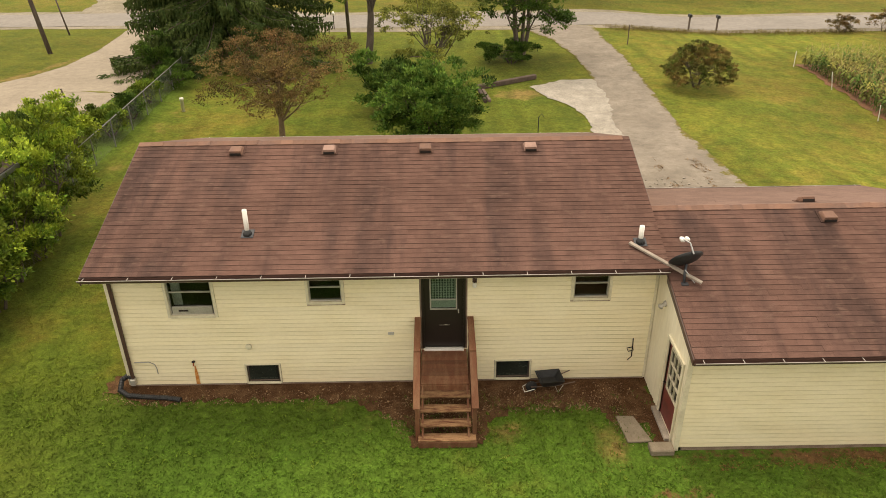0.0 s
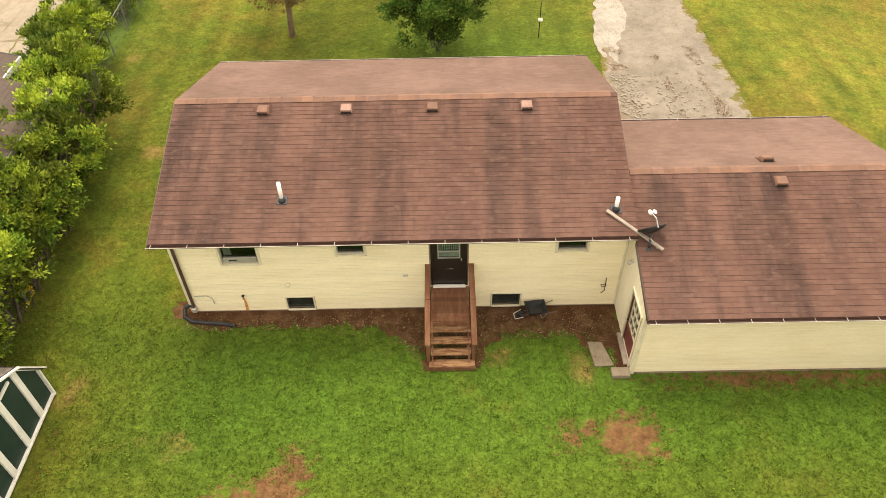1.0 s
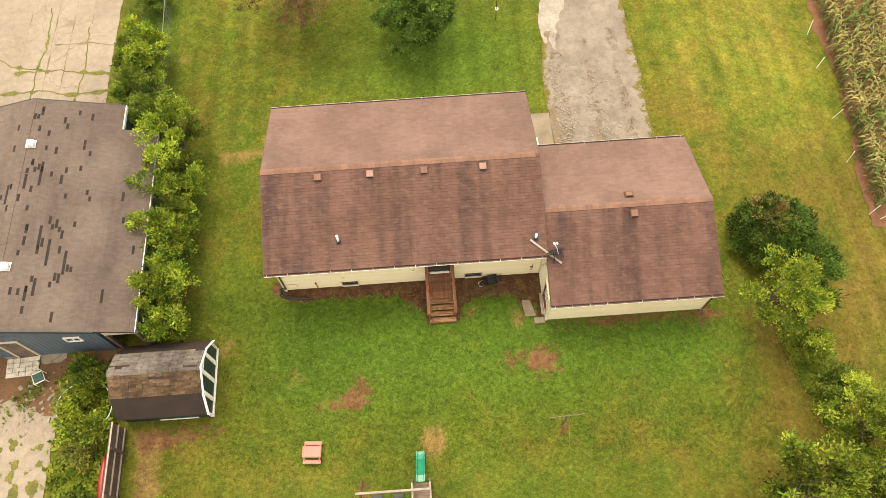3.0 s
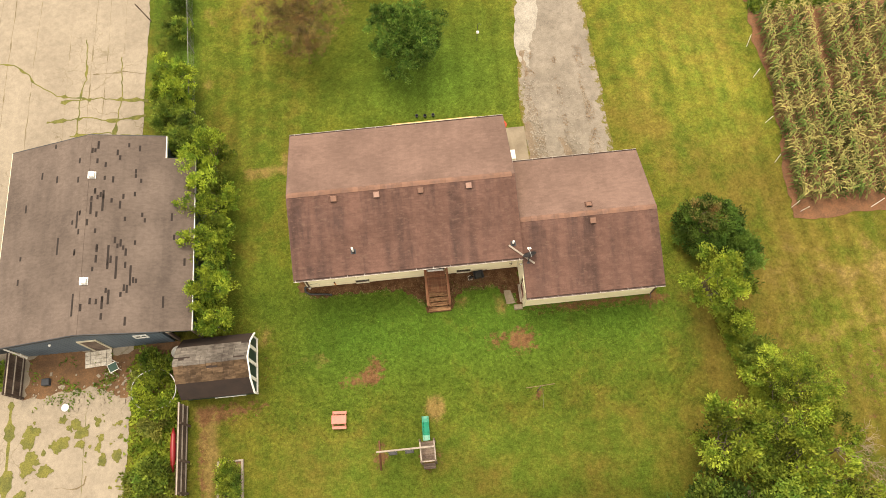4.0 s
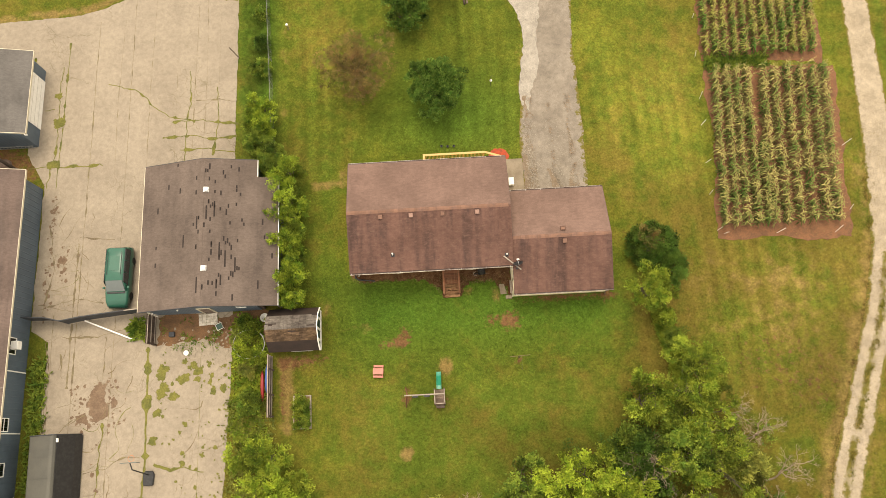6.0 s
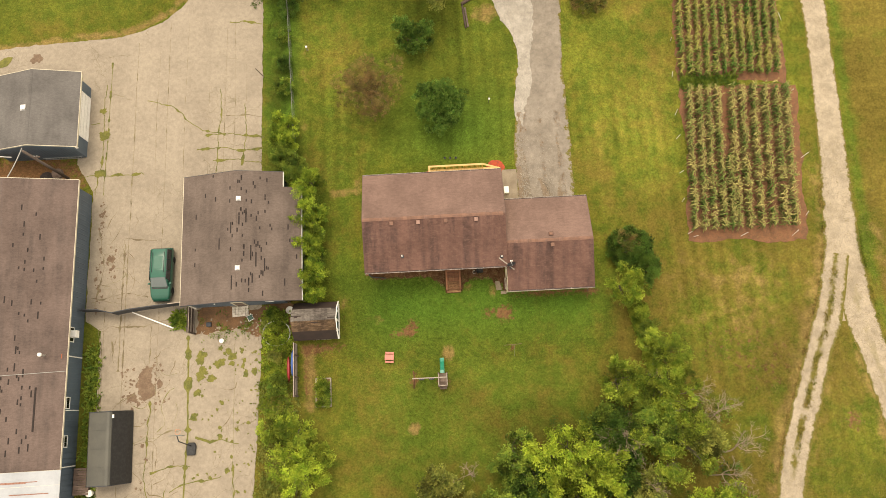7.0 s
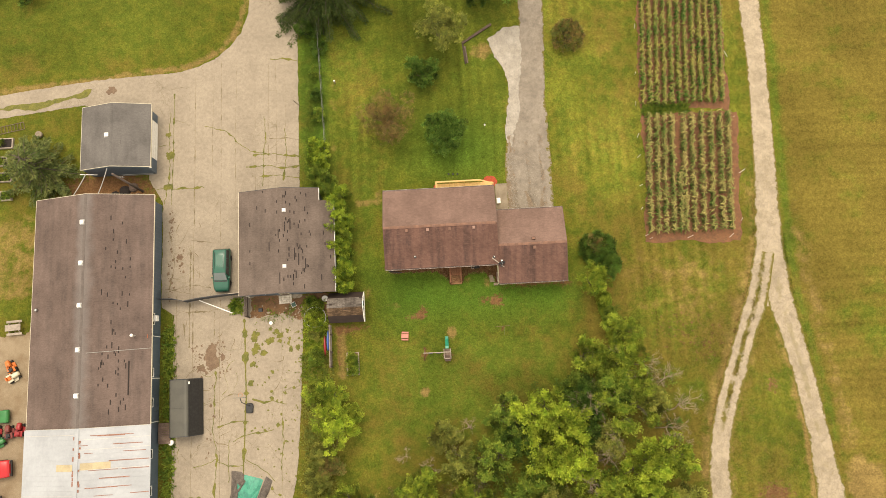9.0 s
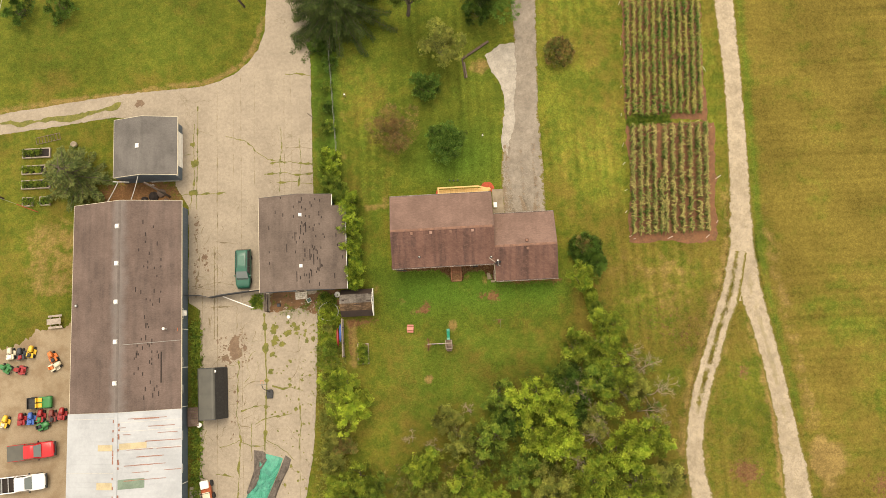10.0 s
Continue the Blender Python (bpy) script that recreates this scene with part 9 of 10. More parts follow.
BROWN_CRACKS = (3, 9, 15, 16, 17, 18, 26, 27, 28, 29, 30, 31)
for k, pts in enumerate(CRACKS):
    seam("crack", pts, 0.17 if k in BROWN_CRACKS else 0.34, M_CRACK if k in BROWN_CRACKS else M_WEED, "", "crack", 800 + k, 0.0375 + 0.0003 * k, 0.06)
# fine dark cracks that wander and fork over the worn parts
rc = np.random.default_rng(4711)
for k, (xa, xb, ya, yb) in enumerate([(-33.6, -29.8, -2.0, 6.5)] * 16 + [(-33.2, -25.0, -21.0, -4.0)] * 26 + [(-29.8, -26.6, -14.5, -6.5)] * 16 + [(-24.0, -19.0, -22.0, -5.0)] * 6):
    x, y = rc.uniform(xa, xb), rc.uniform(ya, yb)
    turn = rc.integers(4) * math.pi / 2 + rc.normal(0, 0.3)
    pts = [(x, y)]
    for q in range(int(rc.integers(4, 9))):
        turn += rc.normal(0, 0.42)
        x, y = x + 0.45 * math.cos(turn), y + 0.45 * math.sin(turn)
        pts.append((x, y))
    if all(xa - 0.8 < a < xb + 0.8 and -34.0 < a < -18.6 for a, b in pts):
        seam("crack", pts, rc.uniform(0.05, 0.10), M_CRACKDARK if k % 4 else M_WEED, "", "crack", 2000 + k, 0.0352 + 0.00003 * k, 0.06)
PATCHES = []
for k in range(60):
    PATCHES.append((-23.9 + 5.6 * rc.random(), -6.0 - 16 * rc.random(), 0.05 + 0.13 * rc.random() ** 1.5))
while len(PATCHES) < 124:
    x, y = -23.6 + 5.2 * r.random(), -6.2 - 24 * r.random() ** 1.4
    PATCHES.append((x, y, 0.06 + 0.20 * r.random() ** 1.8))
PATCHES += [(-22.44, -9.08, 0.52), (-21.95, -7.75, 0.42), (-21.5, -7.6, 0.40), (-20.63, -7.2, 0.36), (-20.6, -7.75, 0.36), (-23.5, -7.4, 0.48), (-23.3, -8.26, 0.42), (-20.9, -6.65, 0.38), (-18.5, -8.6, 0.36), (-19.3, -8.8, 0.30), (-23.7, -10.26, 0.42), (-24.5, -9.1, 0.36), (-23.4, -6.8, 0.5), (-23.5, -8.8, 0.5), (-24.0, -12.4, 0.4), (-33.6, 15.2, 0.6), (-33.8, 11.2, 0.5), (-33.9, 17.8, 0.4)]
for k, (x, y, s) in enumerate(PATCHES):
    n = 9
    line = [(x + s * (0.6 + 0.6 * r.random()) * math.cos(2 * math.pi * i / n), y + s * (0.6 + 0.6 * r.random()) * math.sin(2 * math.pi * i / n)) for i in range(n)]
    sheet("weed_patch", line, M_WEED, 0.046 + 0.00006 * k, "", "", 0.06, 0.06, 950 + k, "", lot)
STAINS = [(-28.4, -9.0, 1.0), (-28.5, -10.1, 0.95), (-29.6, -10.5, 0.6), (-27.2, -9.2, 0.35), (-28.3, -8.0, 0.5), (-32.3, 2.6, 0.42), (-31.9, 3.4, 0.25), (-32.2, 1.6, 0.26), (-41.0, 23.9, 0.7)]
for k in range(70):
    a = r.uniform(0, 2 * math.pi)
    d = 0.9 + 1.5 * r.random()
    STAINS.append((-28.6 + d * 1.1 * math.cos(a), -9.5 + d * math.sin(a), 0.06 + 0.16 * r.random() ** 2))
for k in range(60):
    STAINS.append((-33.35 + r.normal(0, 0.16), 8.4 - 11 * r.random(), 0.05 + 0.16 * r.random() ** 2))
for k in range(30):
    STAINS.append((-32.2 + r.normal(0, 0.3), 2.3 + r.normal(0, 0.8), 0.05 + 0.09 * r.random()))
for k in range(16):
    STAINS.append((-28.6 + r.normal(0, 0.25), -10.5 - 10 * r.random(), 0.05 + 0.12 * r.random()))
for k, (x, y, s) in enumerate(STAINS):
    n = 12 if s > 0.3 else 7
    line = [(x + s * (0.45 + 0.75 * r.random()) * math.cos(2 * math.pi * i / n), y + s * (0.45 + 0.75 * r.random()) * math.sin(2 * math.pi * i / n)) for i in range(n)]
    sheet("oil_stain", line, M_OIL, 0.0325 + 0.00008 * k, "", "", 0.05, 0.07, 980 + k, "", lot)

# fences
def rail_fence(name, label, x, y0, y1, height, rails, posts):
    """Upright dark boards with pale-topped rails on the east side."""
    f = thing(name, label, "fence")
    y, k = y0, 0
    while y < y1 - 0.05:
        e = min(y + 0.188, y1)
        part("board", Geo().box(x - 0.045, x - 0.02, y, e - 0.008, 0.03, height - 0.02 - 0.04 * ((k * 7) % 5) / 5), M_FENCEDARK, f)
        y, k = y + 0.188, k + 1
    for z in rails:
        b = part("rail", Geo().box(x - 0.02, x + 0.045, y0, y1, z - 0.09, z), M_FENCEDARK, f)
        part("top_edge", Geo().box(x - 0.015, x + 0.055, y0, y1, z + 0.001, z + 0.018), M_PALEWOOD, b, "pale weathered upper edge")
    for y in posts:
        part("post", Geo().box(x + 0.056, x + 0.13, y - 0.06, y + 0.06, 0, height - 0.1), M_FENCEDARK, f, "", 0.008)


rail_fence("board_fence", "dark brown board fence with pale rails beside the shed", -14.62, -11.1, -6.3, 1.68, (0.3, 0.97, 1.62), (-7.4, -9.35, -11.0))
rail_fence("corner_fence", "short dark brown board fence with pale rails by the workshop", -24.14, -4.95, -2.6, 1.92, (0.3, 1.02, 1.74), (-4.88,))
fence = thing("panel_fence", "dark metal panel fence across the lot", "fence")
line = [(-34.4, -2.35), (-32.6, -2.4), (-31.3, -2.75), (-29.6, -2.5), (-28.0, -2.35), (-26.2, -2.2), (-24.7, -2.1)]
for p, q in zip(line, line[1:]):
    part("panel", Geo().beam((*p, 0.85), (*q, 0.85), 0.04, 1.5), M_PANEL, fence, "", 0.004)
    part("post", Geo().box(q[0] - 0.04, q[0] + 0.04, q[1] - 0.04, q[1] + 0.04, 0, 1.68), M_PANEL, fence)
    part("cap_rail", Geo().beam((*p, 1.62), (*q, 1.62), 0.07, 0.05), M_PALEWOOD if p[0] > -27 else M_PANEL, fence)
solo("white_beam", Geo().beam((-29.9, -2.62, 0.32), (-26.0, -4.3, 0.16), 0.11, 0.10), M_WHITE, "long white beam lying on the lot", "beam", bevel=0.01)
chain = thing("wire_fence", "chain-link fence on steel posts, half overgrown", "fence")
cl = [(-12.55, -2.2), (-12.7, 0.4), (-12.85, 3.0), (-13.0, 5.6), (-13.1, 8.0)] + [(-14.55 - 0.042 * (y - 10.6), y) for y in np.arange(10.4, 37, 2.4)]
for p in cl:
    z = landf(*p)
    part("post", Geo().tube([(*p, z - 0.1), (*p, z + 1.3)], 0.03, 6), M_OLDGALV, chain)
for p, q in zip(cl, cl[1:]):
    part("top_rail", Geo().tube([(*p, landf(*p) + 1.27), (*q, landf(*q) + 1.27)], 0.02, 6), M_OLDGALV, chain)
    g = Geo()
    for k in range(-11, 25):
        a, b = k / 24, (k + 11) / 24
        for s in (0, 1):
            u, v = (a, b) if not s else (b, a)
            lo, hi = max(0.0, min(1.0, (0 - a) / (b - a))), min(1.0, max(0.0, (1 - a) / (b - a)))
            if hi <= lo:
                continue
            za, zb = (0.03 + 1.22 * lo, 0.03 + 1.22 * hi) if not s else (1.25 - 1.22 * lo, 1.25 - 1.22 * hi)
            ta, tb = a + (b - a) * lo, a + (b - a) * hi
            g.beam((p[0] + (q[0] - p[0]) * ta, p[1] + (q[1] - p[1]) * ta, landf(*p) + za), (p[0] + (q[0] - p[0]) * tb, p[1] + (q[1] - p[1]) * tb, landf(*q) + zb), 0.0022, 0.0022)
    part("mesh_panel", g, M_OLDGALV, chain)
solo("stake", Geo().tube([(-17.9, 20.6, 0), (-18.2, 20.5, 1.9)], 0.04, 6), M_OLDWOOD, "leaning wooden stake beside the lot", "stake")

# back garden things
table = thing("picnic_table", "faded red plastic children's picnic table", "picnic table", pose(-6.15, -7.95, 0, 0, 0, -4))
part("tabletop", Geo().box(-0.42, 0.42, -0.25, 0.25, 0.44, 0.50), M_REDPL, table, "", 0.03)
for s in (-1, 1):
    part("bench", Geo().box(-0.40, 0.40, s * 0.40 - 0.095, s * 0.40 + 0.095, 0.23, 0.28), M_REDPL, table, "", 0.03)
for s in (-1, 1):
    part("leg_frame", Geo().beam((s * 0.34, -0.4, 0.23), (s * 0.34, -0.12, 0.45), 0.06, 0.06).beam((s * 0.34, 0.4, 0.23), (s * 0.34, 0.12, 0.45), 0.06, 0.06).beam((s * 0.34, -0.4, 0.0), (s * 0.34, -0.4, 0.24), 0.06, 0.06, (0, 1, 0)).beam((s * 0.34, 0.4, 0.0), (s * 0.34, 0.4, 0.24), 0.06, 0.06, (0, 1, 0)).beam((s * 0.34, -0.45, 0.25), (s * 0.34, 0.45, 0.25), 0.05, 0.04), M_REDPL, table)

swing = thing("swing_set", "wooden swing set with a small tower and a green slide", "swing set")
TOWER = (-1.75, -1.0, -10.75, -9.65)
for x in TOWER[:2]:
    for y in TOWER[2:]:
        part("tower_post", Geo().box(x - 0.045, x + 0.045, y - 0.045, y + 0.045, 0, 1.95), M_OLDWOOD, swing)
for k in range(8):
    y = TOWER[2] + 0.02 + k * 0.135
    part("deck_board", Geo().box(TOWER[0], TOWER[1], y, y + 0.125, 1.02, 1.05), M_OLDWOOD, swing)
for x in TOWER[:2]:
    part("tower_rail", Geo().box(x - 0.03, x + 0.03, TOWER[2], TOWER[3], 1.75, 1.85), M_PALEWOOD, swing)
    part("tower_rail", Geo().box(x - 0.03, x + 0.03, TOWER[2], TOWER[3], 1.35, 1.43), M_PALEWOOD, swing)
part("tower_rail", Geo().box(TOWER[0], TOWER[1], TOWER[2] - 0.03, TOWER[2] + 0.03, 1.75, 1.85), M_PALEWOOD, swing)
for k in range(4):
    part("ladder_rung", Geo().box(TOWER[0] + 0.05, TOWER[1] - 0.05, TOWER[2] - 0.10 - 0.06 * k, TOWER[2] - 0.03 - 0.06 * k, 0.78 - 0.24 * k, 0.83 - 0.24 * k), M_OLDWOOD, swing)
part("swing_beam", Geo().beam((-4.05, -10.05, 2.05), (-1.0, -10.05, 2.05), 0.09, 0.14), M_PALEWOOD, swing, "pale top beam", 0.008)
for s in (-1, 1):
    part("frame_leg", Geo().beam((-3.85, -10.05 + s * 0.06, 2.05), (-4.05, -10.05 + s * 0.75, 0.0), 0.09, 0.09), M_DECK, swing, "red-brown stained leg")
part("cross_brace", Geo().beam((-3.97, -10.5, 0.8), (-3.97, -9.6, 0.8), 0.05, 0.09), M_OLDWOOD, swing)
for x in (-3.3, -2.4):
    for dx in (-0.2, 0.2):
        part("chain", Geo().tube([(x + dx, -10.05, 2.0), (x + dx, -10.05, 0.55)], 0.012, 5), M_GALV, swing)
    part("swing_seat", Geo().box(x - 0.24, x + 0.24, -10.15, -9.95, 0.5, 0.54), M_BLACK, swing, "", 0.015)
prof = [(-9.62, 1.05), (-9.35, 1.02), (-8.85, 0.55), (-8.55, 0.22), (-8.35, 0.14), (-8.22, 0.14)]
g = Geo()
for (ya, za), (yb, zb) in zip(prof, prof[1:]):
    g.add([(x, y, z + dz) for dz in (0, 0.03) for x, y, z in ((-1.56, ya, za), (-1.24, ya, za), (-1.24, yb, zb), (-1.56, yb, zb))], [(3, 2, 1, 0), (4, 5, 6, 7), (0, 1, 5, 4), (1, 2, 6, 5), (2, 3, 7, 6), (3, 0, 4, 7)])
slide = part("slide", g, M_GREENPL, swing, "green plastic slide")
for x in (-1.56, -1.24):
    part("slide_edge", Geo().tube([(x, y, z + 0.09) for y, z in prof], 0.035, 6), M_GREENPL, slide)

bed = thing("raised_bed", "timber raised bed full of leafy vegetables", "raised bed")
for b in ((-12.93, -12.83, -12.08, -9.5), (-11.62, -11.52, -12.08, -9.5), (-12.83, -11.62, -9.6, -9.5), (-12.83, -11.62, -12.08, -11.98)):
    part("plank", Geo().box(*b, 0, 0.26), M_PALEWOOD, bed, "", 0.008)
part("soil", Geo().box(-12.83, -11.62, -11.98, -9.6, 0.0, 0.2), M_EARTH, bed)
for k, (x, y, s) in enumerate([(-12.4, -9.95, 0.42), (-11.95, -10.1, 0.40), (-12.5, -10.5, 0.38), (-12.0, -10.7, 0.42), (-12.4, -11.0, 0.36), (-11.9, -11.3, 0.38), (-12.55, -11.75, 0.2), (-11.9, -11.75, 0.3)]):
    ob = tree("vegetable_plant", x, y, 0.8 * (0.7 + s), s * 1.15, L_MID if k % 2 else L_BRIGHT, "leafy green vegetable plant in the raised bed", "vegetable", 1200 + k, 0.25, 60, 14, 0.2, 0.015, 2)
BEDS = [(-56.5, -52.8, 17.1, 18.4), (-56.5, -53.4, 14.9, 16.1), (-56.5, -52.7, 12.9, 14.1), (-56.3, -54.9, 10.6, 11.8), (-54.0, -52.6, 10.6, 11.8)]
for k, (a, b, c, d) in enumerate(BEDS):
    bed = thing("planter_box", "low grey-white planter box with dark soil", "planter")
    for q in ((a, a + 0.12, c, d), (b - 0.12, b, c, d), (a + 0.12, b - 0.12, d - 0.12, d), (a + 0.12, b - 0.12, c, c + 0.12)):
        part("side_board", Geo().box(*q, 0, 0.35), M_PALEWOOD, bed, "", 0.01)
    part("soil", Geo().box(a + 0.12, b - 0.12, c + 0.12, d - 0.12, 0, 0.22), M_BARE, bed)
    for j in range(int((b - a) * 0.8) + 1):
        tree("vegetable_plant", a + 0.5 + j * 0.9, (c + d) / 2, 0.8, 0.50, L_BRIGHT if k == 1 else L_MID, "leafy plant in the planter box", "vegetable", 1300 + 10 * k + j, 0.1, 40, 10, 0.24, 0.015, 1)
tp = thing("clothes_post", "weathered T-shaped clothes-line post with a loose wire", "clothes post")
part("post", Geo().tube([(5.03, -7.45, 0), (5.0, -7.5, 2.0)], 0.03, 8), M_OLDWOOD, tp)
part("hanging_wire", Geo().tube([(5.1, -7.5, 1.98), (5.2, -7.75, 0.9), (5.22, -8.4, 0.04)], 0.006, 5), M_CABLE, tp)
part("crossbar", Geo().tube([(4.2, -7.53, 1.98), (5.75, -7.46, 2.0)], 0.018, 8), M_TWIG, tp)
ring = solo("metal_ring", Geo().tube([(-16.35 + 1.25 * math.cos(a), -5.3 + 1.15 * math.sin(a), 0.78 + 0.06 * math.sin(3 * a)) for a in np.linspace(0, 2 * math.pi, 33)], 0.03, 6, False), M_GALV, "old trampoline ring overgrown by squash plants", "ring")
for k in range(4):
    a = 0.6 + k * math.pi / 2
    part("ring_leg", Geo().tube([(-16.35 + 1.25 * math.cos(a), -5.3 + 1.15 * math.sin(a), 0), (-16.35 + 1.25 * math.cos(a), -5.3 + 1.15 * math.sin(a), 0.78)], 0.025, 6), M_GALV, ring)
for k, (x, y, h, rad, mat) in enumerate([(-16.2, -4.6, 1.5, 1.1, L_BRIGHT), (-16.9, -5.9, 1.3, 1.0, L_LIME), (-15.7, -6.2, 1.4, 0.9, L_BRIGHT), (-17.3, -4.8, 1.0, 0.7, L_OLIVE), (-16.1, -4.0, 0.9, 0.6, L_MID), (-16.9, -3.4, 0.7, 0.6, L_MID), (-16.4, -7.2, 0.9, 0.7, L_OLIVE)]):
    tree("squash_plant", x, y, h, rad, mat, "sprawling large-leaved squash plant", "plant", 1400 + k, 0.0, 50, 18, 0.28, 0.02, 3)
for x, y, a, mat, lb in ((-15.02, -8.0, 89, M_BLUE, "long blue plastic kayak lying along the fence"), (-15.38, -8.6, 91, M_BRIGHTRED, "red plastic kayak lying along the fence")):
    k = solo("kayak", loft([[(x0, w * math.cos(t), 0.18 + h * math.sin(t)) for t in np.linspace(0, 2 * math.pi, 10, endpoint=False)] for x0, w, h in ((-1.2, 0.03, 0.03), (-0.8, 0.13, 0.12), (0, 0.17, 0.17), (0.8, 0.13, 0.12), (1.2, 0.03, 0.03))]), mat, lb, "kayak", pose(x, y, 0.0, 0, 0, a), smooth=True)
slab = thing("door_step", "low step of worn white-painted pavers before the workshop door", "step", pose(-19.88, -3.02, 0, 0, 0, 3))
part("bed", Geo().box(-0.76, 0.76, -0.46, 0.46, 0.0, 0.07), M_BARE, slab)
for k in range(5):
    for q in range(4):
        part("paver", Geo().box(-0.76 + 0.306 * k, -0.472 + 0.306 * k, -0.46 + 0.232 * q, -0.245 + 0.232 * q, 0.0, 0.10 + 0.008 * ((k * 3 + q * 5) % 4)), M_PALEPAVER, slab)
chair = thing("garden_chair", "small white-framed garden chair on its side", "chair", pose(-18.85, -3.7, 0.05, 0, 0, 25))
part("seat", Geo().box(-0.24, 0.24, -0.24, 0.24, 0.40, 0.43), M_SEATGREEN, chair)
for sx in (-1, 1):
    for sy in (-1, 1):
        part("leg", Geo().tube([(sx * 0.24, sy * 0.24, 0), (sx * 0.24, sy * 0.24, 0.42 if sy < 0 else 0.85)], 0.02, 6), M_WHITE, chair)
part("frame", Geo().tube([(-0.25, -0.25, 0.43), (0.25, -0.25, 0.43), (0.25, 0.25, 0.43), (-0.25, 0.25, 0.43), (-0.25, -0.25, 0.43)], 0.025, 6), M_WHITE, chair)
solo("white_dish", Geo().lathe([(0.20, 0), (0.23, 0.05), (0.17, 0.09), (0.04, 0.10)], (-21.6, -5.65, 0.03), 14), M_WHITE, "white plastic lid on the lot", "lid", smooth=True)
solo("plastic_crate", Geo().box(-23.0, -22.55, -4.3, -3.9, 0.0, 0.3), M_PANEL, "grey crate behind the workshop", "crate", bevel=0.03)
sheet("shop_dirt", [(-24.0, -2.6), (-15.2, -2.6), (-15.0, -5.2), (-17.5, -5.4), (-19.0, -4.9), (-24.0, -5.0)], M_EARTH, 0.034, "bare earth behind the workshop", "soil", 0.15, 0.3, 56)

r = np.random.default_rng(58)
rubble = Geo()
for k in range(150):
    x = -23.6 + 7.4 * r.random()
    y = -5.0 + 0.55 * r.normal() + 0.25 * math.sin(x)
    if -6.2 < y < -2.9:
        size = 0.03 + 0.10 * r.random() ** 2
        m = pose(x, y, 0.035, r.normal(0, 8), r.normal(0, 8), r.uniform(0, 180))
        rubble.box(-size, size, -size * 0.7, size * 0.7, -0.02, 0.012 + 0.03 * r.random(), m)
solo("concrete_rubble", rubble, M_LOT, "broken concrete rubble at the edge of the lot", "rubble", kind="stuff")
tufts("yard_weeds", 900, -24.0, -16.2, -5.8, -2.75, 59, L_MID, 0.16, 6, patchy(0.9, 0.06, 12), "low weeds behind the workshop", 0.10, 0.4)
tufts("driveway_debris", 9000, 6.7, 11.9, 5.9, 16, 61, L_CHIP, 0.045, 3, lambda x, y: ((np.abs(x - 7.35 - 0.02 * (y - 6)) < 0.4) | (np.abs(x - 11.0) < 0.28) | (np.abs(x - 9.3) < 0.14)) & patchy(1.3, 0.05, 14)(x, y), "brown gravel debris and dead leaves on the driveway", 0.05, 0.7, 0.032)

stones = Geo()
r = np.random.default_rng(59)
for k in range(1000):
    y = 5.9 + 7.0 * r.random() ** 1.7
    x = (7.35 + 0.30 * r.normal() if k % 3 else 9.2 + 0.9 * r.normal()) + 0.02 * (y - 6)
    if 6.75 < x < 11.6:
        size = 0.018 + 0.035 * r.random() ** 2
        stones.box(-size, size, -size * 0.8, size * 0.8, -0.01, 0.014 + size * 0.4, pose(x, y, landf(x, y) + 0.034, r.normal(0, 9), r.normal(0, 9), r.uniform(0, 180)))
solo("driveway_stones", stones, M_STONE, "loose pale stones pressed into the driveway", "stones", kind="stuff")

# front garden and street things
post = thing("bird_feeder", "thin bird-feeder pole with a white cup", "feeder", pose(4.4, 16.6, landf(4.4, 16.6)))
part("pole", Geo().tube([(0, 0, -0.1), (0, 0, 1.7)], 0.02, 6), M_BLACK, post)
part("cup", Geo().lathe([(0.05, 0), (0.11, 0.06), (0.10, 0.14), (0.02, 0.18)], (0.03, 0.06, 0.75), 10), M_WHITE, post, "", 0, True)
part("hook", Geo().tube([(0, 0, 1.7), (0.12, 0, 1.85), (0.22, 0, 1.7)], 0.012, 5), M_BLACK, post)
solo("white_pipe", Geo().lathe([(0.09, -0.05), (0.09, 0.62), (0.11, 0.62), (0.11, 0.72), (0.03, 0.74)], (-13.5, 23.3, landf(-13.5, 23.3)), 12), M_WHITE, "short white plastic pipe in the lawn", "pipe", smooth=True)
fl = thing("log_edging", "dark weathered timbers lying on the lawn", "timber")
part("timber", Geo().beam((2.3, 27.6, landf(2.3, 27.6) + 0.14), (6.0, 29.9, landf(6, 29.9) + 0.14), 0.28, 0.28), M_FENCEDARK, fl, "", 0.03)
part("timber", Geo().beam((2.38, 27.5, landf(2.3, 27.3) + 0.09), (2.62, 24.9, landf(2.3, 25.1) + 0.09), 0.18, 0.18), M_FENCEDARK, fl, "", 0.03)
part("timber", Geo().beam((2.62, 27.2, landf(2.5, 27.2) + 0.09), (2.86, 25.0, landf(2.8, 25.0) + 0.09), 0.17, 0.17), M_OLDWOOD, fl, "split pale-hearted timber", 0.03)
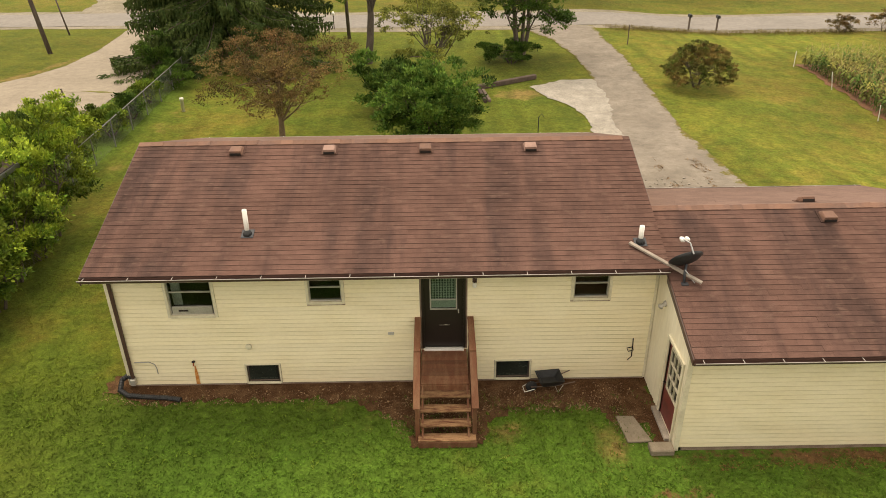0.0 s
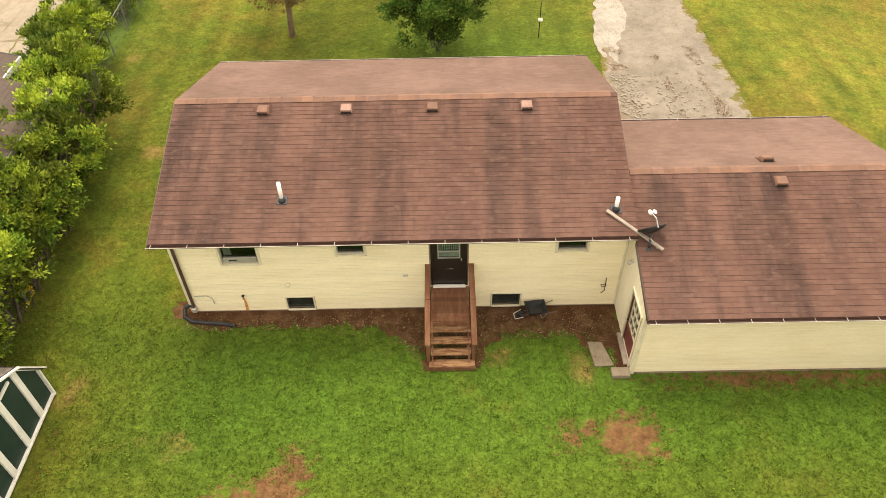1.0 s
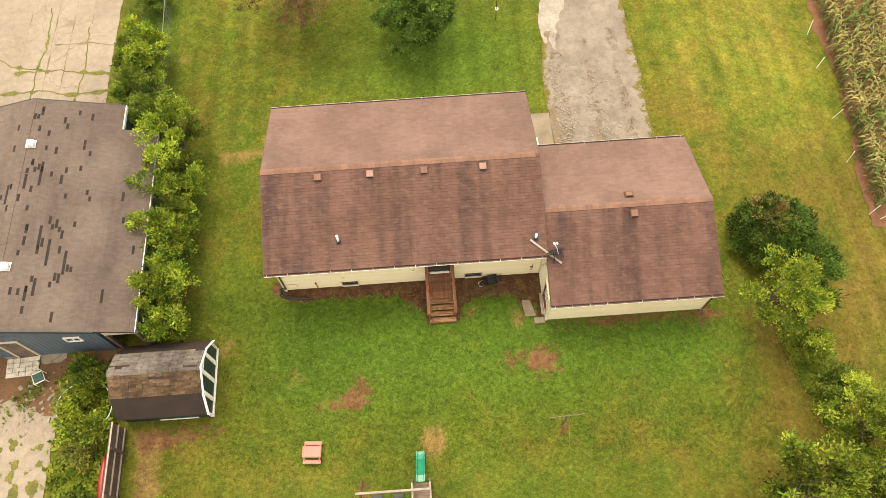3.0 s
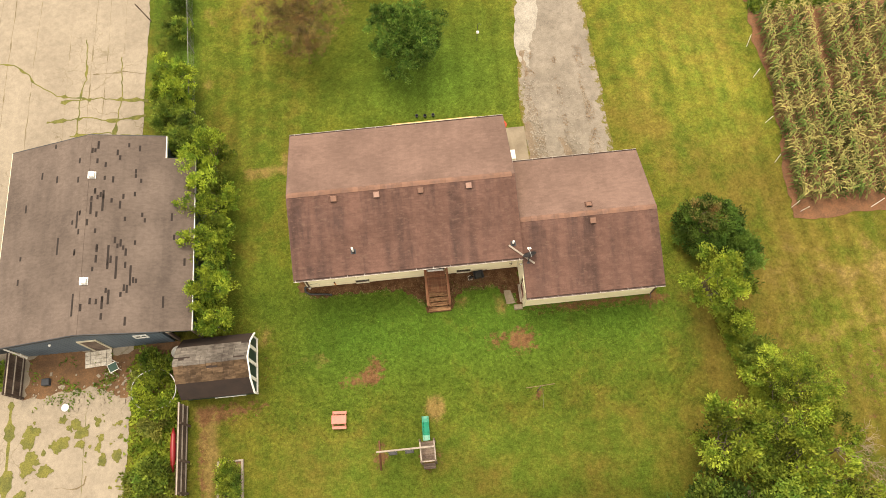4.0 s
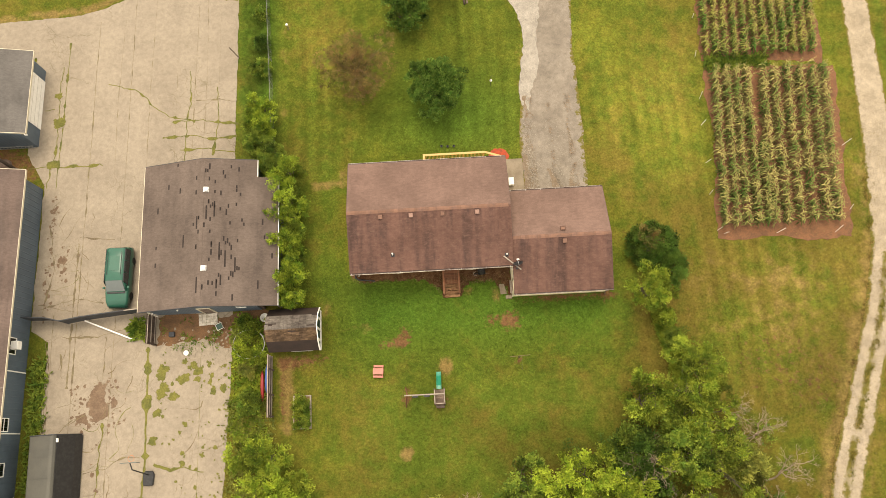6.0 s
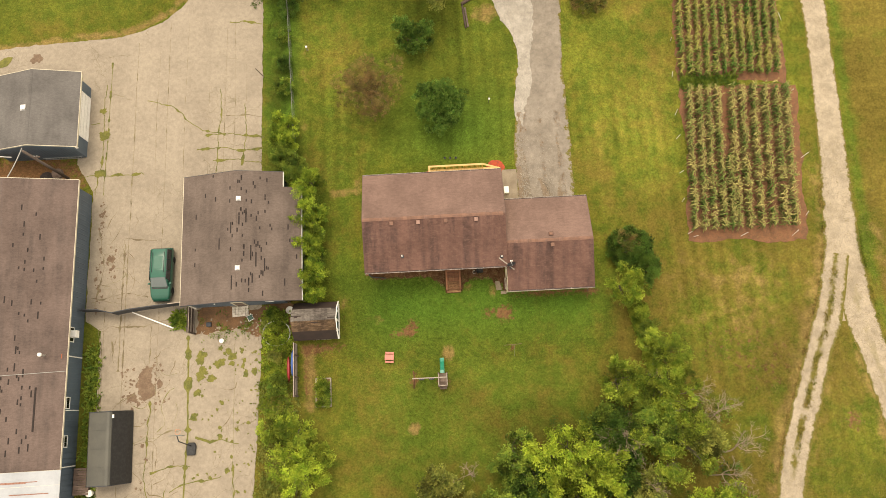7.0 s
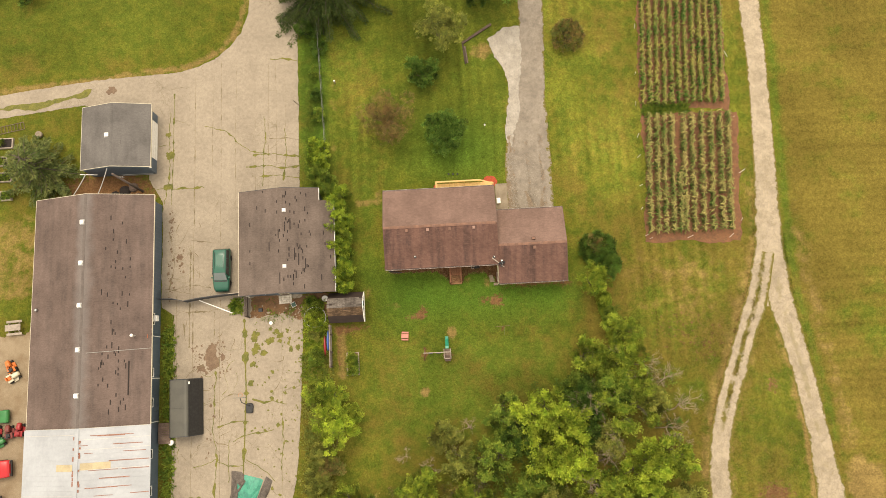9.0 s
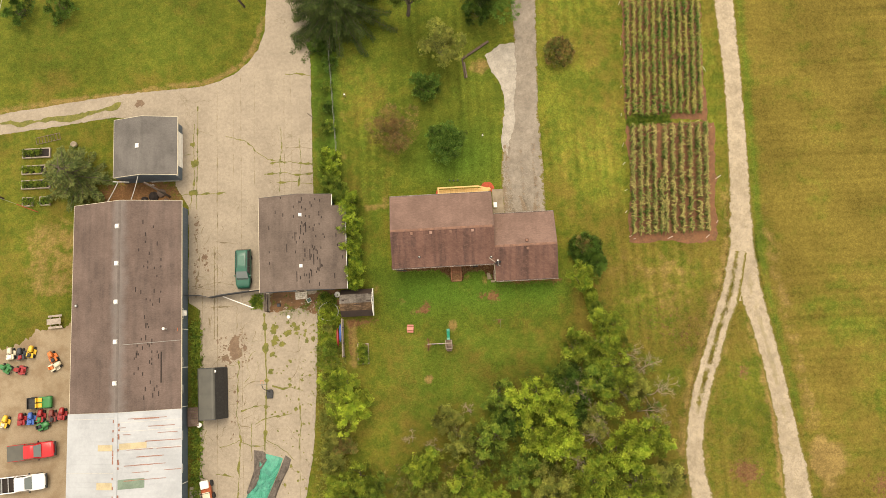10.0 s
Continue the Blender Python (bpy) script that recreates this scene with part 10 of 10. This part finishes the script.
for x, y, h, lx, ly, rad, lb in ((-26.8, 36.8, 10.5, -1.6, 0.6, 0.16, "leaning wooden utility pole on the lawn"), (-28.3, 43.2, 3.2, -0.5, 0.0, 0.07, "thin leaning wooden post at the street"), (-6.7, 42.5, 9.0, -0.2, 0.0, 0.14, "wooden utility pole at the street"), (-59.0, 11.9, 9.0, 0.0, 0.0, 0.15, "wooden utility pole beside the raised beds")):
    p = thing("utility_pole" if h > 4 else "wooden_post", lb, "pole", pose(x, y, landf(x, y)))
    part("pole", Geo().tube([(0, 0, -0.1), (lx, ly, h)], [rad, rad * 0.7], 10), M_POLE, p, "", 0, True)
    if h > 4:
        part("insulator", Geo().lathe([(0.05, 0), (0.07, 0.08), (0.03, 0.2)], (lx, ly, h), 8), M_GALV, p)
yard = thing("yard_pole", "dark wooden pole between the outbuilding and the barn", "pole", pose(-36.9, 10.9, 0))
part("pole", Geo().tube([(0, 0, 0), (-0.15, 0.1, 7.4)], [0.15, 0.11], 10), M_POLE, yard, "", 0, True)
for dx in (0.25, 0.5):
    part("insulator", Geo().lathe([(0.05, 0), (0.06, 0.1), (0.02, 0.16)], (dx - 0.15, 0.1, 6.0), 8), M_GALV, yard)
part("crossarm", Geo().box(-0.3, 0.5, 0.02, 0.14, 5.85, 5.95), M_POLE, yard)


def wire(a, b, sag, label, rad=0.018):
    pts = [Vector(a).lerp(Vector(b), t) - Vector((0, 0, sag * 4 * t * (1 - t))) for t in np.linspace(0, 1, 13)]
    solo("power_line", Geo().tube(pts, rad, 5), M_CABLE, label, "cable", group="overhead lines")


wire((-59.0, 11.9, 9.1), (-54.5, 60, 9.4), 0.9, "thin overhead power line across the lawn", 0.03)
wire((-58.8, 11.9, 8.6), (-51.5, 60, 9.0), 1.0, "thin overhead power line across the lawn", 0.03)
wire((-42.6, 12.6, 2.5), (-43.3, 9.6, 3.9), 0.1, "white hose between hut and barn", 0.06)
wire((-39.6, 12.9, 3.5), (-39.7, 9.5, 5.1), 0.1, "white pipe between hut and barn", 0.05)
solo("guy_wire", Geo().tube([(-59.0, 11.9, 8.0), (-54.3, 9.8, 0.0)], 0.02, 5), M_GALV, "steel guy wire of the pole", "cable")
solo("guy_guard", Geo().tube([(-55.7, 10.43, 2.4), (-54.3, 9.8, 0.0)], 0.06, 6), M_RUST, "brown guard on the guy wire", "guard")
for x in (20.6, 22.9):
    z = landf(x, 46.3)
    mb = thing("mailbox", "dark mailbox on a wooden post", "mailbox", pose(x, 46.2, z))
    part("post", Geo().box(-0.06, 0.06, -0.06, 0.06, -0.1, 1.05), M_POLE, mb)
    part("box", loft([[(-0.11, y, 1.05), (-0.11, y, 1.2), (-0.06, y, 1.29), (0.06, y, 1.29), (0.11, y, 1.2), (0.11, y, 1.05)] for y in (-0.25, 0.27)]), M_BLACK, mb, "", 0.01)
mb = thing("marker_post", "white-topped marker post at the street", "post", pose(-8.3, 46.2, landf(-8.3, 46.2)))
part("post", Geo().tube([(0, 0, -0.1), (0, 0, 1.1)], 0.04, 6), M_POLE, mb)
part("cap", Geo().lathe([(0.10, 0), (0.13, 0.15), (0.05, 0.3)], (0, 0, 1.1), 10), M_WHITE, mb, "white cap", 0, True)
solo("field_stake", Geo().tube([(13.9, 39.2, landf(13.9, 39.2) - 0.1), (13.9, 39.2, landf(13.9, 39.2) + 1.4)], 0.035, 6), M_POLE, "dark stake in the lawn", "stake")
r = np.random.default_rng(91)
stakes = [(24.0, 34.3), (23.8, 28.6), (23.3, 22.6), (23.0, 18.6), (22.8, 14.5), (22.6, 12), (22.5, 8.5), (22.4, 5.6), (22.6, 2.4), (23.1, 2.1), (27.5, 1.9), (32.4, 1.7), (34.0, 3.6), (34.4, 9.4), (34.6, 16.5), (34.8, 24.2)]
for x, y in stakes:
    z = landf(x, y)
    solo("white_stake", Geo().tube([(x, y, z - 0.05), (x + r.normal(0, 0.35), y + r.normal(0, 0.2), z + r.uniform(0.7, 1.1))], 0.022, 5), M_WHITE, "leaning white garden stake at the corn plot", "stake", group="corn plot stakes")
pic = thing("picnic_bench", "weathered grey picnic table on the grass", "picnic table", pose(-51.4, -4.7, 0.0, 0, 0, 3))
part("tabletop", Geo().box(-0.9, 0.9, -0.36, 0.36, 0.70, 0.75), M_PALEWOOD, pic, "", 0.01)
for s in (-1, 1):
    part("bench", Geo().box(-0.9, 0.9, s * 0.72 - 0.13, s * 0.72 + 0.13, 0.42, 0.46), M_PALEWOOD, pic, "", 0.01)
    part("leg_frame", Geo().beam((s * 0.6, -0.75, 0.0), (s * 0.6, -0.25, 0.70), 0.06, 0.1).beam((s * 0.6, 0.75, 0.0), (s * 0.6, 0.25, 0.70), 0.06, 0.1).beam((s * 0.6, -0.8, 0.40), (s * 0.6, 0.8, 0.40), 0.05, 0.09), M_PALEWOOD, pic)
rack = thing("bed_rack", "low grey wire rack lying on the grass", "rack", pose(-53.2, 19.7, 0.1, 0, 0, 10))
for k in range(9):
    part("bar", Geo().tube([(-1.6 + k * 0.4, -0.45, 0), (-1.6 + k * 0.4, 0.45, 0.05)], 0.03, 5), M_OLDWOOD, rack)
for y in (-0.45, 0.45):
    part("bar", Geo().tube([(-1.6, y, 0), (1.6, y, 0.0)], 0.035, 5), M_OLDWOOD, rack)
solo("stone_pot", Geo().lathe([(0.3, 0), (0.42, 0.3), (0.40, 0.55), (0.30, 0.5), (0.1, 0.4)], (-49.6, 18.6, 0), 14), M_CONC, "round pale garden pot", "pot", smooth=True)
for k, (x, y, s) in enumerate([(-39.0, 11.0, 0.7), (-38.0, 11.4, 0.6), (-40.2, 10.6, 0.5), (-37.4, 10.3, 0.4)]):
    solo("junk_heap", Geo().lathe([(s, 0), (s * 0.9, s * 0.4), (s * 0.5, s * 0.7), (s * 0.1, s * 0.75)], (x, y, 0), 9), M_FENCEWOOD if k % 2 else M_BARE, "heap of scrap wood between the buildings", "heap", group="scrap heaps")
solo("black_bucket", Geo().lathe([(0.08, 0), (0.11, 0.18), (0.09, 0.18), (0.06, 0.03)], (0.33, 10.9, landf(0.33, 10.9)), 12), M_BLACK, "small black plant pot on the front lawn", "pot", group="pots")
solo("black_bucket", Geo().lathe([(0.08, 0), (0.11, 0.18), (0.09, 0.18), (0.06, 0.03)], (-0.2, 10.95, landf(-0.2, 10.95)), 12), M_BLACK, "small black plant pot on the front lawn", "pot", group="pots")
solo("black_bucket", Geo().lathe([(0.08, 0), (0.11, 0.18), (0.09, 0.18), (0.06, 0.03)], (0.86, 10.9, landf(0.86, 10.9)), 12), M_BLACK, "small black plant pot on the front lawn", "pot", group="pots")


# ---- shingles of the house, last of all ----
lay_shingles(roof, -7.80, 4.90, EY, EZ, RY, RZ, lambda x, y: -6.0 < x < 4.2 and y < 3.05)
lay_shingles(roof, -7.80, 4.90, FY, EZ, RY, RZ, lambda x, y: False, M_SHINGLE_PALE)
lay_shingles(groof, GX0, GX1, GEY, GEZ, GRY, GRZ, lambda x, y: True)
lay_shingles(groof, GX0, GX1, GFY, GEZ, GRY, GRZ, lambda x, y: False, M_SHINGLE_PALE)
